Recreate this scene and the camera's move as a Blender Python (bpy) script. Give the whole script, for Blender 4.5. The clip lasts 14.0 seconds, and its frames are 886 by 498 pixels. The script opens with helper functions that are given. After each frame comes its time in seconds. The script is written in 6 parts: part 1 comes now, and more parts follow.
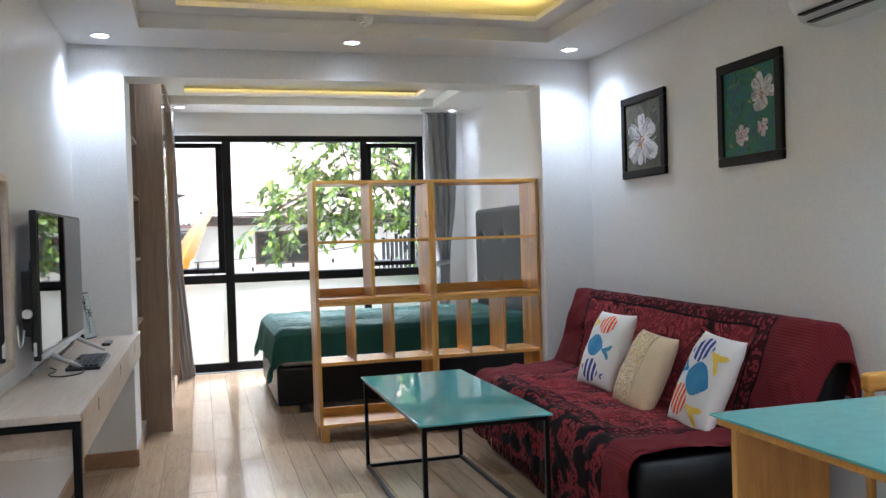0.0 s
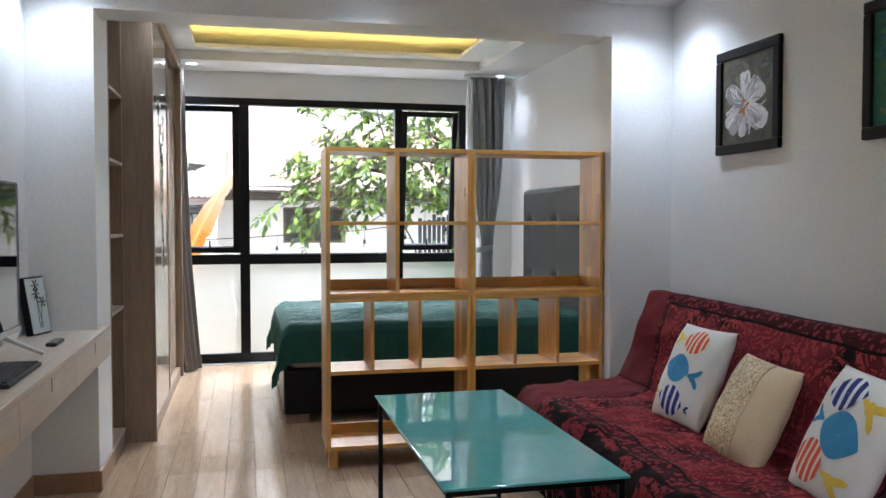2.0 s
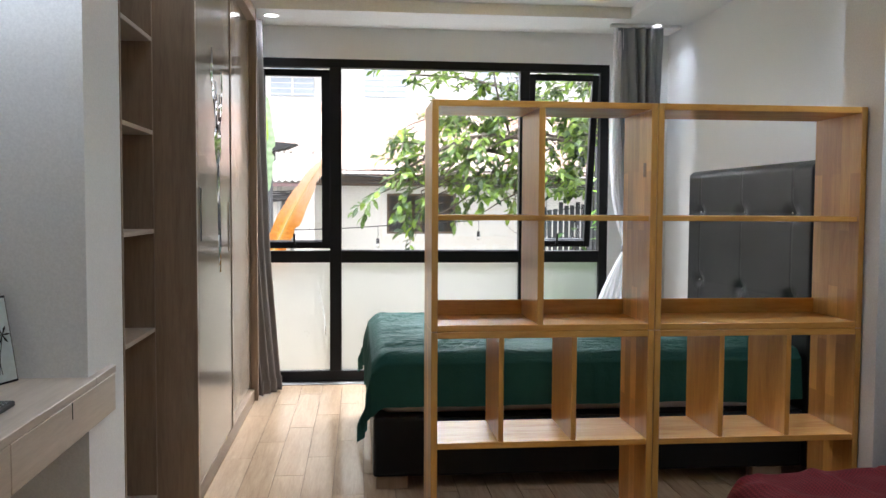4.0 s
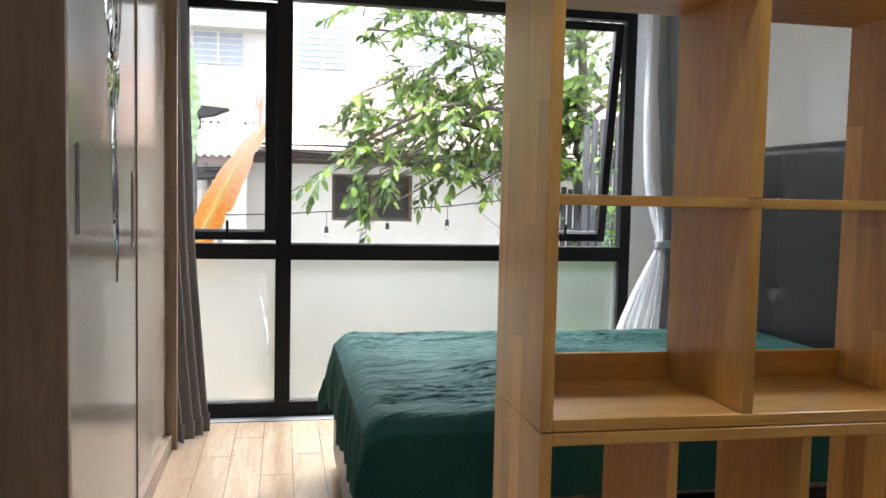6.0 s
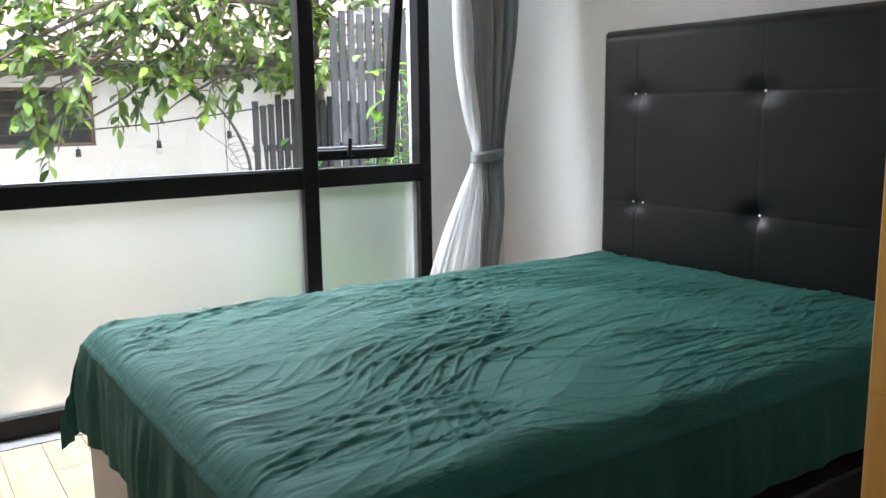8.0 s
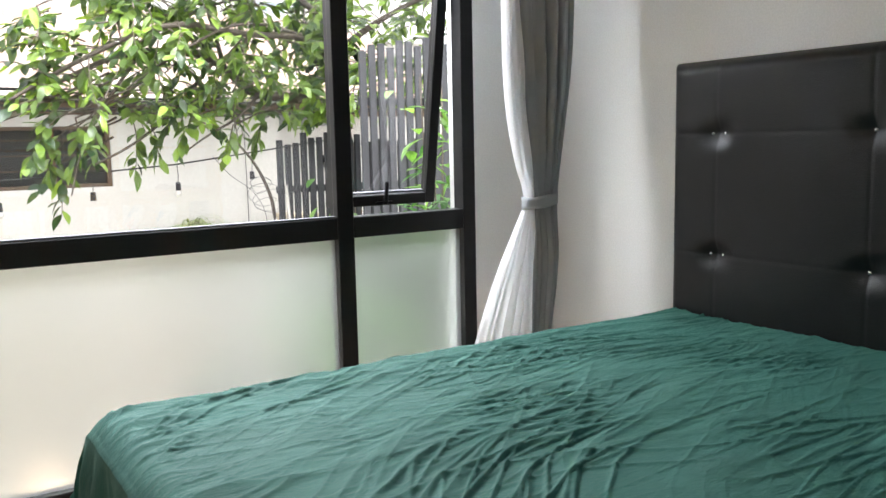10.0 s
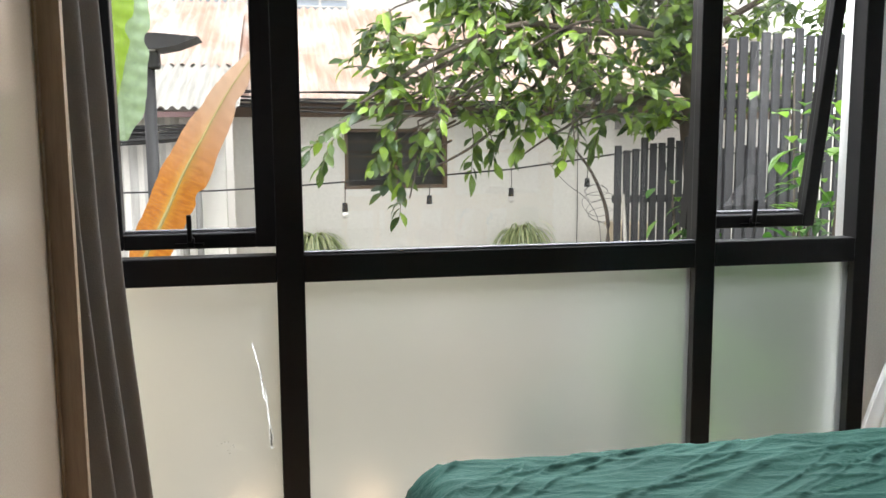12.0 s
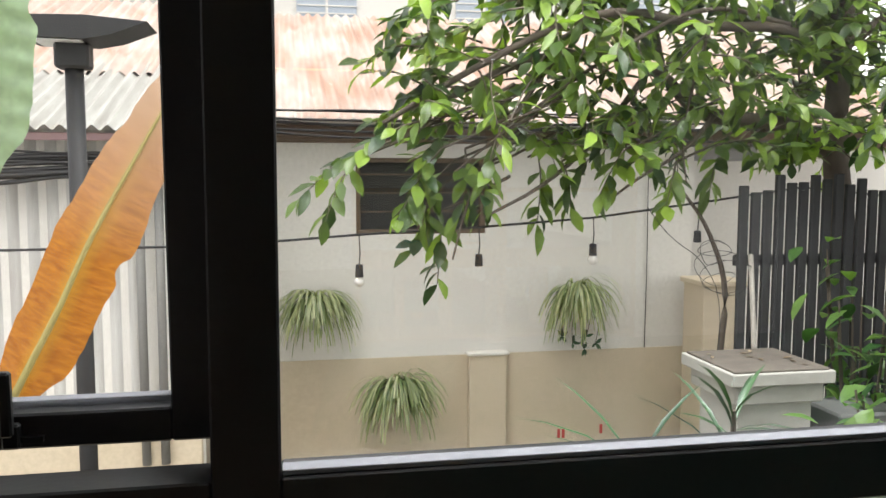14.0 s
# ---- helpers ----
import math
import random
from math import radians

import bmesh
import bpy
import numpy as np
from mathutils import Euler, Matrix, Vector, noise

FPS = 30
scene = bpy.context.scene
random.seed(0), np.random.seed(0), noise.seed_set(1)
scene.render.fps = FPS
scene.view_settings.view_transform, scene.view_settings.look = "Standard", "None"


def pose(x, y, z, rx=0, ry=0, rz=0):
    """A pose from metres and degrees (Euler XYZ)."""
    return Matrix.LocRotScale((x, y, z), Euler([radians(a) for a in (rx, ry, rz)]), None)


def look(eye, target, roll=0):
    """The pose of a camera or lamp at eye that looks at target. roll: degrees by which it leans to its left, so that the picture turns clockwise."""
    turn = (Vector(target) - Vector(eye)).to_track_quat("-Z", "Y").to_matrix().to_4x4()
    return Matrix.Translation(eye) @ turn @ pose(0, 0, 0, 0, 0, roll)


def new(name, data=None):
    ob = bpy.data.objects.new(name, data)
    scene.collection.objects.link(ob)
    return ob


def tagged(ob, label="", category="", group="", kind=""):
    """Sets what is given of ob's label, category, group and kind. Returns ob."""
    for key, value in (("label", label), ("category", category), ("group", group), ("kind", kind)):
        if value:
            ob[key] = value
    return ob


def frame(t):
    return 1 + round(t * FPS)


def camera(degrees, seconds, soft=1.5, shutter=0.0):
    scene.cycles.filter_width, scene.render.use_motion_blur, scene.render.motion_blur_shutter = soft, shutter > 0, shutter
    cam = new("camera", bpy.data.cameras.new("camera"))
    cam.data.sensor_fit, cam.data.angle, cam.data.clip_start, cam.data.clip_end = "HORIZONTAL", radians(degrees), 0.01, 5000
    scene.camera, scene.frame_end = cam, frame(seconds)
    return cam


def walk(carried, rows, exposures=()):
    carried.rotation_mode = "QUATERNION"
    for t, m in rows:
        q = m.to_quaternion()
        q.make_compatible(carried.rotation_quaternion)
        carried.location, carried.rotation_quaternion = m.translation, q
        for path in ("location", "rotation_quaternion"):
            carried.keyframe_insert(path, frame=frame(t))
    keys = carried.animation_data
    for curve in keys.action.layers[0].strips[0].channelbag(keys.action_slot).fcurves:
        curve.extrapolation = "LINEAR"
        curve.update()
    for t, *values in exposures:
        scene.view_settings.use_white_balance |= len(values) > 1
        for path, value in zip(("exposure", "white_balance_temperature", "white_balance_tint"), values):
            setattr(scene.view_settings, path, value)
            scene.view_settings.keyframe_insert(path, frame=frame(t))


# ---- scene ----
cam = camera(56.0, 14.0)
PATH = [
    (0, (-0.192, 0.604, 1.314), (0.364, 2.525, 1.286), -1.8),
    (0.5, (-0.1, 0.82, 1.309), (0.44, 2.744, 1.237), -0.9),
    (1, (-0.042, 1.074, 1.333), (0.485, 3.002, 1.253), -0.8),
    (1.5, (0.017, 1.322, 1.327), (0.533, 3.253, 1.25), -0.8),
    (2, (0.105, 1.613, 1.327), (0.562, 3.559, 1.255), -0.0),
    (2.5, (0.149, 1.963, 1.334), (0.49, 3.932, 1.255), -0.3),
    (3, (0.201, 2.343, 1.326), (0.516, 4.317, 1.247), -0.2),
    (3.5, (0.267, 2.753, 1.333), (0.536, 4.733, 1.249), 0.3),
    (4, (0.258, 3.165, 1.345), (0.459, 5.152, 1.241), 0.3),
    (4.2, (0.246, 3.333, 1.341), (0.448, 5.32, 1.235), 0.5),
    (6.3, (-0.014, 4.893, 1.31), (0.466, 6.826, 1.16), 1.7),
    (6.5, (-0.072, 5.042, 1.317), (0.525, 6.942, 1.138), 1.6),
    (7, (-0.091, 5.413, 1.293), (0.598, 7.276, 1.064), 0.6),
    (7.5, (-0.079, 5.716, 1.261), (0.729, 7.525, 0.99), -0.0),
    (7.9, (-0.137, 5.915, 1.257), (0.928, 7.582, 0.96), 0.6),
    (8, (-0.117, 5.957, 1.273), (0.979, 7.597, 0.938), -0.8),
    (8.2, (-0.091, 6.043, 1.295), (1.077, 7.626, 0.936), -1.4),
    (10.3, (-0.012, 6.362, 1.316), (0.999, 8.072, 1.088), -0.8),
    (10.5, (-0.012, 6.341, 1.324), (0.863, 8.124, 1.091), -1.0),
    (11, (0.016, 6.358, 1.323), (0.592, 8.259, 1.088), -0.8),
    (11.5, (0.037, 6.509, 1.303), (0.427, 8.456, 1.07), -0.5),
    (12, (0.057, 6.819, 1.339), (0.438, 8.768, 1.095), -0.4),
    (12.5, (0.114, 7.235, 1.336), (0.504, 9.181, 1.09), 0.4),
    (13, (0.154, 7.65, 1.332), (0.472, 9.602, 1.04), 0.6),
    (13.5, (0.126, 8.08, 1.343), (0.466, 10.03, 1.054), 0.4),
    (14, (0.136, 8.435, 1.389), (0.51, 10.391, 1.21), 0.1),
]
EXPOSURES = [(0.0, 1.04, 5800, 13), (2.5, 0.72, 5950, 13), (4.0, 0.56, 6150, 13), (7.5, 0.42, 5950, 11), (8.2, 0.6, 6000, 11), (10.5, 0.48, 6350, 12), (11.0, 0.0, 6400, 11), (11.5, -0.15, 6450, 9), (12.5, -0.04, 6400, 9), (13.5, -0.46, 6550, 9), (14.0, -0.35, 6600, 9)]
walk(cam, [(t, look(eye, target, roll)) for t, eye, target, roll in PATH], EXPOSURES)

# ---- light ----
world = bpy.data.worlds.new("overcast_sky")
scene.world = world
world.use_nodes = True
wn = world.node_tree
sky = wn.nodes.new("ShaderNodeTexSky")
sky.sky_type, sky.sun_disc = "NISHITA", False
sky.sun_elevation, sky.sun_rotation = radians(58), radians(200)
sky.air_density, sky.dust_density, sky.ozone_density = 1.0, 4.0, 1.0
wn.nodes["Background"].inputs["Strength"].default_value = 0.15
cloud = wn.nodes.new("ShaderNodeMix")
cloud.data_type = "RGBA"
cloud.inputs[0].default_value = 0.85
cloud.inputs[7].default_value = (21.0, 21.0, 21.2, 1.0)
wn.links.new(sky.outputs["Color"], cloud.inputs[6])
wn.links.new(cloud.outputs[2], wn.nodes["Background"].inputs["Color"])

sun_data = bpy.data.lights.new("sun", "SUN")
sun_data.energy, sun_data.angle, sun_data.color = 1.7, radians(30), (1.0, 0.97, 0.92)
sun = new("sun", sun_data)
sun.matrix_world = look((0, 9, 8), (1.2, 12.5, 0))


def lamp(name, kind, place, target, energy, colour, size=0.1, size_y=None, spread=None):
    d = bpy.data.lights.new(name, kind)
    d.energy, d.color = energy, colour
    if kind == "AREA":
        d.shape = "RECTANGLE" if size_y else "SQUARE"
        d.size = size
        if size_y:
            d.size_y = size_y
    if kind == "SPOT":
        d.spot_size, d.spot_blend, d.shadow_soft_size = radians(spread), 0.9, size
    ob = new(name, d)
    ob.matrix_world = look(place, target)
    return ob


# the open sky over the yard, standing in for the daylight that falls in through the window
lamp("sky_over_yard", "AREA", (1.35, 10.7, 3.35), (0.8, 8.2, 0.6), 370, (0.95, 0.98, 1.0), 2.8, 1.4)


# ---- materials ----
def rgb(c):
    return (*c, 1.0)


def shader(name, rough=0.5, metal=0.0):
    m = bpy.data.materials.new(name)
    m.use_nodes = True
    b = m.node_tree.nodes["Principled BSDF"]
    b.inputs["Roughness"].default_value = rough
    b.inputs["Metallic"].default_value = metal
    return m, m.node_tree, b


def coords(nt, scale=(1, 1, 1), kind="Object"):
    tc = nt.nodes.new("ShaderNodeTexCoord")
    mp = nt.nodes.new("ShaderNodeMapping")
    mp.inputs["Scale"].default_value = scale
    nt.links.new(tc.outputs[kind], mp.inputs["Vector"])
    return mp.outputs["Vector"]


def noise_tex(nt, vec, scale, detail=4.0, rough=0.55, distortion=0.0):
    n = nt.nodes.new("ShaderNodeTexNoise")
    n.inputs["Scale"].default_value = scale
    n.inputs["Detail"].default_value = detail
    n.inputs["Roughness"].default_value = rough
    n.inputs["Distortion"].default_value = distortion
    nt.links.new(vec, n.inputs["Vector"])
    return n.outputs["Fac"]


def ramp(nt, fac, stops):
    r = nt.nodes.new("ShaderNodeValToRGB")
    while len(r.color_ramp.elements) < len(stops):
        r.color_ramp.elements.new(0.5)
    for e, (p, c) in zip(r.color_ramp.elements, stops):
        e.position, e.color = p, rgb(c)
    nt.links.new(fac, r.inputs["Fac"])
    return r.outputs["Color"]


def mixed(nt, fac, a, b, mode="MIX"):
    m = nt.nodes.new("ShaderNodeMix")
    m.data_type, m.blend_type = "RGBA", mode
    for k, v in ((0, fac), (6, a), (7, b)):
        if isinstance(v, (int, float)):
            m.inputs[k].default_value = v
        elif isinstance(v, tuple):
            m.inputs[k].default_value = rgb(v)
        else:
            nt.links.new(v, m.inputs[k])
    return m.outputs[2]


def bump(nt, b, height, strength=0.2, distance=0.01):
    n = nt.nodes.new("ShaderNodeBump")
    n.inputs["Strength"].default_value = strength
    n.inputs["Distance"].default_value = distance
    nt.links.new(height, n.inputs["Height"])
    nt.links.new(n.outputs["Normal"], b.inputs["Normal"])


def mottled(name, c1, c2, rough=0.6, metal=0.0, big=1.5, fine=60.0, relief=0.15, kind="Object"):
    """A plain surface with a slow drift of tone, a fine grain and a little relief."""
    m, nt, b = shader(name, rough, metal)
    v = coords(nt, kind=kind)
    slow, grain = noise_tex(nt, v, big), noise_tex(nt, v, fine, 3.0)
    c = mixed(nt, slow, c1, c2)
    tone = ramp(nt, grain, [(0.3, (0.88, 0.88, 0.88)), (0.7, (1.0, 1.0, 1.0))])
    nt.links.new(mixed(nt, 1.0, c, tone, "MULTIPLY"), b.inputs["Base Color"])
    r = nt.nodes.new("ShaderNodeMapRange")
    r.inputs["To Min"].default_value, r.inputs["To Max"].default_value = max(0.0, rough - min(0.08, rough * 0.4)), min(1, rough + min(0.08, rough * 0.4))
    nt.links.new(slow, r.inputs["Value"])
    nt.links.new(r.outputs["Result"], b.inputs["Roughness"])
    bump(nt, b, grain, relief, 0.004)
    return m


def timber(name, dark, light, stretch=(9, 9, 0.9), rough=0.4, vary=0.25, strips=None):
    """Wood with grain along the short axis of stretch, each piece a little different in tone; strips: width, length and axes of glued staves."""
    m, nt, b = shader(name, rough)
    v = coords(nt, stretch)
    info = nt.nodes.new("ShaderNodeObjectInfo")
    shift = nt.nodes.new("ShaderNodeVectorMath")
    shift.operation = "MULTIPLY_ADD"
    comb = nt.nodes.new("ShaderNodeCombineXYZ")
    for k in range(3):
        nt.links.new(info.outputs["Random"], comb.inputs[k])
    nt.links.new(comb.outputs["Vector"], shift.inputs[0])
    shift.inputs[1].default_value = (37, 23, 51)
    nt.links.new(v, shift.inputs[2])
    grain = noise_tex(nt, shift.outputs["Vector"], 2.2, 8.0, 0.62, 1.3)
    fine = noise_tex(nt, shift.outputs["Vector"], 14.0, 4.0, 0.7, 0.3)
    c = ramp(nt, grain, [(0.28, dark), (0.72, light)])
    c = mixed(nt, 0.35, c, ramp(nt, fine, [(0.3, dark), (0.6, light)]))
    tone = nt.nodes.new("ShaderNodeMapRange")
    tone.inputs["To Min"].default_value, tone.inputs["To Max"].default_value = 1 - vary, 1 + vary * 0.4
    nt.links.new(info.outputs["Random"], tone.inputs["Value"])
    if strips:
        bt = nt.nodes.new("ShaderNodeTexBrick")
        rot = nt.nodes.new("ShaderNodeMapping")
        rot.inputs["Rotation"].default_value = strips[2]
        tc = nt.nodes.new("ShaderNodeTexCoord")
        nt.links.new(tc.outputs["Object"], rot.inputs["Vector"])
        nt.links.new(rot.outputs["Vector"], bt.inputs["Vector"])
        bt.inputs["Color1"].default_value, bt.inputs["Color2"].default_value = rgb((0.62, 0.52, 0.43)), rgb((1.1, 1.1, 1.06))
        bt.inputs["Mortar"].default_value = rgb((0.8, 0.76, 0.7))
        bt.inputs["Scale"].default_value, bt.inputs["Mortar Size"].default_value = 1.0, 0.0006
        bt.inputs["Brick Width"].default_value, bt.inputs["Row Height"].default_value = strips[1], strips[0]
        bt.inputs["Bias"].default_value = -0.05
        c = mixed(nt, 1.0, c, bt.outputs["Color"], "MULTIPLY")
    hue = nt.nodes.new("ShaderNodeHueSaturation")
    nt.links.new(c, hue.inputs["Color"])
    nt.links.new(tone.outputs["Result"], hue.inputs["Value"])
    nt.links.new(hue.outputs["Color"], b.inputs["Base Color"])
    bump(nt, b, fine, 0.08, 0.002)
    return m


def glass(name, colour=(1, 1, 1), rough=0.0):
    m, nt, b = shader(name, rough)
    b.inputs["Base Color"].default_value = rgb(colour)
    b.inputs["Transmission Weight"].default_value = 1.0
    b.inputs["IOR"].default_value = 1.45
    return m


def glowing(name, colour, strength):
    m, nt, b = shader(name, 0.5)
    b.inputs["Base Color"].default_value = rgb((0.8, 0.8, 0.8))
    b.inputs["Emission Color"].default_value = rgb(colour)
    b.inputs["Emission Strength"].default_value = strength
    return m


WHITE_PAINT = mottled("white_wall_paint", (0.78, 0.78, 0.77), (0.83, 0.83, 0.82), 0.42, big=0.9, fine=140, relief=0.05)
CEILING_PAINT = mottled("ceiling_paint", (0.8, 0.8, 0.8), (0.84, 0.84, 0.83), 0.7, big=0.8, fine=120, relief=0.03)
BLACK_ALU = mottled("black_aluminium", (0.008, 0.008, 0.009), (0.014, 0.013, 0.014), 0.4, 0.3, big=3, fine=90, relief=0.05)
BLACK_STEEL = mottled("black_steel", (0.007, 0.007, 0.008), (0.011, 0.011, 0.011), 0.38, 0.6, big=4, fine=120, relief=0.05)
CLEAR = glass("clear_glass")
PINE = timber("golden_rubberwood", (0.47, 0.195, 0.036), (0.72, 0.395, 0.096), (7, 7, 0.8), 0.3, 0.14)
PINE_X = timber("golden_rubberwood_lengthwise", (0.5, 0.21, 0.04), (0.76, 0.425, 0.105), (0.8, 7, 7), 0.26, 0.14)
PINE_STAVES = timber("glued_rubberwood_staves", (0.58, 0.27, 0.055), (0.86, 0.51, 0.15), (7, 7, 0.8), 0.28, 0.08, (0.062, 0.42, (0, radians(90), 0)))
OAK = timber("grey_oak_laminate", (0.2, 0.135, 0.09), (0.36, 0.265, 0.185), (6, 6, 0.5), 0.45, 0.1)
OAK_DESK = timber("pale_oak_laminate", (0.4, 0.32, 0.25), (0.58, 0.49, 0.4), (6, 0.5, 6), 0.4, 0.06)
OAK_DARK = timber("shaded_oak_laminate", (0.2, 0.135, 0.09), (0.34, 0.25, 0.17), (6, 0.5, 6), 0.45, 0.1)
PLANK = timber("wood_look_floor_tile", (0.33, 0.22, 0.138), (0.55, 0.405, 0.27), (9, 0.7, 9), 0.12, 0.14)
GROUT = mottled("floor_joint", (0.2, 0.13, 0.08), (0.26, 0.17, 0.1), 0.8)
SKIRT = timber("brown_skirting_tile", (0.27, 0.15, 0.08), (0.42, 0.26, 0.15), (6, 0.7, 6), 0.3, 0.1)
DOOR_GLOSS = mottled("glossy_beige_panel", (0.31, 0.25, 0.195), (0.37, 0.305, 0.24), 0.15, big=0.6, fine=200, relief=0.01)
LEATHER = mottled("black_leatherette", (0.004, 0.0043, 0.0046), (0.009, 0.009, 0.0096), 0.34, big=5, fine=240, relief=0.25)
for dull in (LEATHER, BLACK_ALU, BLACK_STEEL):
    dull.node_tree.nodes["Principled BSDF"].inputs["Specular IOR Level"].default_value = 0.25
STONE = mottled("grey_granite", (0.12, 0.12, 0.125), (0.3, 0.3, 0.3), 0.35, big=60, fine=220, relief=0.05)
RENDER_WHITE = mottled("weathered_white_render", (0.62, 0.6, 0.55), (0.74, 0.72, 0.68), 0.9, big=0.9, fine=40, relief=0.3)
EARTH = mottled("concrete_yard", (0.19, 0.165, 0.125), (0.28, 0.245, 0.19), 0.95, big=2, fine=30, relief=0.6)

# ---- building helpers ----
ORIGIN = {}


def thing(name, label, category, place=(0, 0, 0), group="", kind=""):
    ob = new(name)
    ob.empty_display_size = 0.1
    ob.location = place
    ORIGIN[ob.name] = Vector(place)
    return tagged(ob, label, category, group, kind)


def part(name, bm, material, parent=None, label="", smooth=False):
    """Links a bmesh, given in world places, as one mesh under a thing or a part."""
    at = ORIGIN[parent.name] if parent else Vector((0, 0, 0))
    if parent:
        bmesh.ops.translate(bm, verts=bm.verts, vec=-at)
    me = bpy.data.meshes.new(name)
    bm.to_mesh(me)
    bm.free()
    for mt in material if isinstance(material, (list, tuple)) else [material]:
        me.materials.append(mt)
    if smooth:
        me.polygons.foreach_set("use_smooth", [True] * len(me.polygons))
    ob = new(name, me)
    if parent:
        ob.parent = parent
    ORIGIN[ob.name] = at
    return tagged(ob, label)


def setting(name, bm, material, label, category, smooth=False):
    return tagged(part(name, bm, material, None, "", smooth), label, category, "", "structure")


def box(x0, x1, y0, y1, z0, z1, bevel=0.0, seg=1, bm=None):
    bm = bm or bmesh.new()
    r = bmesh.ops.create_cube(bm, size=1)
    for v in r["verts"]:
        v.co = Vector(((x0 + x1) / 2 + v.co.x * (x1 - x0), (y0 + y1) / 2 + v.co.y * (y1 - y0), (z0 + z1) / 2 + v.co.z * (z1 - z0)))
    if bevel:
        edges = list({e for v in r["verts"] for e in v.link_edges})
        bmesh.ops.bevel(bm, geom=edges, offset=bevel, segments=seg, profile=0.5, affect="EDGES")
    return bm


def rod(a, b, r0, r1=None, sides=10, bm=None):
    """A tapered round bar from a to b."""
    bm = bm or bmesh.new()
    a, b = Vector(a), Vector(b)
    m = Matrix.Translation((a + b) / 2) @ (b - a).to_track_quat("Z", "Y").to_matrix().to_4x4()
    bmesh.ops.create_cone(bm, cap_ends=True, segments=sides, radius1=r0, radius2=r0 if r1 is None else r1, depth=(b - a).length, matrix=m)
    return bm


def tube(points, radii, sides=8, bm=None):
    """A round tube through points."""
    bm = bm or bmesh.new()
    pts = [Vector(p) for p in points]
    rings = []
    for i, p in enumerate(pts):
        d = (pts[min(i + 1, len(pts) - 1)] - pts[max(i - 1, 0)]).normalized()
        q = d.to_track_quat("Z", "Y")
        r = radii[i] if isinstance(radii, (list, tuple)) else radii
        rings.append([bm.verts.new(p + q @ Vector((r * math.cos(a), r * math.sin(a), 0))) for a in (2 * math.pi * k / sides for k in range(sides))])
    for u, w in zip(rings, rings[1:]):
        for k in range(sides):
            bm.faces.new((u[k], u[(k + 1) % sides], w[(k + 1) % sides], w[k]))
    bm.faces.new(rings[0][::-1])
    bm.faces.new(rings[-1])
    return bm


def grid(nu, nv, place, bm=None, thick=0.0):
    """A sheet of nu x nv cells; place(u, v) gives the point for u, v from 0 to 1."""
    bm = bm or bmesh.new()
    rows = [[bm.verts.new(place(i / nu, j / nv)) for j in range(nv + 1)] for i in range(nu + 1)]
    for i in range(nu):
        for j in range(nv):
            bm.faces.new((rows[i][j], rows[i + 1][j], rows[i + 1][j + 1], rows[i][j + 1]))
    if thick:
        bmesh.ops.recalc_face_normals(bm, faces=bm.faces)
        bmesh.ops.solidify(bm, geom=bm.faces[:], thickness=thick)
    return bm


def smoothstep(a, b, x):
    x = min(1, max(0, (x - a) / (b - a)))
    return x * x * (3 - 2 * x)


# ---- the shell of the flat ----
L_X, R_X, ARCH_Y, ARCH_B, WIN_Y, BED_R, BED_L = -0.91, 2.44, 5.91, 6.16, 9.5, 2.65, -1.05
BACK_Y, LIV_Z, BED_Z, TOP_Z = -1.6, 2.515, 2.67, 2.95
J_L, J_R, J_TOP = -0.605, 2.071, 2.335

setting("floor", box(BED_L - 0.15, BED_R + 0.15, BACK_Y, 9.4, -0.2, -0.006), GROUT, "brown joints of the wood-look tiled floor", "floor")
setting("wall_west", box(L_X - 0.15, L_X, BACK_Y, ARCH_Y, -0.2, TOP_Z), WHITE_PAINT, "plain white painted living room wall", "wall")
setting("wall_east", box(R_X, R_X + 0.36, BACK_Y, ARCH_Y, -0.2, TOP_Z), WHITE_PAINT, "plain white painted wall behind the sofa", "wall")
setting("wall_south", box(L_X - 0.15, R_X + 0.15, BACK_Y - 0.15, BACK_Y, -0.2, TOP_Z), WHITE_PAINT, "plain white painted end wall", "wall")
arch = box(J_L, J_R, ARCH_Y, ARCH_B, J_TOP, TOP_Z)
box(BED_L - 0.15, J_L, ARCH_Y, 6.31, -0.2, TOP_Z, bm=arch)
box(J_R, R_X + 0.36, ARCH_Y, ARCH_B, -0.2, TOP_Z, bm=arch)
setting("wall_partition", arch, WHITE_PAINT, "white partition wall with a wide opening to the bedroom", "wall")
setting("wall_bedroom_west", box(BED_L - 0.15, BED_L, 6.31, WIN_Y + 0.2, -0.2, TOP_Z), WHITE_PAINT, "white bedroom wall behind the wardrobe", "wall")
setting("wall_bedroom_east", box(BED_R, BED_R + 0.15, ARCH_B, WIN_Y + 0.2, -0.2, TOP_Z), WHITE_PAINT, "white bedroom wall behind the headboard", "wall")
W_L, W_R, W_TOP = -0.535, 2.18, 2.435
win_wall = box(BED_L, W_L, WIN_Y, WIN_Y + 0.2, -0.2, TOP_Z)
box(W_R, BED_R, WIN_Y, WIN_Y + 0.2, -0.2, TOP_Z, bm=win_wall)
box(W_L, W_R, WIN_Y, WIN_Y + 0.2, W_TOP, TOP_Z, bm=win_wall)
setting("wall_north", win_wall, WHITE_PAINT, "white wall round the full-width bedroom window", "wall")


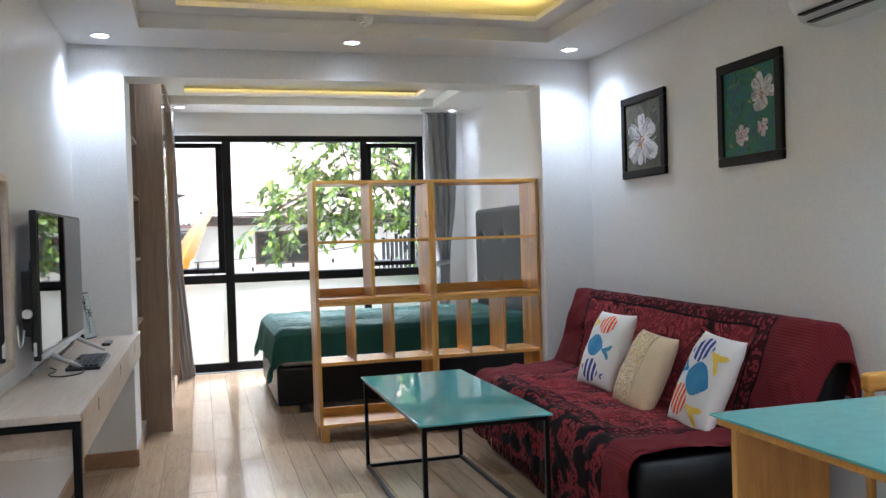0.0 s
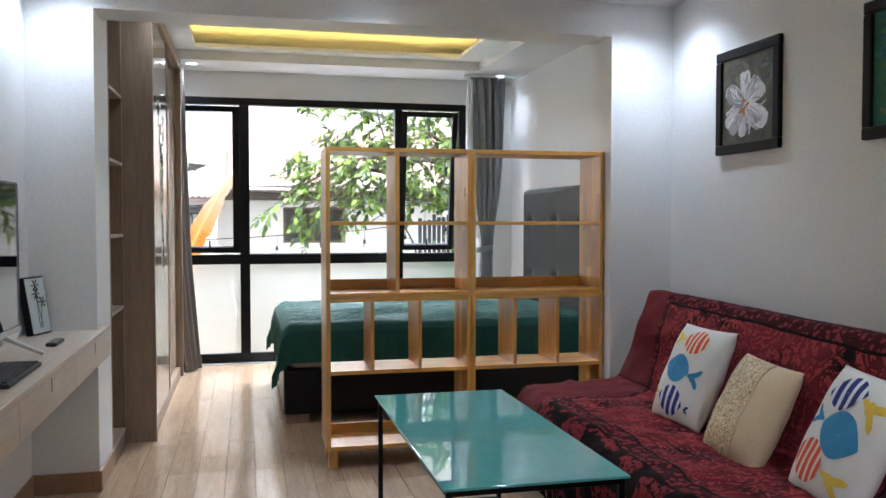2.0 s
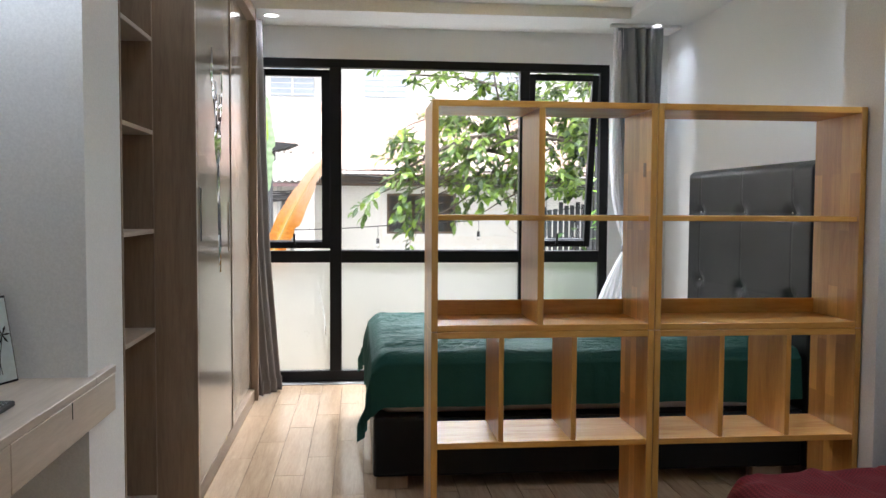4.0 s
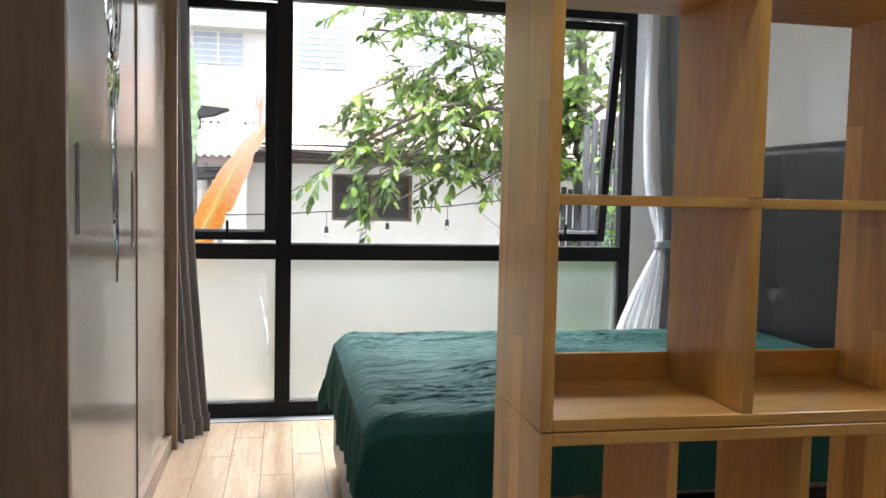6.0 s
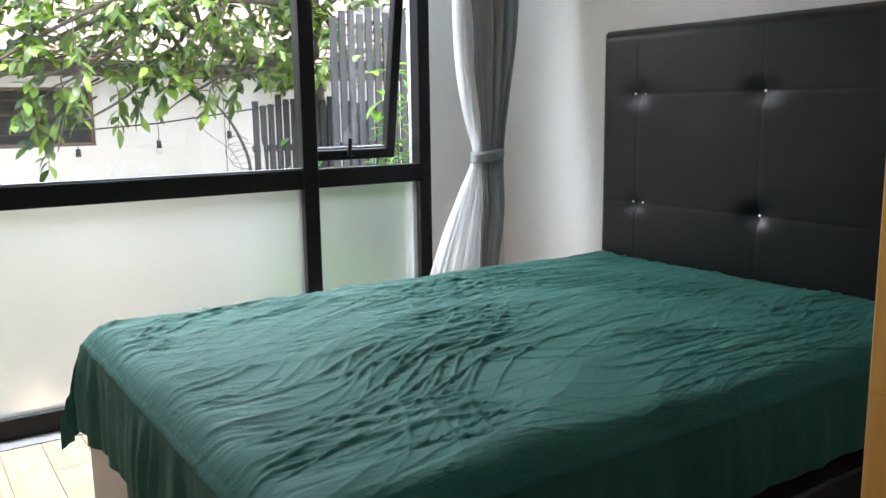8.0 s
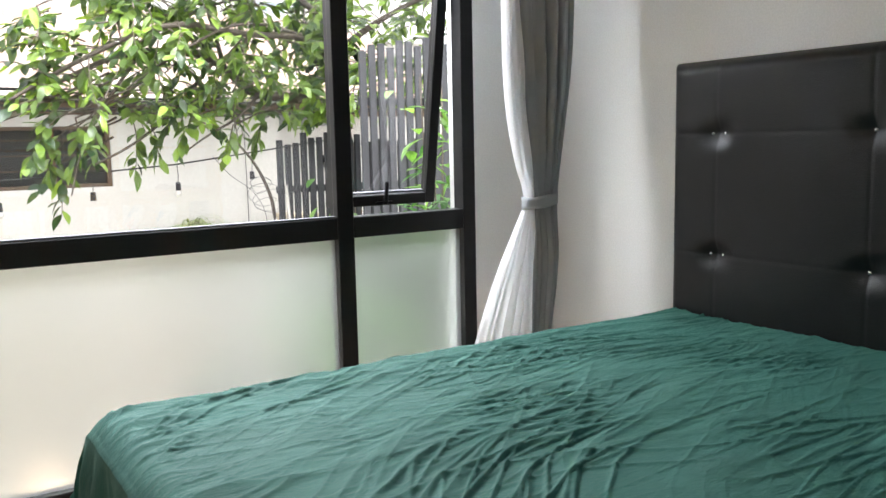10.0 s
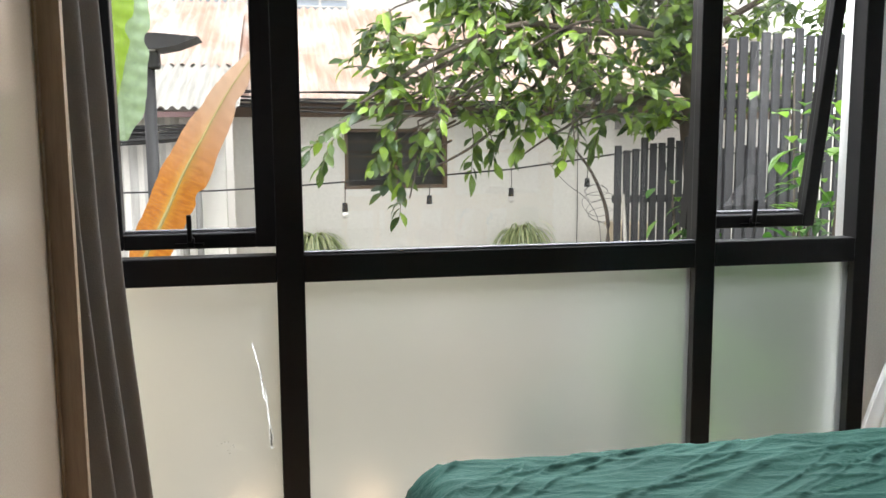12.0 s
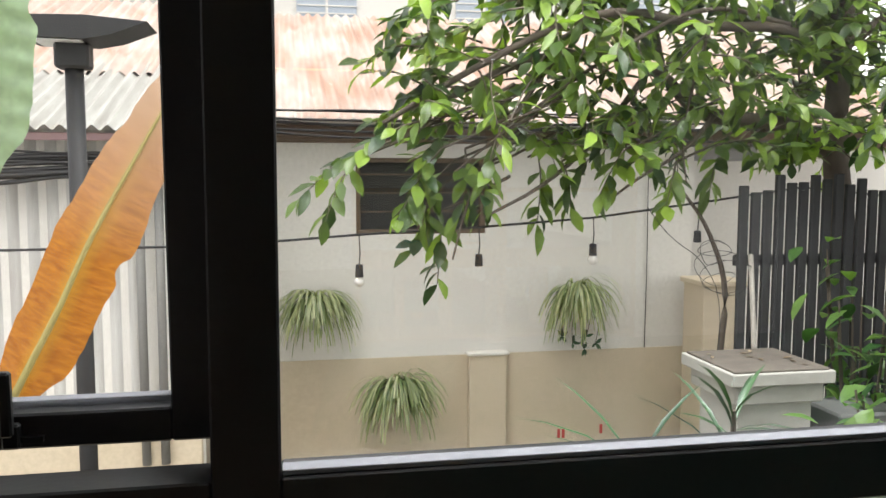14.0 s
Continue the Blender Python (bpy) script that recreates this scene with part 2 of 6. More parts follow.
def tray(name, x0, x1, y0, y1, z, top, r1, r2, z2, label):
    """A dropped ceiling with a stepped tray: a border at z, a step at z2 and a hidden cove above it."""
    bm = bmesh.new()
    ax0, ax1, ay0, ay1 = r1
    bx0, bx1, by0, by1 = r2

    def ring(o, i, za, zb):
        box(o[0], o[1], o[2], i[2], za, zb, bm=bm)
        box(o[0], o[1], i[3], o[3], za, zb, bm=bm)
        box(o[0], i[0], i[2], i[3], za, zb, bm=bm)
        box(i[1], o[1], i[2], i[3], za, zb, bm=bm)
    ring((x0, x1, y0, y1), r1, z, z2)
    ring((x0, x1, y0, y1), r2, z2, z2 + 0.03)
    box(x0, x1, y0, y1, top, top + 0.1, bm=bm)
    return setting(name, bm, CEILING_PAINT, label, "ceiling")


tray("ceiling_living", L_X, R_X, BACK_Y, ARCH_Y, LIV_Z, 2.76, (-0.48, 1.94, 0.2, 5.45), (-0.28, 1.79, 0.4, 5.29), 2.60, "white stepped tray ceiling with a warm cove")
tray("ceiling_bedroom", BED_L, BED_R, ARCH_B, WIN_Y, BED_Z, 2.92, (-0.5, 2.17, 7.62, 8.97), (-0.3, 1.95, 7.88, 8.82), 2.75, "white stepped bedroom ceiling with a warm cove")
setting("roof_slab", box(BED_L - 0.15, BED_R + 0.15, BACK_Y - 0.15, WIN_Y + 0.2, TOP_Z + 0.08, TOP_Z + 0.2), CEILING_PAINT, "plain concrete slab above the ceilings", "ceiling")
setting("window_threshold", box(BED_L, BED_R, 9.4, WIN_Y + 0.2, -0.2, 0.004), STONE, "grey granite strip under the window", "trim")

# cove strips
LED_WARM = glowing("warm_cove_strip", (1.0, 0.68, 0.16), 9.0)


def cove(x0, x1, y0, y1, z, group):
    for k, (a, b, c, d) in enumerate(((x0 - 0.1, x1 + 0.1, y0 - 0.1, y0 - 0.085), (x0 - 0.1, x1 + 0.1, y1 + 0.085, y1 + 0.1), (x0 - 0.1, x0 - 0.085, y0, y1), (x1 + 0.085, x1 + 0.1, y0, y1))):
        th = thing("cove_strip", "warm yellow light strip hidden in the ceiling cove", "light strip", (a, c, z), group)
        part("led_strip", box(a, b, c, d, z, z + 0.012), LED_WARM, th)


cove(-0.28, 1.79, 0.4, 5.29, 2.634, "living room cove strips")
cove(-0.3, 1.95, 7.88, 8.82, 2.784, "bedroom cove strips")

# downlights
LED_WHITE = glowing("cool_white_diffuser", (0.9, 0.95, 1.0), 14.0)
WHITE_PLASTIC = mottled("white_plastic", (0.78, 0.78, 0.77), (0.82, 0.82, 0.81), 0.35, fine=300, relief=0.02)


def downlight(x, y, z, power, group):
    th = thing("downlight", "round white recessed ceiling light, lit", "ceiling light", (x, y, z), group)
    bm = bmesh.new()
    prof = [(0.052, 0.0), (0.058, -0.006), (0.046, -0.007), (0.043, -0.002)]
    n = 28
    rings = [[bm.verts.new((x + r * math.cos(2 * math.pi * k / n), y + r * math.sin(2 * math.pi * k / n), z + dz)) for k in range(n)] for r, dz in prof]
    for u, w in zip(rings, rings[1:]):
        for k in range(n):
            bm.faces.new((u[k], u[(k + 1) % n], w[(k + 1) % n], w[k]))
    part("trim_ring", bm, WHITE_PLASTIC, th, "", True)
    part("diffuser", rod((x, y, z - 0.001), (x, y, z - 0.004), 0.044, sides=28), LED_WHITE, th, "glowing white diffuser")
    lamp("downlight_lamp", "SPOT", (x, y, z - 0.02), (x, y, 0), power, (0.8, 0.9, 1.0), 0.04, spread=138)


# the five at y 2.6 and 0.0 are unseen, added to brighten the room
for px, py in ((-0.70, 5.66), (0.725, 5.62), (2.155, 5.60), (-0.70, 2.6), (2.155, 2.6), (-0.7, 0.0), (0.725, 0.0), (2.155, 0.0)):
    downlight(px, py, LIV_Z, (15 if px < 0 else 19) if py > 5 else 33 if py > 1 else 52, "living room downlights")
# the pair at y 6.7 is unseen, added to brighten the bedroom
for px, py in ((-0.35, 9.15), (2.42, 9.15), (-0.3, 6.7), (2.42, 6.7)):
    downlight(px, py, BED_Z, 12 if px > 0 else 8, "bedroom downlights")

# ---- the bedroom window ----
win = thing("window_1", "black aluminium full-height window with frosted lower panes", "window", (0.85, WIN_Y, 0), kind="structure")
F0, F1 = WIN_Y - 0.003, WIN_Y + 0.075
for nm, b in (
    ("window_frame", (W_L - 0.005, W_L + 0.045, 0.005, W_TOP)), ("window_frame", (2.118, W_R + 0.005, 0.005, W_TOP)),
    ("head_rail", (W_L + 0.045, 2.118, 2.372, W_TOP)), ("bottom_rail", (W_L + 0.045, 2.118, 0.005, 0.087)),
    ("mullion", (0.04, 0.128, 0.087, 2.372)), ("mullion", (1.486, 1.561, 0.087, 2.372)),
    ("transom", (W_L + 0.045, 0.04, 0.911, 0.999)), ("transom", (0.128, 1.486, 0.909, 0.999)), ("transom", (1.561, 2.118, 0.911, 0.999))):
    part(nm, box(b[0], b[1], F0, F1, b[2], b[3], 0.003), BLACK_ALU, win)


def frosted():
    m, nt, b = shader("frosted_film_glass", 0.5)
    v = coords(nt)
    n = noise_tex(nt, v, 1.3)
    nt.links.new(ramp(nt, n, [(0.3, (0.72, 0.74, 0.72)), (0.7, (0.78, 0.79, 0.78))]), b.inputs["Base Color"])
    b.inputs["Transmission Weight"].default_value = 1.0
    b.inputs["Roughness"].default_value = 0.55
    b.inputs["IOR"].default_value = 1.3
    return m


FROST = frosted()
for nm, b, mt in (
    ("frosted_pane", (W_L + 0.045, 0.04, 0.087, 0.911), FROST), ("frosted_pane", (0.128, 1.486, 0.087, 0.909), FROST), ("frosted_pane", (1.561, 2.118, 0.087, 0.911), FROST),
    ("pane", (0.128, 1.486, 0.999, 2.372), CLEAR)):
    o = part(nm, box(b[0] - 0.004, b[1] + 0.004, WIN_Y + 0.035, WIN_Y + 0.041, b[2] - 0.004, b[3] + 0.004), mt, win, "frosted glass pane" if "frost" in nm else "clear glass pane")
    o.visible_shadow = False


def sash(x0, x1, z0, z1, angle, handle_x, out=0.0, lock=0.05):
    """An awning sash hinged at its top edge, pushed out at the bottom."""
    th = part("sash", box(x0, x0 + 0.05, F1 - 0.05, F1 + 0.005, z0, z1, 0.003), BLACK_ALU, win, "awning sash pushed open at the bottom")
    sub = []
    for b in ((x1 - lock, x1, z0, z1), (x0 + 0.05, x1 - lock, z1 - 0.05, z1), (x0 + 0.05, x1 - lock, z0, z0 + 0.05)):
        sub.append(part("sash_rail", box(b[0], b[1], F1 - 0.05, F1 + 0.005, b[2], b[3], 0.003), BLACK_ALU, th))
    sub.append(part("sash_pane", box(x0 + 0.046, x1 - lock + 0.004, F1 - 0.025, F1 - 0.019, z0 + 0.046, z1 - 0.046), CLEAR, th, "clear glass pane"))
    sub[-1].visible_shadow = False
    sub.append(part("glazing_bead", box(x0 + 0.05, x1 - lock, F1 - 0.019, F1 + 0.003, z0 + 0.049, z0 + 0.06, 0.001), PALE_BEAD, th, "pale glazing bead"))
    hb = box(handle_x - 0.012, handle_x + 0.012, F1 - 0.065, F1 - 0.05, z0 + 0.005, z0 + 0.04, 0.003)
    box(handle_x - 0.05, handle_x + 0.04, F1 - 0.058, F1 - 0.05, z0 + 0.012, z0 + 0.02, bm=hb)
    box(handle_x - 0.01, handle_x + 0.006, F1 - 0.075, F1 - 0.06, z0 + 0.025, z0 + 0.115, 0.003, bm=hb)
    sub.append(part("handle", hb, BLACK_STEEL, th, "black lever handle"))
    pivot = Vector((0, F1, z1)) - ORIGIN[th.name]
    m = Matrix.Translation((0, out, 0)) @ Matrix.Translation(pivot) @ Matrix.Rotation(radians(angle), 4, "X") @ Matrix.Translation(-pivot)
    th.data.transform(m)
    for o in sub:
        o.data.transform(m)
    return th


PALE_BEAD = mottled("pale_glazing_bead", (0.1, 0.1, 0.112), (0.13, 0.13, 0.14), 0.7)
PALE_BEAD.node_tree.nodes["Principled BSDF"].inputs["Specular IOR Level"].default_value = 0.2
part("glazing_bead", box(0.129, 1.485, WIN_Y + 0.003, WIN_Y + 0.034, 0.9995, 1.007, 0.001), PALE_BEAD, win, "pale glazing bead")
sash(-0.492, 0.06, 1.012, 2.367, 2.5, -0.232, 0.054, 0.084)
sash(1.566, 2.113, 1.01, 2.367, 9.0, 1.84)



def film_scratches():
    """Translucent pale streaks that stand in for light through scratched film, with specks, on the first frosted pane.
    """
    bm = bmesh.new()
    rnd = random.Random(12)
    y = WIN_Y + 0.0335
    for x, z, l, w, lean in ((-0.03, 0.58, 0.13, 0.007, 0.22), (-0.018, 0.52, 0.09, 0.009, 0.15), (0.0, 0.36, 0.2, 0.009, 0.08), (0.006, 0.35, 0.07, 0.012, 0.05)):
        n = 12
        left = [bm.verts.new((x - lean * l * (i / n - 0.5) - w * rnd.uniform(0.1, 0.6), y, z + l * i / n)) for i in range(n + 1)]
        right = [bm.verts.new((x - lean * l * (i / n - 0.5) + w * rnd.uniform(0.1, 0.6), y, z + l * i / n)) for i in range(n + 1)]
        for i in range(n):
            bm.faces.new((left[i], left[i + 1], right[i + 1], right[i]))
    for k in range(11):
        x, z, r = -0.14 + rnd.gauss(0, 0.018), 0.375 + rnd.gauss(0, 0.014), rnd.uniform(0.0012, 0.0035)
        bm.faces.new([bm.verts.new((x + r * math.cos(a), y, z + r * rnd.uniform(0.7, 1.3) * math.sin(a))) for a in (0, 1.05, 2.1, 3.14, 4.2, 5.2)])
    m, nt, b = shader("scratch_light_white", 0.8)
    thin = nt.nodes.new("ShaderNodeBsdfTranslucent")
    v = coords(nt)
    nt.links.new(ramp(nt, noise_tex(nt, v, 90.0), [(0.3, (0.55, 0.55, 0.53)), (0.7, (0.75, 0.75, 0.73))]), thin.inputs["Color"])
    nt.links.new(thin.outputs[0], nt.nodes["Material Output"].inputs["Surface"])
    part("film_scratches", bm, m, win, "bright streaks for light through scratched film, and pale specks")


film_scratches()

# ---- living room ----
TEAL_GLASS = mottled("teal_back_painted_glass", (0.1, 0.38, 0.385), (0.11, 0.4, 0.4), 0.02, big=1, fine=20, relief=0.0)


def bookcase():
    x0, x1, y0, y1 = 0.505, 2.066, 5.99, 6.292
    th = thing("bookcase", "open golden wooden cube bookcase standing as a room divider", "bookcase", ((x0 + x1) / 2, y0, 0))
    t = 0.022
    xm = 1.294
    for nm, za, zb in (("upper", 0.912, 1.704), ("lower", 0.1, 0.910)):
        for k, (a, b) in enumerate(((x0, xm - 0.001), (xm + 0.001, x1))):
            part("side_panel", box(a, a + t, y0, y1, za, zb, 0.0015), PINE_STAVES, th)
            part("side_panel", box(b - t, b, y0, y1, za, zb, 0.0015), PINE_STAVES, th)
            part("top_board" if nm == "upper" else "middle_board", box(a + t, b - t, y0 + 0.001, y1, zb - t, zb, 0.0015), PINE_X, th)
            part("bottom_board", box(a + t, b - t, y0 + 0.001, y1, za, za + t, 0.0015), PINE_X, th)
            part("back_rail", box(a + t, b - t, y1 - 0.016, y1 - 0.001, za + t, za + t + 0.055, 0.001), PINE_X, th)
            if nm == "upper":
                part("shelf", box(a + t, b - t, y0 + 0.012, y1 - 0.002, 1.295, 1.313, 0.0015), PINE_X, th)
                if k == 0:
                    part("divider", box(0.874, 0.896, y0 + 0.002, y1 - 0.002, za + t, 1.295, 0.0015), PINE, th)
                    part("divider", box(0.874, 0.896, y0 + 0.002, y1 - 0.002, 1.313, zb - t, 0.0015), PINE, th)
            else:
                part("shelf", box(a + t, b - t, y0 + 0.001, y1 - 0.002, 0.502, 0.524, 0.0015), PINE_X, th)
                for xd in ((0.75, 1.008) if k == 0 else (1.545, 1.795)):
                    part("divider", box(xd - 0.009, xd + 0.009, y0 + 0.004, y1 - 0.002, 0.524, zb - t, 0.0015), PINE, th)
    for fx in (x0 + 0.012, xm - 0.03, x1 - 0.07):
        for fy in (y0 + 0.02, y1 - 0.075):
            part("foot", box(fx, fx + 0.05, fy, fy + 0.05, 0.0, 0.1, 0.003), PINE, th)
    part("label_plate", box(xm - t - 0.0025, xm - t, y0 + 0.05, y0 + 0.075, 1.45, 1.5), mottled("brown_paper_label", (0.3, 0.2, 0.12), (0.35, 0.24, 0.15), 0.7), th, "small brown paper label")
    return th


bookcase()


def coffee_table():
    x0, x1, y0, y1, z = 0.665, 1.27, 3.997, 5.357, 0.523
    th = thing("coffee_table", "low teal glass table on thin black steel legs", "coffee table", ((x0 + x1) / 2, (y0 + y1) / 2, 0))
    part("tabletop", box(x0, x1, y0, y1, z - 0.01, z, 0.0025, 2), TEAL_GLASS, th, "glossy teal painted glass top")
    s = 0.02
    for fx in (x0 + 0.012, x1 - 0.012 - s):
        for fy in (y0 + 0.012, y1 - 0.012 - s):
            part("leg", box(fx, fx + s, fy, fy + s, 0, z - 0.01 - s, 0.0015), BLACK_STEEL, th)
        for zz in (z - 0.011 - s, 0.0):
            part("rail", box(fx, fx + s, y0 + 0.012 + s, y1 - 0.012 - s, zz + 0.0005, zz + s, 0.0015), BLACK_STEEL, th)
    for fy in (y0 + 0.012, y1 - 0.012 - s):
        part("rail", box(x0 + 0.012, x1 - 0.012, fy, fy + s, z - 0.0105 - s, z - 0.0105, 0.0015), BLACK_STEEL, th)
    part("rail", box(x0 + 0.012 + s, x1 - 0.012 - s, y1 - 0.012 - s, y1 - 0.012, 0.0005, s, 0.0015), BLACK_STEEL, th)
    return th


coffee_table()


def writing_desk():
    x0, x1, y0, y1, z = L_X, -0.578, 3.47, 5.908, 0.79
    th = thing("writing_desk", "long pale oak wall desk with drawers and a black steel leg", "desk", ((x0 + x1) / 2, (y0 + y1) / 2, 0))
    part("desktop", box(x0 + 0.002, x1, y0, y1, z - 0.025, z, 0.002), OAK_DESK, th)
    part("desk_end", box(J_L + 0.001, x1, y1, 6.12, z - 0.025, z, 0.002), OAK_DESK, th)
    part("drawer_box", box(x0 + 0.002, x1 - 0.02, y0 + 0.035, y1 - 0.002, z - 0.14, z - 0.027, 0.001), OAK_DESK, th)
    n = 3
    for k in range(n):
        a, b = y0 + 0.035 + (6.12 - y0 - 0.035) * k / n, y0 + 0.035 + (6.12 - y0 - 0.035) * (k + 1) / n
        dr = part("drawer_front", box(x1 - 0.019, x1 - 0.002, a + 0.002, b - 0.002, z - 0.155, z - 0.028, 0.0015), OAK_DESK, th)
        m = (a + b) / 2
        # black strip, raised and not cut, gives the shade inside a finger slot
        part("slot_shade", box(x1 - 0.004, x1 - 0.0005, m - 0.003, m + 0.003, z - 0.08, z - 0.03, 0.001), BLACK_STEEL, dr, "black strip for the shade in a finger slot")
    fr = box(x1 - 0.03, x1 - 0.004, y0 + 0.004, y0 + 0.03, 0, z - 0.026, 0.0015)
    part("leg", fr, BLACK_STEEL, th, "square black steel leg")
    part("leg", box(x0 + 0.004, x0 + 0.03, y0 + 0.004, y0 + 0.03, 0, z - 0.026, 0.0015), BLACK_STEEL, th, "square black steel leg")
    part("top_rail", box(x0 + 0.03, x1 - 0.03, y0 + 0.004, y0 + 0.03, z - 0.05, z - 0.026, 0.0015), BLACK_STEEL, th, "black steel rail")
    return th


writing_desk()


def uv_sheet(nu, nv, place, su=1.0, sv=1.0):
    """A sheet like grid(), with UVs in metres (su by sv)."""
    bm = bmesh.new()
    rows = [[bm.verts.new(place(i / nu, j / nv)) for j in range(nv + 1)] for i in range(nu + 1)]
    layer = bm.loops.layers.uv.new("UVMap")
    for i in range(nu):
        for j in range(nv):
            f = bm.faces.new((rows[i][j], rows[i + 1][j], rows[i + 1][j + 1], rows[i][j + 1]))
            for lp, (p, q) in zip(f.loops, ((i, j), (i + 1, j), (i + 1, j + 1), (i, j + 1))):
                lp[layer].uv = (p / nu * su, q / nv * sv)
    return bm


def thicken(ob, t):
    """Gives a sheet of cloth its thickness."""
    md = ob.modifiers.new("thickness", "SOLIDIFY")
    md.thickness, md.offset = t, 0.0
    return ob


def nz(x, y, z=0.0):
    return noise.noise(Vector((x, y, z)))


def along(pts, t):
    """The point at t (0 to 1) of the way along a line of points."""
    pts = [Vector(p) for p in pts]
    lens = [(q - p).length for p, q in zip(pts, pts[1:])]
    d = t * sum(lens)
    for p, q, l in zip(pts, pts[1:], lens):
        if d <= l:
            return p.lerp(q, d / l)
        d -= l
    return pts[-1]


def rounded(pts, steps=2):
    """Chaikin's corner cutting on a line of points, ends kept."""
    for _ in range(steps):
        out = [pts[0]]
        for p, q in zip(pts, pts[1:]):
            p, q = Vector(p), Vector(q)
            out += [p.lerp(q, 0.25), p.lerp(q, 0.75)]
        pts = out + [pts[-1]]
    return pts


def damask(name):
    """A woven throw: red leaves and flowers on near-black, banded borders, plain ribbed red ends."""
    m, nt, b = shader(name, 0.92)
    tc = nt.nodes.new("ShaderNodeTexCoord")
    uv = tc.outputs["UV"]
    sep = nt.nodes.new("ShaderNodeSeparateXYZ")
    nt.links.new(uv, sep.inputs["Vector"])

    def calc(op, a, c=None):
        n = nt.nodes.new("ShaderNodeMath")
        n.operation = op
        for k, v in enumerate((a, c)):
            if v is None:
                continue
            if isinstance(v, (int, float)):
                n.inputs[k].default_value = v
            else:
                nt.links.new(v, n.inputs[k])
        return n.outputs[0]

    def step(fac, lo, hi):
        return ramp(nt, fac, [(lo, (0, 0, 0)), (hi, (1, 1, 1))])
    swirl = noise_tex(nt, uv, 6.0, 1.5, 0.5, 1.2)
    petals = calc("GREATER_THAN", calc("SINE", calc("MULTIPLY", swirl, 58.0)), 0.05)
    sprigs = calc("GREATER_THAN", noise_tex(nt, uv, 26.0, 2.0, 0.5, 2.0), 0.47)
    body = calc("MULTIPLY", petals, sprigs)
    field = ramp(nt, noise_tex(nt, uv, 4.2, 2.0), [(0.34, (0.01, 0.004, 0.005)), (0.42, (0.09, 0.01, 0.015)), (0.6, (0.19, 0.02, 0.027))])
    zig = nt.nodes.new("ShaderNodeTexVoronoi")
    zig.inputs["Scale"].default_value = 42.0
    nt.links.new(uv, zig.inputs["Vector"])
    fine = step(zig.outputs["Distance"], 0.38, 0.46)
    u, v = sep.outputs["X"], sep.outputs["Y"]
    edge = calc("MINIMUM", calc("MINIMUM", u, calc("SUBTRACT", 2.42, u)), calc("MINIMUM", calc("SUBTRACT", v, 0.02), calc("SUBTRACT", 1.78, v)))
    band = calc("MULTIPLY", calc("GREATER_THAN", edge, 0.34), calc("LESS_THAN", edge, 0.435))
    line = calc("ADD", calc("LESS_THAN", calc("ABSOLUTE", calc("SUBTRACT", edge, 0.345)), 0.006), calc("LESS_THAN", calc("ABSOLUTE", calc("SUBTRACT", edge, 0.43)), 0.006))
    rib = nt.nodes.new("ShaderNodeTexWave")
    rib.inputs["Scale"].default_value, rib.inputs["Distortion"].default_value = 24.0, 0.3
    rib.bands_direction = "Y"
    nt.links.new(uv, rib.inputs["Vector"])
    weave = nt.nodes.new("ShaderNodeTexChecker")
    weave.inputs["Scale"].default_value = 150.0
    nt.links.new(uv, weave.inputs["Vector"])
    dark, red = (0.008, 0.003, 0.004), (0.34, 0.046, 0.052)
    c = mixed(nt, body, field, red)
    rim = calc("MINIMUM", calc("SUBTRACT", v, 0.02), calc("SUBTRACT", 1.78, v))
    blooms = calc("MULTIPLY", step(noise_tex(nt, uv, 9.0, 1.0, 0.4, 0.6), 0.5, 0.54), step(noise_tex(nt, uv, 40.0, 2.0), 0.4, 0.5))
    c = mixed(nt, calc("LESS_THAN", rim, 0.34), c, mixed(nt, blooms, dark, (0.24, 0.026, 0.034)))
    c = mixed(nt, band, c, mixed(nt, fine, (0.24, 0.03, 0.036), (0.045, 0.006, 0.009)))
    c = mixed(nt, line, c, dark)
    plain = mixed(nt, mixed(nt, 0.5, weave.outputs["Fac"], rib.outputs["Fac"]), (0.09, 0.01, 0.013), (0.2, 0.022, 0.028))
    ends = calc("ADD", calc("LESS_THAN", u, 0.34), calc("GREATER_THAN", u, 2.02))
    c = mixed(nt, ends, c, plain)
    grain = noise_tex(nt, uv, 260.0, 2.0)
    c = mixed(nt, 1.0, c, ramp(nt, grain, [(0.3, (0.7, 0.7, 0.7)), (0.7, (1.15, 1.12, 1.12))]), "MULTIPLY")
    nt.links.new(c, b.inputs["Base Color"])
    b.inputs["Specular IOR Level"].default_value = 0.2
    bump(nt, b, weave.outputs["Fac"], 0.25, 0.002)
    return m


def sofa_lines(y):
    """Front edge, back foot and back top of the sofa at y."""
    k = (y - 3.5) / 2.3
    return 1.40 + 0.13 * k, 2.10, (2.31 - 0.095 * k, 0.885 + 0.045 * k)


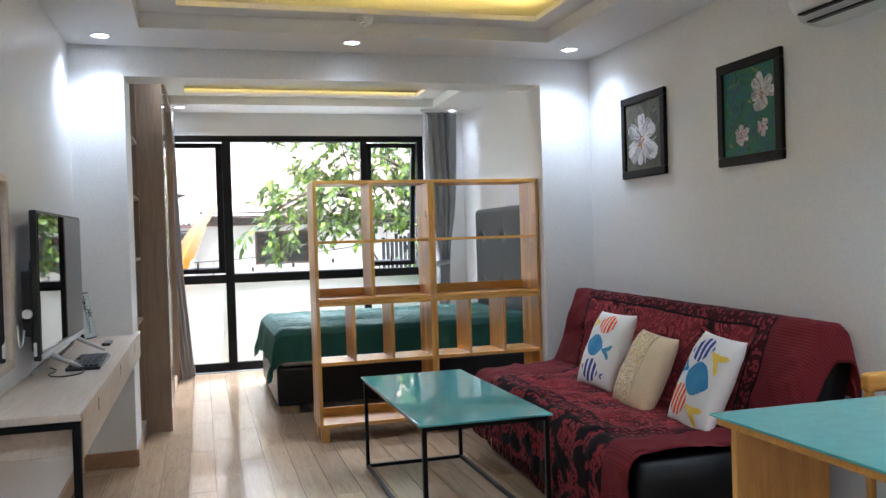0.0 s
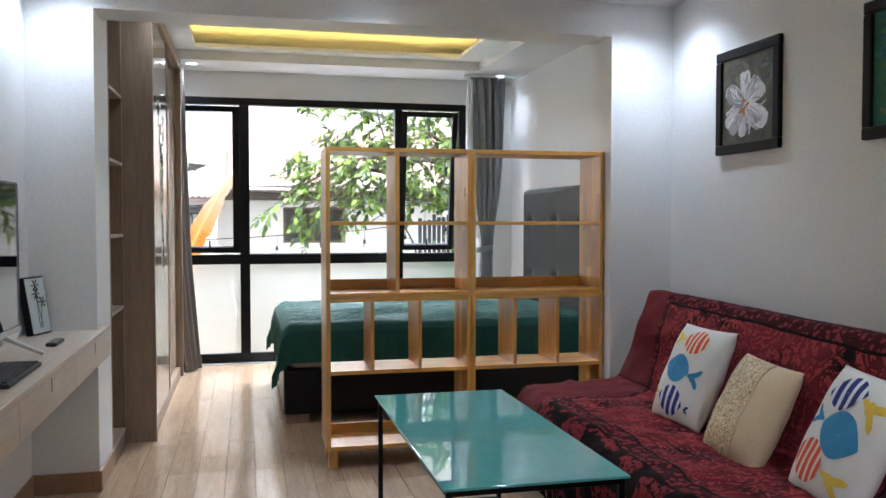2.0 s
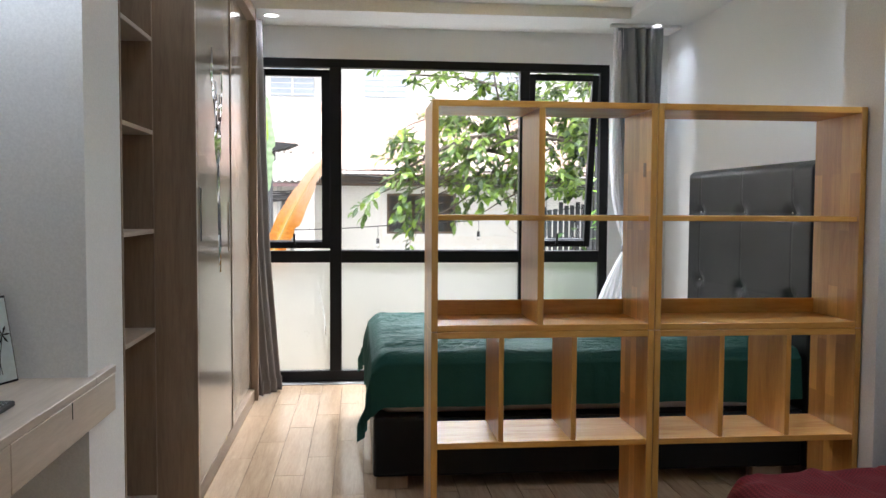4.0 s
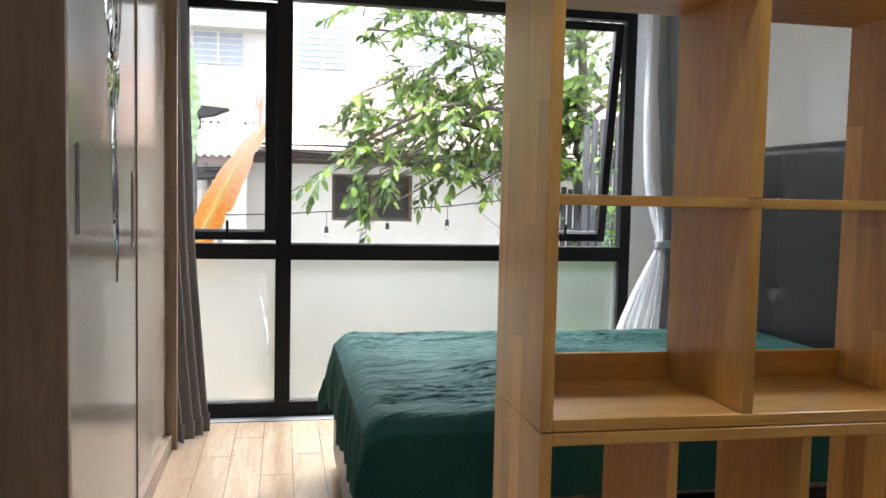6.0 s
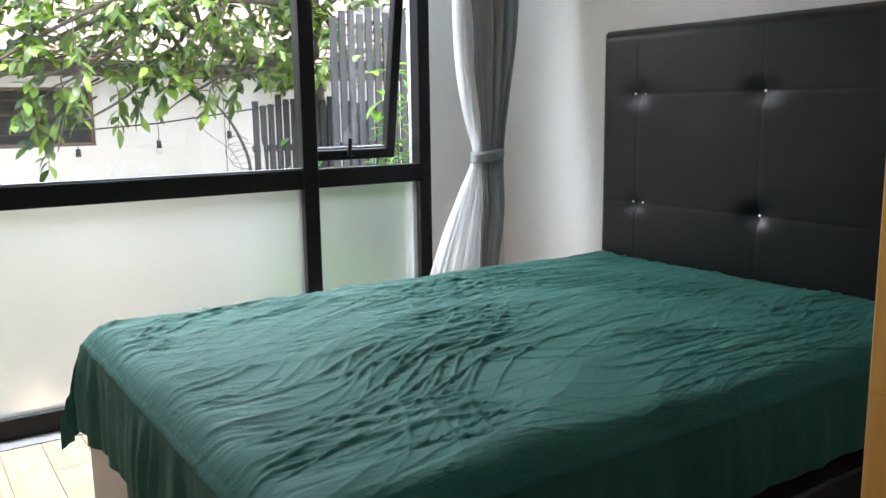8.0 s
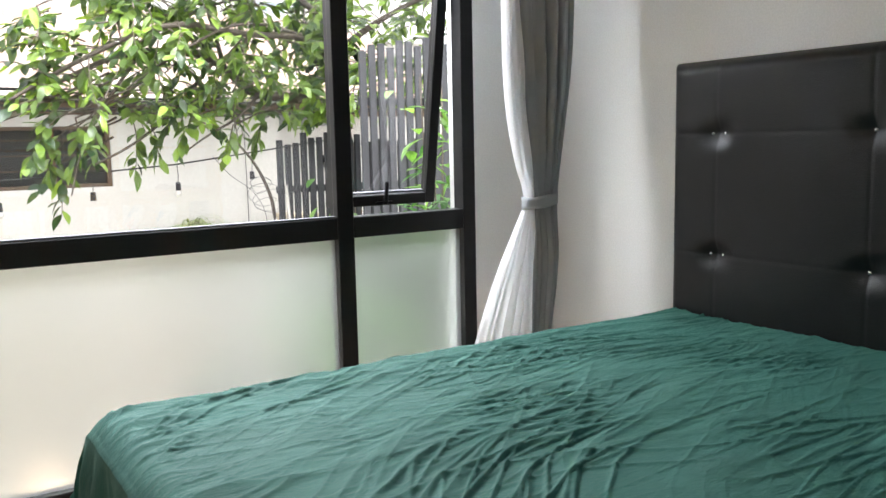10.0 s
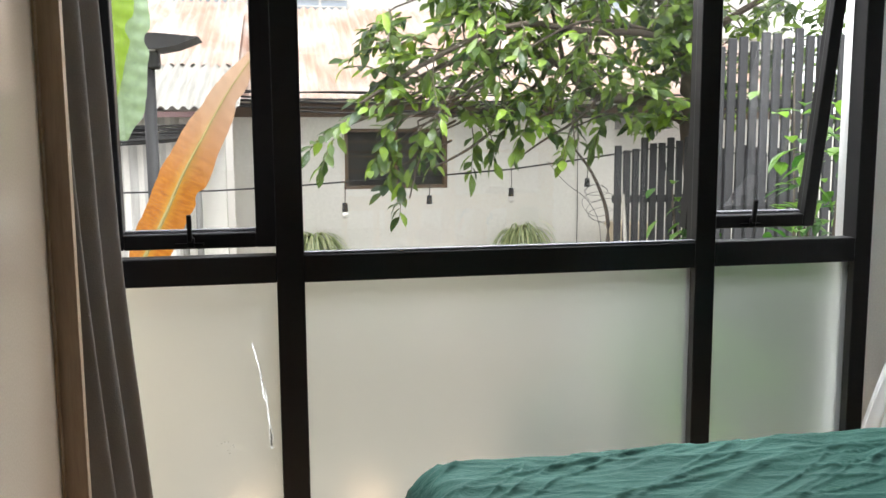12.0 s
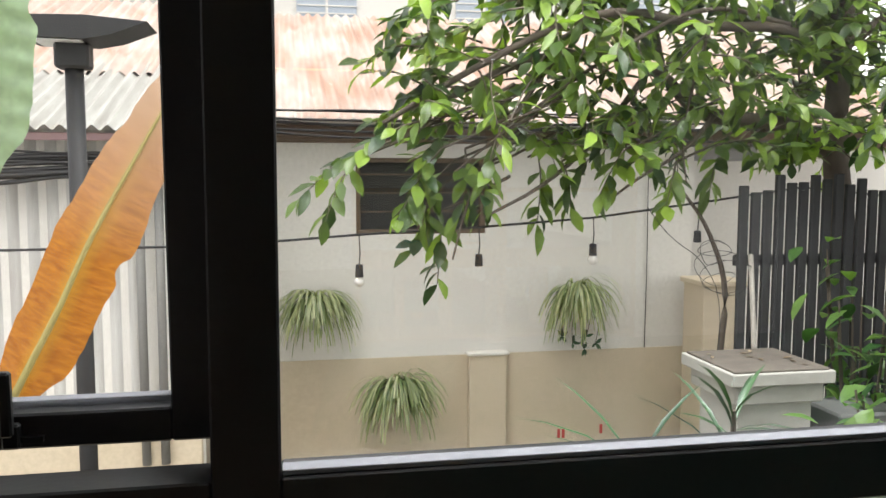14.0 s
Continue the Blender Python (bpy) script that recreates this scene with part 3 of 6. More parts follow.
def sofa():
    th = thing("sofa", "black leatherette sofa bed under a red woven throw", "sofa", (1.9, 4.6, 0))

    def block(prof, y0, y1):
        bm = bmesh.new()
        rows = []
        for y in (y0, y0 + 0.03, (y0 + y1) / 2, y1 - 0.03, y1):
            inset = 0.03 if y in (y0, y1) else 0.0
            pts = rounded(prof(y) + [prof(y)[0]], 2)[:-1]
            mid = sum((Vector(p) for p in pts), Vector()) / len(pts)
            rows.append([bm.verts.new(mid.lerp(Vector(p), 1 - inset * 2)) for p in pts])
        for i, (r, q) in enumerate(zip(rows, rows[1:])):
            for j in range(len(r)):
                bm.faces.new((r[j], r[(j + 1) % len(r)], q[(j + 1) % len(r)], q[j]))
        bm.faces.new(rows[0])
        bm.faces.new(rows[-1][::-1])
        bmesh.ops.recalc_face_normals(bm, faces=bm.faces)
        return bm

    def seat(y):
        f, bk, _ = sofa_lines(y)
        return [(f + 0.02, y, 0.13), (f, y, 0.2), (f, y, 0.41), (f + 0.08, y, 0.415), (bk + 0.1, y, 0.415), (bk + 0.12, y, 0.13)]

    def back(y):
        _, bk, (tx, tz) = sofa_lines(y)
        return [(bk - 0.01, y, 0.40), (tx - 0.03, y, tz - 0.01), (tx + 0.08, y, tz - 0.015), (tx + 0.1, y, tz - 0.2), (bk + 0.16, y, 0.36)]
    part("seat", block(seat, 3.49, 5.84), LEATHER, th, "", True)
    part("backrest", block(back, 3.47, 5.66), LEATHER, th, "", True)
    for fx, fy in ((1.52, 3.6), (1.6, 5.7), (2.0, 3.6), (2.0, 5.7)):
        part("leg", rod((fx, fy, 0), (fx, fy, 0.16), 0.022, 0.028, 12), BLACK_STEEL, th)


sofa()
THROW = damask("red_black_damask_throw")


def sofa_throw():
    th = thing("sofa_throw", "red and black floral woven throw with tassels over the sofa", "blanket", (1.9, 4.6, 0.4))

    def place(u, v):
        y = 3.40 + 2.46 * u
        lim = 5.83 - 0.17 * smoothstep(0.42, 0.7, v)
        yc = min(max(y, 3.5), lim)
        f, bk, (tx, tz) = sofa_lines(yc)
        low = 0.1 + 0.05 * nz(y * 1.3, 3) + 0.03 * nz(y * 5, 8)
        line = rounded([(f - 0.035, 0, low), (f - 0.03, 0, 0.26), (f - 0.012, 0, 0.432), (f + 0.1, 0, 0.436), (bk - 0.1, 0, 0.432), (bk - 0.025, 0, 0.445), (bk - 0.012, 0, 0.5), (tx - 0.055, 0, tz + 0.005), (tx + 0.02, 0, tz + 0.022), (tx + 0.1, 0, tz), (tx + 0.115, 0, tz - 0.3)], 2)
        p = along(line, v)
        fold = 0.012 * nz(y * 3.2, v * 9, 1) + 0.009 * nz(y * 9, v * 14, 4) + 0.011 * max(0.0, 1 - 4 * abs(nz(y * 3.5 + v * 5, v * 6, 7))) + 0.007 * max(0.0, 1 - 4 * abs(nz(y * 6 - v * 9, v * 9, 12)))
        if v < 0.16:
            p.x -= abs(0.03 * nz(y * 6, 2.0, 1.0)) * (1 - v / 0.16) + 0.004
        n = Vector((-1, 0, 0)) if v < 0.15 else Vector((-0.2, 0, 1)) if v < 0.5 else Vector((-0.9, 0, 0.4))
        p += n * (0.004 + fold * 0.8 + 0.003)
        over = max(0.0, 3.5 - y)
        if over and v > 0.5:
            p.z -= over * 1.6 + 0.02 * nz(v * 20, 3)
            p.x += 0.15 * over
            y = 3.5 - 0.35 * over - 0.02
        elif over:
            y = 3.54 + 0.015 * nz(v * 12, 6)
            p.z += 0.0
        far = max(0.0, y - lim)
        if far:
            p.z -= far * 0.9
            y -= far * 0.7
        return (p.x, y, p.z)
    thicken(part("cloth", uv_sheet(220, 170, place, 2.42, 1.8), THROW, th, "", True), 0.005)
    bm = bmesh.new()
    rnd = random.Random(4)
    for k in range(150):
        y = 3.6 + 2.2 * k / 149 + rnd.uniform(-0.004, 0.004)
        f = sofa_lines(y)[0]
        z = 0.1 + 0.05 * nz(y * 1.3, 3) + 0.03 * nz(y * 5, 8) + 0.02
        tube([(f - 0.052, y, z), (f - 0.055 + rnd.uniform(-0.006, 0.006), y + rnd.uniform(-0.006, 0.006), z - 0.045), (f - 0.052, y + rnd.uniform(-0.012, 0.012), max(0.012, z - 0.085))], 0.0028, 4, bm)
    part("tassels", bm, mottled("red_yarn", (0.16, 0.012, 0.02), (0.1, 0.01, 0.014), 0.95), th, "dark red yarn tassels")


sofa_throw()
LINEN = mottled("white_cotton", (0.74, 0.73, 0.71), (0.8, 0.79, 0.77), 0.85, big=8, fine=320, relief=0.2)
CREAM = mottled("cream_satin", (0.66, 0.52, 0.33), (0.72, 0.58, 0.39), 0.5, big=6, fine=120, relief=0.2)


def striped(name, a, b_, scale, direction="X"):
    m, nt, b = shader(name, 0.85)
    w = nt.nodes.new("ShaderNodeTexWave")
    w.bands_direction = direction
    w.inputs["Scale"].default_value, w.inputs["Distortion"].default_value = scale, 0.6
    nt.links.new(coords(nt, kind="UV"), w.inputs["Vector"])
    nt.links.new(ramp(nt, w.outputs["Fac"], [(0.6, a), (0.7, b_)]), b.inputs["Base Color"])
    return m


PRINTS = {
    "orange": striped("orange_print", (0.7, 0.09, 0.03), (0.78, 0.66, 0.58), 1.9), "blue": mottled("blue_print", (0.03, 0.2, 0.42), (0.06, 0.3, 0.55), 0.85, big=30, fine=200),
    "navy": striped("navy_print", (0.02, 0.03, 0.2), (0.7, 0.72, 0.78), 1.3), "yellow": mottled("yellow_print", (0.75, 0.5, 0.04), (0.82, 0.6, 0.1), 0.85, big=20)}


class Cushion:
    def __init__(self, w, h, t, m):
        self.w, self.h, self.t, self.m = w, h, t, m

    def surface(self, a, b, side=1, lift=0.0):
        """A point of the cushion for a, b from -1 to 1."""
        k = max(0.0, (1 - abs(a) ** 3.2)) ** 0.55 * max(0.0, (1 - abs(b) ** 3.2)) ** 0.55
        pinch = 1 - 0.035 * (1 - abs(a) ** 2) * abs(b) ** 6
        pinch2 = 1 - 0.035 * (1 - abs(b) ** 2) * abs(a) ** 6
        wr = (0.007 * nz(a * 2.5 + self.w * 9, b * 2.5, self.h * 5) + 0.005 * nz(a * 7, b * 3 + self.h * 11, 2.0) * (abs(a) + abs(b)) * 0.6) * k
        return self.m @ Vector((a * self.w / 2 * pinch2, side * (self.t / 2 * k + wr * side + lift), b * self.h / 2 * pinch))


def cushion(label, w, h, t, m, material, prints=(), seam=None):
    c = Cushion(w, h, t, m)
    th = thing("cushion", label, "cushion", m.translation, "cushions on the sofa")
    bm = bmesh.new()
    n = 26
    layer = bm.loops.layers.uv.new("UVMap")
    for side in (-1, 1):
        rows = [[bm.verts.new(c.surface(2 * i / n - 1, 2 * j / n - 1, side)) for j in range(n + 1)] for i in range(n + 1)]
        for i in range(n):
            for j in range(n):
                q = (rows[i][j], rows[i + 1][j], rows[i + 1][j + 1], rows[i][j + 1])
                bm.faces.new(q if side < 0 else q[::-1])
    bmesh.ops.remove_doubles(bm, verts=bm.verts, dist=0.0006)
    body = part("cover", bm, material, th, "", True)
    for kind, form, cx, cy, rx, ry, turn in prints:
        bm = bmesh.new()
        layer = bm.loops.layers.uv.new("UVMap")
        co, si = math.cos(radians(turn)), math.sin(radians(turn))
        nr, na = 7, 36

        def at(r, a, form=form, cx=cx, cy=cy, rx=rx, ry=ry, co=co, si=si):
            if form == "tail":
                d = abs((a + math.pi) % (2 * math.pi) - math.pi)
                reach = 0.3 + 0.95 * math.exp(-((d - 0.5) / 0.32) ** 2) + 0.5 * math.exp(-((d - math.pi) / 0.3) ** 2)
                x, y = rx * r * reach * math.cos(a), ry * r * reach * math.sin(a) * 1.25
            else:
                x, y = rx * r * math.cos(a), ry * r * math.sin(a) * abs(math.sin(a)) ** 0.75 * 1.08
            return cx + x * co - y * si, cy + x * si + y * co
        rings = [[bm.verts.new(c.surface(*at(max(0.02, i / nr), 2 * math.pi * k / na), -1, 0.0022)) for k in range(na)] for i in range(nr + 1)]
        for i in range(nr):
            for k in range(na):
                f = bm.faces.new((rings[i][k], rings[i][(k + 1) % na], rings[i + 1][(k + 1) % na], rings[i + 1][k]))
                for lp, (p, q) in zip(f.loops, ((i, k), (i, k + 1), (i + 1, k + 1), (i + 1, k))):
                    lp[layer].uv = (p / nr * rx * math.cos(2 * math.pi * q / na), p / nr * ry * math.sin(2 * math.pi * q / na))
        part("fabric_print", bm, PRINTS[kind], th, {"orange": "orange striped fish print", "blue": "blue fish print", "navy": "navy striped fish print", "yellow": "yellow tail print"}[kind], True)
    if seam:
        bm = uv_sheet(20, 26, lambda u, v: c.surface(-0.97 + (0.97 + seam) * u, -0.97 + 1.94 * v, -1, 0.003), 0.3, 0.4)
        part("embroidered_panel", bm, seam_mat(), th, "embroidered floral panel", True)
        tb = tube([c.surface(seam, -0.96 + 1.92 * k / 24, -1, 0.003) for k in range(25)], 0.003, 6)
        part("piping", tb, CREAM, th)
    return th


def seam_mat():
    m, nt, b = shader("gold_embroidery", 0.6)
    uv = coords(nt, kind="UV")
    f = noise_tex(nt, uv, 38, 2.0, 0.5, 3.0)
    nt.links.new(ramp(nt, f, [(0.44, (0.4, 0.27, 0.12)), (0.54, (0.74, 0.62, 0.4))]), b.inputs["Base Color"])
    bump(nt, b, f, 0.7, 0.006)
    return m


def leaned(x, y, z, lean, roll, turn=0):
    """Faces -x, leans back, rolls in its own plane."""
    return Matrix.Translation((x, y, z)) @ Matrix.Rotation(radians(-90 + turn), 4, "Z") @ Matrix.Rotation(radians(-lean), 4, "X") @ Matrix.Rotation(radians(roll), 4, "Y")


FISH_A = (("orange", "body", 0.12, 0.62, 0.46, 0.24, 0), ("yellow", "tail", -0.52, 0.64, 0.2, 0.2, 180), ("blue", "body", -0.16, 0.04, 0.5, 0.26, -6), ("blue", "tail", 0.48, -0.06, 0.2, 0.24, -6), ("navy", "body", -0.06, -0.6, 0.5, 0.27, -6), ("navy", "tail", 0.56, -0.68, 0.14, 0.15, -6), ("yellow", "tail", -0.68, -0.5, 0.14, 0.14, 175))
FISH_B = (("navy", "body", -0.14, 0.6, 0.48, 0.26, 8), ("yellow", "tail", 0.52, 0.5, 0.3, 0.28, -25), ("blue", "body", 0.14, 0.0, 0.54, 0.32, -10), ("blue", "tail", -0.55, 0.14, 0.18, 0.2, 170), ("orange", "body", -0.34, -0.5, 0.44, 0.3, -12), ("yellow", "tail", 0.36, -0.62, 0.34, 0.24, -16))
cushion("white square cushion printed with colourful fish", 0.37, 0.45, 0.13, leaned(1.985, 4.87, 0.645, 24, 0, 4), LINEN, FISH_A)
cushion("cream satin cushion with an embroidered panel", 0.36, 0.42, 0.14, leaned(1.945, 4.38, 0.597, 26, 3, 0), CREAM, (), 0.3)
cushion("white square cushion with large fish prints", 0.355, 0.455, 0.13, leaned(1.965, 3.875, 0.622, 26, 3, -3), LINEN, FISH_B)

# pictures on the sofa wall
FRAME_BLACK = mottled("black_lacquered_wood", (0.0045, 0.0038, 0.0035), (0.009, 0.0075, 0.007), 0.42, big=6, fine=80, relief=0.1)
FRAME_BLACK.node_tree.nodes["Principled BSDF"].inputs["Specular IOR Level"].default_value = 0.2


def canvas_paint(name, stops, scale):
    m, nt, b = shader(name, 0.55)
    v = coords(nt)
    f = noise_tex(nt, v, scale, 6.0, 0.65, 1.6)
    nt.links.new(ramp(nt, f, stops), b.inputs["Base Color"])
    bump(nt, b, noise_tex(nt, v, 90, 3.0, 0.6, 1.0), 0.3, 0.003)
    return m


def brushed(name, stops):
    """Paint laid on in strokes, each stroke with its own tone."""
    m, nt, b = shader(name, 0.5)
    g = nt.nodes.new("ShaderNodeNewGeometry")
    f = noise_tex(nt, coords(nt), 60, 4.0, 0.6, 1.0)
    c = mixed(nt, 1.0, ramp(nt, g.outputs["Random Per Island"], stops), ramp(nt, f, [(0.3, (0.7, 0.7, 0.7)), (0.7, (1.05, 1.05, 1.05))]), "MULTIPLY")
    nt.links.new(c, b.inputs["Base Color"])
    bump(nt, b, f, 0.3, 0.002)
    return m


PETAL = brushed("white_petal_paint", [(0.0, (0.2, 0.2, 0.19)), (0.2, (0.36, 0.35, 0.36)), (0.5, (0.56, 0.54, 0.55)), (0.8, (0.68, 0.66, 0.65)), (1.0, (0.8, 0.78, 0.76))])
FOLIAGE_DABS = brushed("green_leaf_paint", [(0.0, (0.004, 0.07, 0.04)), (0.35, (0.01, 0.15, 0.06)), (0.6, (0.015, 0.09, 0.15)), (0.93, (0.03, 0.16, 0.06)), (1.0, (0.2, 0.24, 0.1))])
EARTH_DABS = brushed("olive_stroke_paint", [(0.0, (0.035, 0.035, 0.025)), (0.6, (0.085, 0.08, 0.048)), (1.0, (0.2, 0.17, 0.1))])
HEART = mottled("orange_paint", (0.36, 0.1, 0.04), (0.42, 0.17, 0.06), 0.6)


def stroke(bm, x, y, z, angle, length, width, bend, lim):
    """One lens-shaped brush stroke on the canvas, kept inside the frame."""
    ring = []
    for q in range(12):
        t = 2 * math.pi * q / 12
        lx = length * (0.5 + 0.5 * math.cos(t))
        ly = width * math.copysign(abs(math.sin(t)) ** 0.6, math.sin(t)) * (0.6 + 0.4 * lx / length) + bend * (lx / length) ** 2 * length
        py, pz = y + lx * math.cos(angle) - ly * math.sin(angle), z + lx * math.sin(angle) + ly * math.cos(angle)
        ring.append(bm.verts.new((x, min(max(py, lim[0]), lim[1]), min(max(pz, lim[2]), lim[3]))))
    bm.faces.new(ring)


def wall_picture(y0, y1, z0, z1, ground, flowers, dabs, label):
    x = R_X
    th = thing("wall_picture", label, "picture", (x, (y0 + y1) / 2, (z0 + z1) / 2), "framed flower paintings")
    w = 0.048
    for a, b, c, d in ((y0, y1, z1 - w, z1), (y0, y1, z0, z0 + w), (y0, y0 + w, z0 + w, z1 - w), (y1 - w, y1, z0 + w, z1 - w)):
        part("frame_rail", box(x - 0.026, x, a, b, c, d, 0.006, 2), FRAME_BLACK, th)
    part("canvas", box(x - 0.014, x - 0.002, y0 + w, y1 - w, z0 + w, z1 - w), ground, th)
    rnd = random.Random(len(label))
    lim = (y0 + w + 0.002, y1 - w - 0.002, z0 + w + 0.002, z1 - w - 0.002)
    mt, count = dabs
    bm = bmesh.new()
    for k in range(count):
        stroke(bm, x - 0.0143 - 0.00002 * k, rnd.uniform(lim[0], lim[1]), rnd.uniform(lim[2], lim[3]), rnd.uniform(0, 6.3), rnd.uniform(0.03, 0.09), rnd.uniform(0.006, 0.014), rnd.uniform(-0.4, 0.4), lim)
    tagged(part("background_paint", bm, mt, th, "dabbed background paint"), kind="stuff")
    for fy, fz, r, n in flowers:
        bm = bmesh.new()
        depth = x - 0.0172
        for k in range(n):
            a = math.pi / 2 + 2 * math.pi * k / n + rnd.uniform(-0.18, 0.18)
            rr = r * rnd.uniform(0.75, 1.1)
            for q in range(3):
                depth -= 0.00001
                stroke(bm, depth, fy, fz, a + rnd.uniform(-0.12, 0.12), rr * rnd.uniform(0.85, 1.0), rr * rnd.uniform(0.2, 0.3), rnd.uniform(-0.12, 0.12), lim)
            for q in range(16):
                depth -= 0.00001
                b0 = a + rnd.gauss(0, 0.24)
                off = rr * rnd.uniform(0.05, 0.5)
                stroke(bm, depth, fy + off * math.cos(b0), fz + off * math.sin(b0), b0 + rnd.gauss(0, 0.2), rr * rnd.uniform(0.25, 0.5), rr * rnd.uniform(0.02, 0.05), rnd.uniform(-0.4, 0.4), lim)
        part("painted_petals", bm, PETAL, th, "white painted petals")
        hb = bmesh.new()
        for k in range(7):
            stroke(hb, depth - 0.0003 - 0.00003 * k, fy + rnd.uniform(-0.1, 0.1) * r, fz + rnd.uniform(-0.15, 0.1) * r, rnd.uniform(0, 6.3), r * 0.2, r * 0.05, 0.2, lim)
        part("painted_heart", hb, HEART, th, "orange painted flower heart")


wall_picture(4.909, 5.422, 1.646, 2.155, canvas_paint("brown_olive_ground", [(0.3, (0.035, 0.035, 0.025)), (0.55, (0.09, 0.085, 0.05)), (0.75, (0.16, 0.13, 0.08))], 7), ((5.18, 1.875, 0.19, 6),), (EARTH_DABS, 40), "black-framed painting of one white flower")
wall_picture(3.89, 4.39, 1.63, 2.155, canvas_paint("green_blue_ground", [(0.3, (0.004, 0.07, 0.035)), (0.45, (0.008, 0.16, 0.06)), (0.56, (0.012, 0.09, 0.14)), (0.64, (0.015, 0.2, 0.08)), (0.75, (0.14, 0.26, 0.1))], 9), ((4.035, 1.965, 0.105, 7), (4.195, 1.775, 0.062, 6), (4.03, 1.8, 0.052, 6)), (FOLIAGE_DABS, 130), "black-framed painting of white flowers on green")


def air_conditioner():
    y0, y1, x = 2.74, 3.61, R_X
    th = thing("air_conditioner", "white wall-mounted air conditioner above the sofa wall", "air conditioner", (x, y0, 2.15))
    prof = rounded([(x, 0, 2.47), (x - 0.16, 0, 2.47), (x - 0.215, 0, 2.42), (x - 0.215, 0, 2.27), (x - 0.17, 0, 2.19), (x - 0.08, 0, 2.17), (x, 0, 2.17)], 2)
    bm = bmesh.new()
    rows = [[bm.verts.new((p[0] + (0.012 if y in (y0, y1) and p[0] < x else 0), y, p[2])) for p in prof] for y in (y0, y0 + 0.015, y1 - 0.015, y1)]
    for r, q in zip(rows, rows[1:]):
        for j in range(len(r) - 1):
            bm.faces.new((r[j], r[j + 1], q[j + 1], q[j]))
    bm.faces.new(rows[0])
    bm.faces.new(rows[-1][::-1])
    bmesh.ops.recalc_face_normals(bm, faces=bm.faces)
    part("casing", bm, WHITE_PLASTIC, th, "", True)
    for k in range(2):
        part("vent_flap", box(x - 0.205 + 0.045 * k, x - 0.175 + 0.045 * k, y0 + 0.06, y1 - 0.06, 2.205 - 0.028 * k, 2.211 - 0.028 * k, 0.002), WHITE_PLASTIC, th)
        # solid black strip coloured as the shade inside the air outlet
        part("vent_shade", box(x - 0.2 + 0.045 * k, x - 0.172 + 0.045 * k, y0 + 0.06, y1 - 0.06, 2.196 - 0.028 * k, 2.203 - 0.028 * k), BLACK_STEEL, th, "black strip for the shade in the air outlet")


air_conditioner()


def dining_table():
    x0, x1, y0, y1, z = 1.285, 2.40, 2.0, 2.83, 0.75
    th = thing("dining_table", "wooden table with a teal glass top beside the sofa", "table", ((x0 + x1) / 2, (y0 + y1) / 2, 0))
    part("glass_top", box(x0, x1, y0, y1, z - 0.009, z, 0.0025, 2), TEAL_GLASS, th, "teal painted glass top")
    part("apron", box(x0 + 0.015, x1 - 0.015, y0 + 0.015, y1 - 0.015, z - 0.034, z - 0.009, 0.002), PINE_X, th)
    part("side_panel", box(x0 + 0.04, 1.66, y1 - 0.075, y1 - 0.05, 0, z - 0.034, 0.002), PINE_STAVES, th)
    part("side_panel", box(x0 + 0.04, 1.66, y0 + 0.05, y0 + 0.075, 0, z - 0.034, 0.002), PINE_STAVES, th)
    for fy in (y0 + 0.08, y1 - 0.08):
        part("leg", rod((x1 - 0.1, fy, 0), (x1 - 0.1, fy, z - 0.034), 0.02, 0.026, 14), PINE, th)


dining_table()


def dining_chair(cx, cy):
    th = thing("dining_chair", "plain golden wooden chair pushed to the teal table", "chair", (cx, cy, 0))
    part("seat", box(cx - 0.12, cx + 0.13, cy - 0.2, cy + 0.17, 0.43, 0.455, 0.012, 2), PINE_X, th)
    for fx in (-0.12, 0.1):
        part("leg", box(cx + fx, cx + fx + 0.03, cy - 0.18, cy - 0.15, 0, 0.43, 0.004), PINE, th)
        part("back_post", box(cx + fx, cx + fx + 0.03, cy + 0.16, cy + 0.19, 0, 0.72, 0.006), PINE, th)
    part("top_rail", box(cx - 0.13, cx + 0.14, cy + 0.15, cy + 0.2, 0.685, 0.758, 0.018, 3), PINE_X, th)


dining_chair(2.295, 2.98)

# on the desk
DESK_Z = 0.7905
SCREEN = mottled("dark_glossy_screen", (0.008, 0.008, 0.009), (0.01, 0.01, 0.011), 0.004, big=1, fine=10, relief=0.0)
SILVER = mottled("silver_plastic", (0.55, 0.55, 0.56), (0.6, 0.6, 0.61), 0.3, 0.7)
DARK_PLASTIC = mottled("black_plastic", (0.007, 0.007, 0.0075), (0.012, 0.012, 0.0125), 0.45)


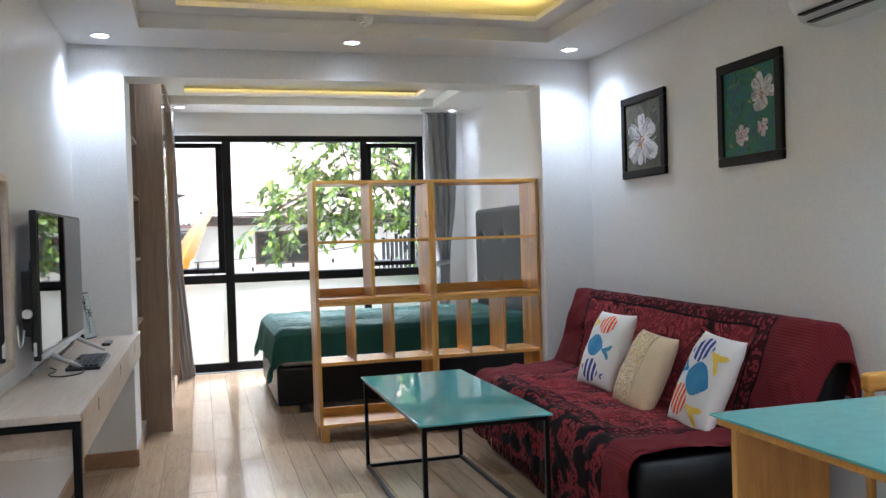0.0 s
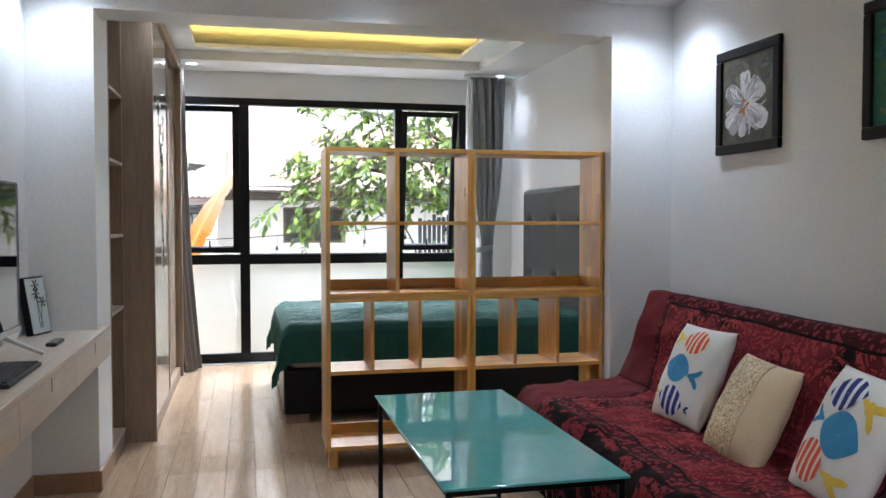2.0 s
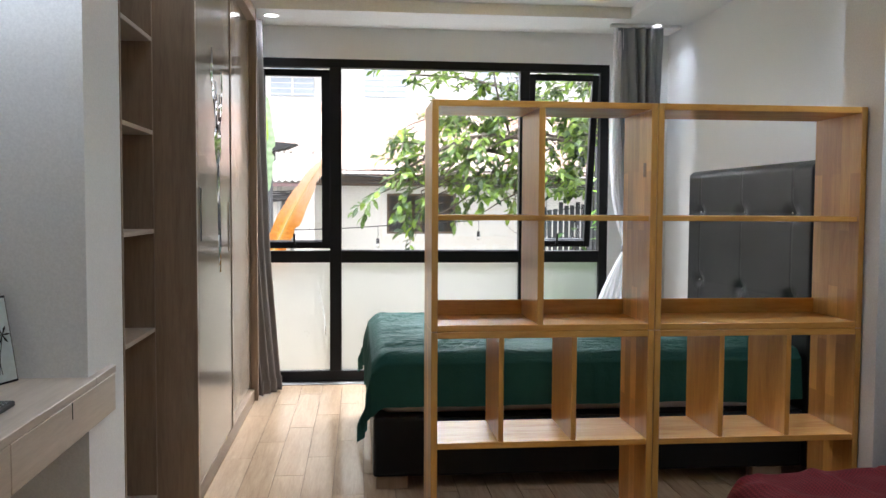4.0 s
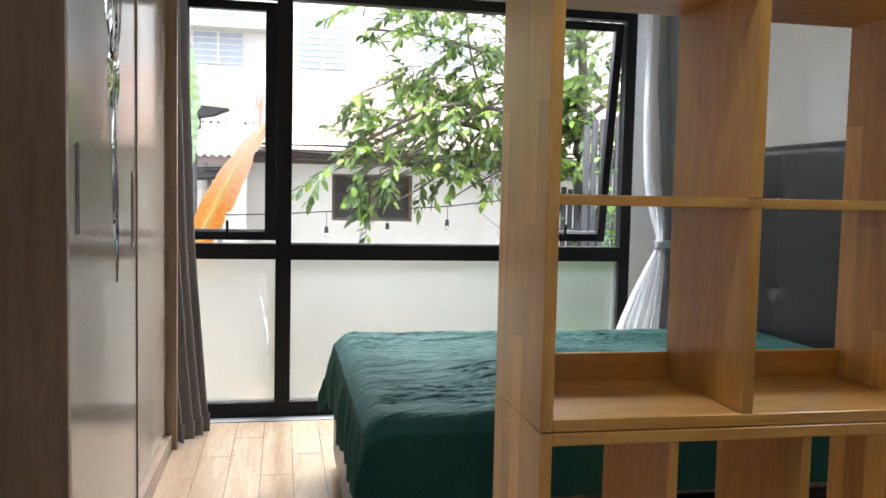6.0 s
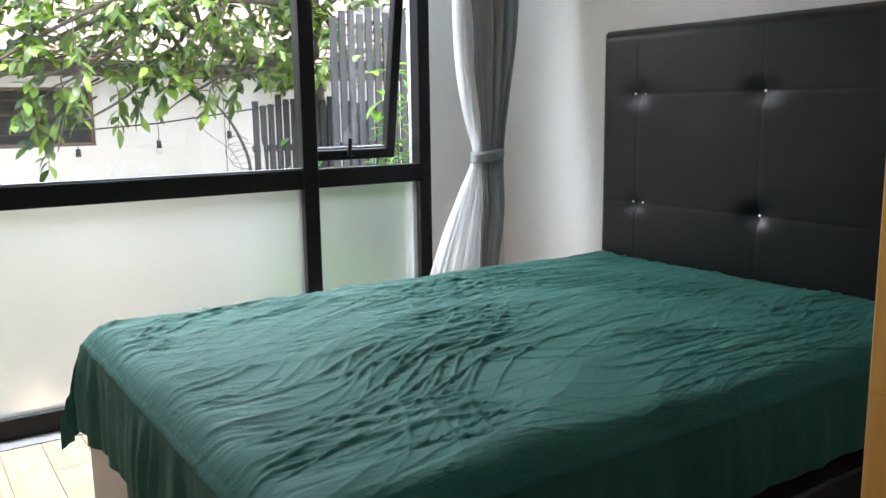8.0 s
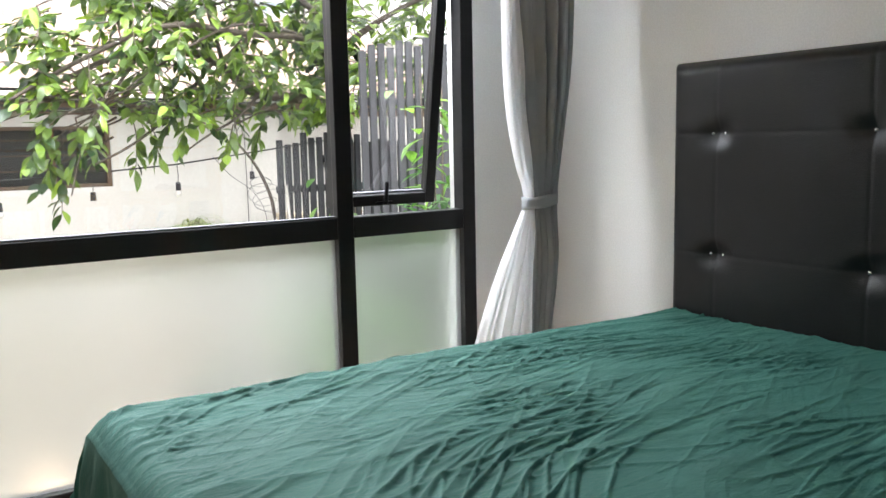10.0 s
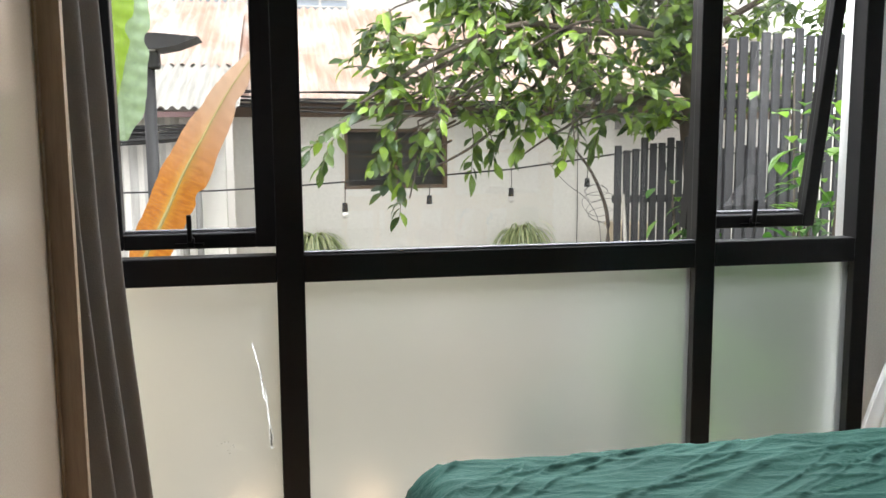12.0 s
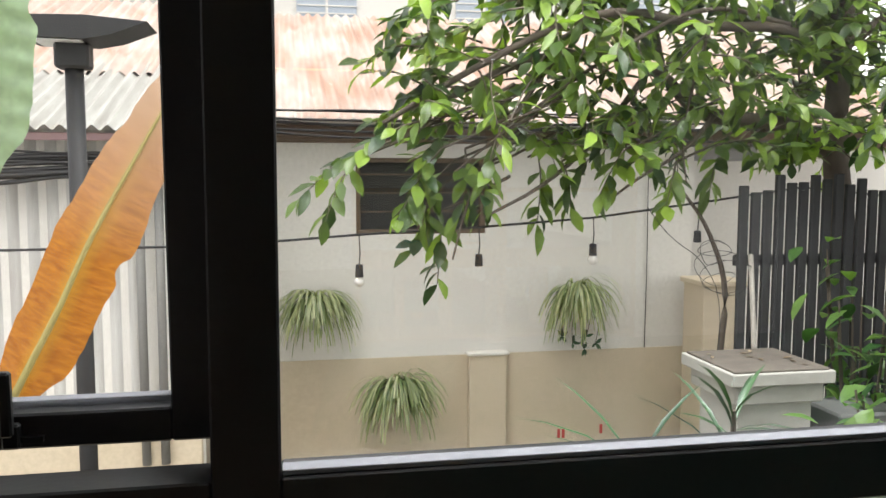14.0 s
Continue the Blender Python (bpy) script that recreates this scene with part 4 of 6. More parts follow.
def television():
    y0, y1, z0, z1, x = 4.24, 5.30, 0.87, 1.475, -0.81
    th = thing("television", "flat black television on silver feet on the desk", "television", (x, (y0 + y1) / 2, DESK_Z))
    part("housing", box(x - 0.028, x, y0, y1, z0, z1, 0.006, 2), DARK_PLASTIC, th)
    part("back_shell", box(x - 0.06, x - 0.03, y0 + 0.12, y1 - 0.12, z0 + 0.02, z1 - 0.2, 0.012, 3), DARK_PLASTIC, th)
    part("screen", box(x, x + 0.003, y0 + 0.012, y1 - 0.012, z0 + 0.03, z1 - 0.012), SCREEN, th, "glossy dark screen")
    part("port_panel", box(x - 0.066, x - 0.03, y0 + 0.004, y0 + 0.13, z0 + 0.1, z0 + 0.36, 0.006, 2), DARK_PLASTIC, th, "black side port panel")
    part("white_plug", rod((x - 0.045, y0 + 0.005, z0 + 0.19), (x - 0.045, y0 - 0.012, z0 + 0.19), 0.02, 0.018, 16), WHITE_PLASTIC, th, "round white plug")
    part("side_label", box(x - 0.026, x - 0.014, y0 - 0.0012, y0, z0 + 0.02, z0 + 0.075), WHITE_PLASTIC, th, "small white sticker")
    part("chin", box(x, x + 0.006, y0 + 0.004, y1 - 0.004, z0 + 0.003, z0 + 0.026, 0.001), SILVER, th, "silver lower edge")
    for fy in (y0 + 0.2, y1 - 0.2):
        for sx in (-0.07, 0.12):
            part("foot", tube([(x - 0.01, fy, z0 + 0.005), (x + sx * 0.4, fy + 0.02, z0 - 0.03), (x + sx, fy + 0.05 * (1 if sx > 0 else -1), DESK_Z + 0.008)], [0.012, 0.009, 0.008], 8), SILVER, th, "silver foot", True)
    turn = Matrix.Rotation(radians(-1.2), 4, "Z")
    for o in th.children:
        o.data.transform(turn)


television()


def keyboard(cx, cy):
    th = thing("keyboard", "black computer keyboard lying on the desk", "keyboard", (cx, cy, DESK_Z))
    part("body", box(cx - 0.07, cx + 0.07, cy - 0.215, cy + 0.215, DESK_Z, DESK_Z + 0.016, 0.004, 2), DARK_PLASTIC, th)
    bm = bmesh.new()
    for r in range(6):
        for k in range(19):
            if r == 0 and 5 < k < 12:
                continue
            px, py = cx - 0.058 + r * 0.0205, cy - 0.202 + k * 0.0216
            box(px, px + 0.016, py, py + 0.0175, DESK_Z + 0.0155, DESK_Z + 0.0225, bm=bm)
    tagged(part("keys", bm, DARK_PLASTIC, th, "rows of black keys"), kind="stuff")


keyboard(-0.70, 4.68)


def remote_control(cx, cy):
    th = thing("remote_control", "slim black remote control lying on the desk", "remote control", (cx, cy, DESK_Z))
    part("body", box(cx - 0.022, cx + 0.022, cy - 0.08, cy + 0.08, DESK_Z, DESK_Z + 0.016, 0.005, 2), DARK_PLASTIC, th)
    bm = bmesh.new()
    for r in range(6):
        for k in range(3):
            rod((cx - 0.012 + k * 0.012, cy - 0.06 + r * 0.02, DESK_Z + 0.016), (cx - 0.012 + k * 0.012, cy - 0.06 + r * 0.02, DESK_Z + 0.018), 0.004, sides=8, bm=bm)
    part("buttons", bm, SILVER, th, "small grey buttons")


remote_control(-0.70, 5.45)


def cable(name, pts, r, mt, label):
    th = thing(name, label, "cable", pts[0])
    part("cord", tube(rounded(pts, 3), r, 6), mt, th, "", True)


cable("power_cable", [(-0.895, 4.2, 1.02), (-0.88, 4.12, 1.0), (-0.87, 4.1, 0.93), (-0.875, 4.2, 0.96), (-0.885, 4.28, 1.02)], 0.004, WHITE_PLASTIC, "white cable looping behind the television")
cable("keyboard_cable", [(-0.70, 4.46, 0.798), (-0.68, 4.36, 0.795), (-0.76, 4.28, 0.795), (-0.83, 4.36, 0.795), (-0.80, 4.5, 0.795), (-0.85, 4.6, 0.795)], 0.0028, DARK_PLASTIC, "thin black cable curled on the desk")


def table_picture():
    th = thing("table_picture", "small dark-framed plant picture leaning on the wall", "picture", (-0.85, 5.84, DESK_Z))
    m = Matrix.Translation((-0.835, 5.8, DESK_Z)) @ Matrix.Rotation(radians(70), 4, "Z") @ Matrix.Rotation(radians(-10), 4, "X")
    pale = mottled("pale_blue_print", (0.5, 0.58, 0.58), (0.62, 0.68, 0.67), 0.4, big=9)
    inks = bmesh.new()
    for k, (bx, h, lean) in enumerate(((-0.01, 0.2, 0.1), (0.012, 0.16, -0.12), (0.0, 0.12, 0.3))):
        tube([(bx, -0.0125, 0.03), (bx + lean * 0.05, -0.0125, 0.03 + h * 0.5), (bx + lean * 0.12, -0.0125, 0.03 + h)], 0.0015, 5, inks)
        for q in range(6):
            a = q * 1.05
            tip = Vector((bx + lean * 0.12, -0.0125, 0.03 + h))
            tube([tip, tip + Vector((0.02 * math.cos(a), 0, 0.02 * math.sin(a))), tip + Vector((0.034 * math.cos(a), 0, 0.03 * math.sin(a)))], [0.001, 0.004, 0.0005], 5, inks)
    pieces = (("back_board", box(-0.075, 0.075, -0.011, 0.022, 0.0, 0.27, 0.002), FRAME_BLACK, "dark frame"), ("print", box(-0.068, 0.068, -0.0125, -0.0105, 0.007, 0.263), pale, "pale print"), ("plant_drawing", inks, FRAME_BLACK, "dark plant drawing"))
    for nm, bm, mt, lb in pieces:
        bmesh.ops.transform(bm, matrix=m, verts=bm.verts)
        part(nm, bm, mt, th, lb)


table_picture()


def wall_mirror():
    y0, y1, z0, z1, x = 3.42, 4.08, 0.87, 1.6, L_X
    th = thing("wall_mirror", "pale wooden framed mirror on the wall over the desk", "mirror", (x, y0, z0))
    w = 0.03
    for a, b, c, d in ((y0, y1, z1 - w, z1), (y0, y1, z0, z0 + w), (y0, y0 + w, z0 + w, z1 - w), (y1 - w, y1, z0 + w, z1 - w)):
        part("frame_rail", box(x, x + 0.025, a, b, c, d, 0.003), OAK_DESK, th)
    part("mirror_glass", box(x + 0.002, x + 0.012, y0 + w, y1 - w, z0 + w, z1 - w), mottled("mirror_silver", (0.86, 0.87, 0.87), (0.88, 0.88, 0.88), 0.02, 1.0, relief=0.0), th, "mirror glass")


wall_mirror()


def smoke_detector():
    th = thing("smoke_detector", "small round white smoke detector on the ceiling", "smoke detector", (0.78, 5.37, 2.6))
    part("body", rod((0.76, 5.37, 2.6), (0.76, 5.37, 2.565), 0.05, 0.04, 24), WHITE_PLASTIC, th)
    part("sensor_cap", rod((0.76, 5.37, 2.565), (0.76, 5.37, 2.555), 0.02, 0.016, 16), WHITE_PLASTIC, th)


smoke_detector()


def skirting(name, boxes):
    bm = bmesh.new()
    for b in boxes:
        box(*b, 0.0, 0.1, 0.003, bm=bm)
    setting(name, bm, SKIRT, "brown wood-look skirting tile", "baseboard")


skirting("baseboard_west", ((L_X, L_X + 0.012, BACK_Y, ARCH_Y - 0.012),))
skirting("baseboard_partition", ((L_X, J_L + 0.012, ARCH_Y - 0.012, ARCH_Y),))
skirting("baseboard_jamb", ((J_L, J_L + 0.012, ARCH_Y, 6.31),))
skirting("baseboard_partition_east", ((J_R, R_X - 0.012, ARCH_Y - 0.012, ARCH_Y),))
skirting("baseboard_east", ((R_X - 0.012, R_X, BACK_Y, ARCH_Y),))
skirting("baseboard_bedroom", ((BED_R - 0.012, BED_R, ARCH_B, WIN_Y),))

# ---- bedroom ----
def shelf_niche():
    x0, x1, y0, y1 = -0.9, -0.603, 6.312, 6.8
    th = thing("wall_shelf_unit", "tall narrow grey oak shelf niche beside the wardrobe", "shelf", (x1, y0, 0))
    part("back_panel", box(x0, x0 + 0.015, y0, y1, 0, 2.66), OAK, th)
    part("side_panel", box(x0 + 0.015, x1, y0, y0 + 0.018, 0, 2.66, 0.001), OAK, th)
    part("side_panel", box(x0 + 0.015, x1, y1 - 0.018, y1, 0, 2.66, 0.001), OAK, th)
    for z in (0.1, 0.822, 1.24, 1.653, 2.04, 2.6):
        part("shelf", box(x0 + 0.015, x1 + 0.001, y0 + 0.018, y1 - 0.018, z - 0.018, z, 0.001), OAK_DESK if z < 2.5 else OAK, th)
    part("plinth", box(x0 + 0.015, x1 - 0.004, y0 + 0.018, y1 - 0.018, 0, 0.082), OAK, th)
    return th


shelf_niche()


def wardrobe():
    x0, x1, y0, y1 = BED_L, -0.45, 6.802, 8.96
    th = thing("wardrobe", "built-in wardrobe with glossy beige sliding doors and oak ends", "wardrobe", (x1, y0, 0))
    part("end_panel", box(x0, x1 + 0.02, y0, y0 + 0.03, 0, 2.66, 0.001), OAK, th, "grey oak end panel")
    part("end_panel", box(x0, x1 + 0.02, y1 - 0.03, y1, 0, 2.66, 0.001), OAK, th, "grey oak end panel")
    part("plinth", box(x0, x1 - 0.004, y0 + 0.03, y1 - 0.03, 0, 0.08, 0.001), OAK_DARK, th)
    part("track", box(x0, x1 + 0.015, y0 + 0.03, y1 - 0.03, 2.58, 2.66, 0.001), OAK_DARK, th)
    part("carcass", box(x0, x1 - 0.09, y0 + 0.03, y1 - 0.03, 0.08, 2.58), OAK, th)
    ym = (y0 + y1) / 2
    for k, (a, b, o) in enumerate(((y0 + 0.03, ym + 0.03, 0.0), (ym - 0.03, y1 - 0.03, -0.035))):
        d = part("sliding_door", box(x1 - 0.03 + o, x1 + o, a, b, 0.09, 2.575, 0.0015), DOOR_GLOSS, th, "glossy beige sliding door")
        for e in (a, b - 0.02):
            part("door_stile", box(x1 + o, x1 + o + 0.005, e, e + 0.02, 0.09, 2.575, 0.001), OAK_DARK, d, "brown edge strip")
        hy = b - 0.1 if k == 0 else a + 0.1
        grip = box(x1 + o - 0.001, x1 + o + 0.004, hy - 0.014, hy + 0.014, 1.09, 1.36, 0.0015)
        part("pull_handle", grip, OAK_DARK, d, "brown recessed pull")
        # black strip on the pull puts the shade of a recess into colour
        part("slot_shade", box(x1 + o + 0.004, x1 + o + 0.0048, hy - 0.006, hy + 0.006, 1.11, 1.34), BLACK_STEEL, d, "black strip for the shade in the pull recess")
    return th


wardrobe()

CHROME = mottled("polished_silver_inlay", (0.62, 0.62, 0.63), (0.7, 0.7, 0.71), 0.03, 1.0, relief=0.0)


def door_inlay():
    """A silver bouquet set into the first wardrobe door, with a slim recessed pull."""
    door = bpy.data.objects["sliding_door"]
    x = -0.4485
    bm = bmesh.new()
    rnd = random.Random(11)
    yc = 7.47

    def blade(pts, w):
        mid = [Vector((0, p[0], p[1])) for p in pts]
        left, right = [], []
        n = 9
        for i in range(n + 1):
            p = along(mid, i / n)
            q = along(mid, min(1, i / n + 0.02)) - along(mid, max(0, i / n - 0.02))
            side = Vector((0, -q.z, q.y)).normalized() * w * (0.15 + math.sin(math.pi * i / n))
            left.append(bm.verts.new((x, p.y + side.y, p.z + side.z)))
            right.append(bm.verts.new((x + 0.0045, p.y - side.y, p.z - side.z)))
        for i in range(n):
            bm.faces.new((left[i], left[i + 1], right[i + 1], right[i]))
    for dy, w in ((-0.035, 0.008), (-0.018, 0.009), (0.0, 0.01), (0.016, 0.009), (0.032, 0.007)):
        blade(rounded([(yc + 0.04 + dy * 0.3, 1.0 + abs(dy) * 2), (yc + 0.03 + dy, 1.2), (yc + dy * 0.5, 1.45), (yc + dy * 0.7, 1.62)], 2), w)
    for dy, w in ((-0.07, 0.014), (-0.035, 0.016), (0.02, 0.016), (0.06, 0.013)):
        blade(rounded([(yc + dy * 0.4, 1.55), (yc + dy * 1.2, 1.62), (yc + dy * 1.1, 1.72)], 2), w)
    for a in ([(yc - 0.02, 1.68), (yc - 0.1, 1.82), (yc - 0.15, 1.93), (yc - 0.16, 2.1)], [(yc + 0.02, 1.68), (yc + 0.1, 1.8), (yc + 0.12, 1.92), (yc + 0.11, 2.02)], [(yc - 0.01, 1.7), (yc - 0.05, 1.85), (yc - 0.055, 1.95)], [(yc + 0.01, 1.7), (yc + 0.045, 1.82), (yc + 0.04, 1.9)]):
        blade(rounded(a, 2), 0.006)
    for a in ([(yc - 0.15, 1.92), (yc - 0.19, 1.97), (yc - 0.17, 2.03)], [(yc + 0.11, 1.9), (yc + 0.14, 1.95), (yc + 0.115, 2.02)]):
        blade(rounded(a, 1), 0.01)
    part("silver_inlay", bm, CHROME, door, "mirror-polished bouquet inlay")
    part("door_pull", box(x - 0.001, x + 0.004, 6.985, 7.0, 1.18, 1.42, 0.002), CHROME, door, "slim metal pull")


door_inlay()

# ---- bed ----
def sheet_cloth():
    m, nt, b = shader("dark_green_cotton", 0.82)
    v = coords(nt)
    f = noise_tex(nt, v, 3.0)
    nt.links.new(ramp(nt, f, [(0.3, (0.013, 0.072, 0.057)), (0.7, (0.018, 0.09, 0.072))]), b.inputs["Base Color"])
    mp = coords(nt, (3, 9, 3))
    w1 = noise_tex(nt, mp, 5.0, 5.0, 0.6, 2.0)
    n2 = noise_tex(nt, v, 500.0, 2.0)
    add = nt.nodes.new("ShaderNodeMath")
    add.operation = "MULTIPLY_ADD"
    nt.links.new(n2, add.inputs[0])
    add.inputs[1].default_value = 0.06
    nt.links.new(w1, add.inputs[2])
    bump(nt, b, add.outputs[0], 0.32, 0.014)
    b.inputs["Specular IOR Level"].default_value = 0.3
    return m


BX0, BX1, BY0, BY1, B_TOP = 0.325, 2.45, 7.06, 8.60, 0.64


def bed():
    th = thing("bed", "double bed with a black leatherette base and buttoned headboard", "bed", (1.4, 7.8, 0))
    part("base", box(0.325, 2.45, 7.045, 8.61, 0.06, 0.345, 0.015, 2), LEATHER, th)
    tick = mottled("pale_mattress_ticking", (0.6, 0.5, 0.45), (0.68, 0.58, 0.53), 0.85, big=4, fine=200, relief=0.2)
    part("mattress", box(BX0 + 0.004, BX1 - 0.005, BY0 + 0.004, BY1 - 0.004, 0.346, B_TOP - 0.02, 0.09, 6), tick, th, "pale mattress", True)
    for fx in (0.34, 2.2):
        for fy in (7.06, 8.48):
            part("foot", box(fx, fx + 0.15, fy, fy + 0.07, 0, 0.06, 0.003), OAK, th, "wooden foot block")
    hx, hy0, hy1, hz0, hz1 = 2.456, 7.0, 8.59, 0.06, 1.58
    cols, rows = (8.37, 7.79, 7.22), (1.315, 0.874)

    def face(u, v):
        y, z = hy0 + (hy1 - hy0) * u, hz0 + (hz1 - hz0) * v
        e = min(u * (hy1 - hy0), (1 - u) * (hy1 - hy0), (1 - v) * (hz1 - hz0), 0.05) / 0.05
        x = hx + 0.05 * (1 - e) ** 2.5
        for cy in cols:
            x += 0.0018 * math.exp(-((y - cy) / 0.006) ** 2)
            for cz in rows:
                d2 = ((y - cy) / 0.07) ** 2 + ((z - cz) / 0.045) ** 2
                x += 0.022 * math.exp(-d2 * 1.3)
        for cz in rows:
            x += 0.0014 * math.exp(-((z - cz) / 0.006) ** 2)
        return (x, y, z)
    part("headboard", grid(270, 240, face), LEATHER, th, "buttoned black leatherette headboard", True)
    part("headboard_back", box(hx + 0.05, hx + 0.1, hy0, hy1, hz0, hz1 - 0.004, 0.004), LEATHER, th)
    for cy in cols:
        for cz in rows:
            for dy in ((0.0,) if 7.5 < cy < 8 else (-0.028, 0.028)):
                bm = bmesh.new()
                bmesh.ops.create_uvsphere(bm, u_segments=10, v_segments=6, radius=0.008, matrix=Matrix.Translation((hx + 0.024, cy + dy, cz)))
                part("button", bm, CHROME, th, "small shiny button", True)


bed()


def bed_sheet():
    th = thing("bed_sheet", "rumpled dark green cotton sheet hanging over the bed edges", "bed sheet", (1.4, 7.8, B_TOP))
    LX, LY = BX1 - BX0 - 0.01, BY1 - BY0
    na, nb = 560, 440
    foot, near, far = 0.26, 0.2, 0.2

    def ridge(x, y, f, k):
        return (1 - abs(nz(x * f, y * f, k)) * 2.2)

    def fold(a, b, angle, stretch, f, k, crisp=6):
        c, s = math.cos(angle), math.sin(angle)
        return max(0, ridge((a * c - b * s) * stretch, a * s + b * c, f, k)) ** crisp

    def wrinkle(a, b):
        wa = a + 0.1 * nz(a * 1.8, b * 1.8, 9) + 0.006 * nz(a * 8, b * 8, 19)
        wb = b + 0.1 * nz(a * 1.8, b * 1.8, 4) + 0.006 * nz(a * 8, b * 8, 14)
        foot_end = 1 - smoothstep(0.35, 1.6, a)
        patch = smoothstep(-0.2, 0.3, nz(a * 2.1, b * 2.4, 31.0))
        patch_b = smoothstep(-0.2, 0.3, nz(a * 2.6, b * 2.1, 47.0))
        w = 0.009 * fold(wa, wb, -0.55, 0.16, 4.6, 1.0) * (0.25 + foot_end)
        w += 0.008 * fold(wa, wb, 0.12, 0.1, 6.0, 5.0) * (0.4 + patch)
        w += 0.008 * fold(wa, wb, -0.3, 0.085, 9.5, 7.0, 9) * (0.35 + patch) * (0.45 + foot_end)
        w += 0.006 * fold(wa, wb, -1.1, 0.2, 7.0, 12.0) * patch_b * foot_end
        w += 0.006 * fold(wa, wb, 0.25, 0.085, 13.0, 3.0, 8) * (0.4 + patch_b)
        w += 0.006 * fold(wa, wb, -0.6, 0.085, 16.0, 23.0, 8) * (0.35 + patch) * (0.35 + foot_end)
        w += 0.0045 * fold(wa, wb, -0.1, 0.07, 23.0, 29.0, 7) * (0.6 + patch_b)
        return 0.022 * (1 - math.exp(-w * 1.35 / 0.022)) + 0.006 * nz(a * 2.2, b * 2.2, 2.0)

    def place(u, v):
        a = -foot * (1.0 + 0.08 * nz(v * 6, 3.3)) + (foot + LX) * u
        b = -near * (1.0 + 0.12 * nz(u * 5, 7.1)) + (near + LY + far) * v
        rr = 0.075
        ox = oy = 0.0
        x, y, z = BX0 + max(a, 0.0), BY0 + min(max(b, 0.0), LY), B_TOP
        da, db = max(0.0, -a), max(0.0, -b, b - LY)
        side = -1 if b < 0 else 1
        # the crown of the mattress rolls over before the cloth hangs
        for k, d in enumerate((a, b, LY - b)):
            if 0 <= d < rr:
                t = 1 - d / rr
                z -= 0.042 * t ** 2.4
            elif d < 0:
                z -= 0.042
        if da > 0:
            ripple = 0.55 * nz(b * 11, 1.5) + 0.45 * nz(b * 24, 4.5)
            ox -= 0.008 + 0.016 * min(1, da / 0.15) + 0.032 * ripple * min(1, da / 0.1)
        if db > 0:
            ripple = 0.55 * nz(a * 8, 5.5) + 0.45 * nz(a * 19, 2.5)
            oy += side * (0.008 + 0.012 * min(1, db / 0.15) - 0.022 * ripple * min(1, db / 0.1))
        lo, hi = min(da, db), max(da, db)
        if lo > 0:
            # the corner hangs as a loose point that swings out
            ox -= 0.2 * lo
            oy += side * 0.12 * lo
            z -= hi + 0.32 * lo
        else:
            z -= hi
        edge = min(a, b, LY - b)
        z += wrinkle(max(a, 0.0), min(max(b, 0.0), LY)) * smoothstep(-0.03, 0.1, edge) + (0.004 if edge >= 0 else 0.0)
        return (x + ox, y + oy, z)
    part("cloth", grid(na, nb, place, thick=0.0), sheet_cloth(), th, "", True)


bed_sheet()

# ---- curtains ----
def fabric(name, c1, c2, trans=0.0, rough=0.9):
    m = mottled(name, c1, c2, rough, big=3, fine=260, relief=0.25)
    nt = m.node_tree
    if trans:
        b = nt.nodes["Principled BSDF"]
        t = nt.nodes.new("ShaderNodeBsdfTranslucent")
        t.inputs["Color"].default_value = rgb(c2)
        mx = nt.nodes.new("ShaderNodeMixShader")
        mx.inputs[0].default_value = trans
        nt.links.new(b.outputs[0], mx.inputs[1])
        nt.links.new(t.outputs[0], mx.inputs[2])
        nt.links.new(mx.outputs[0], nt.nodes["Material Output"].inputs["Surface"])
    return m


CURTAIN_GREY = fabric("grey_curtain_cloth", (0.3, 0.315, 0.345), (0.36, 0.375, 0.4), 0.12)
CURTAIN_TAUPE = fabric("taupe_curtain_cloth", (0.17, 0.15, 0.14), (0.21, 0.19, 0.175), 0.15)
SHEER = fabric("white_sheer_cloth", (0.86, 0.86, 0.87), (0.9, 0.9, 0.91), 0.5)


def curtain_left():
    th = thing("curtain", "taupe floor-length curtain gathered beside the wardrobe", "curtain", (-0.42, 9.1, 0), "window curtains")

    def place(u, v):
        z = 0.02 + 2.62 * v
        y = 8.985 + 0.25 * u + 0.015 * nz(u * 3, v * 2)
        edge = -0.335 - 0.052 * smoothstep(0.0, 0.55, v) - 0.025 * smoothstep(0.5, 1.0, v) + 0.035 * (1 - v) ** 5
        fold = math.sin(u * 2 * math.pi * 3.6 + 0.9 + 1.3 * nz(u * 3, v * 1.2, 3))
        x = edge - 0.125 * (1 - u) ** 1.2 - 0.014 + 0.026 * fold * (0.75 + 0.4 * (1 - v)) + 0.004 * nz(u * 14, v * 5, 6)
        return (x, y, z)
    thicken(part("drape", uv_sheet(140, 60, place, 1, 1), CURTAIN_TAUPE, th, "", True), 0.003)
    part("hem", uv_sheet(140, 2, lambda u, v: (place(u, 0)[0] + 0.004, place(u, 0)[1], 0.015 + 0.1 * v), 1, 1), CURTAIN_TAUPE, th, "", True)

    def veil(u, v):
        fold = math.sin(u * 2 * math.pi * 5 + 1.2 * nz(u * 4, v * 1.5, 8))
        return (-0.56 + (0.115 - 0.035 * smoothstep(0.2, 0.75, v)) * u, 9.38 + 0.018 * fold, 0.02 + 2.62 * v)
    part("sheer", uv_sheet(80, 30, veil, 1, 1), SHEER, th, "white sheer lining", True)


curtain_left()


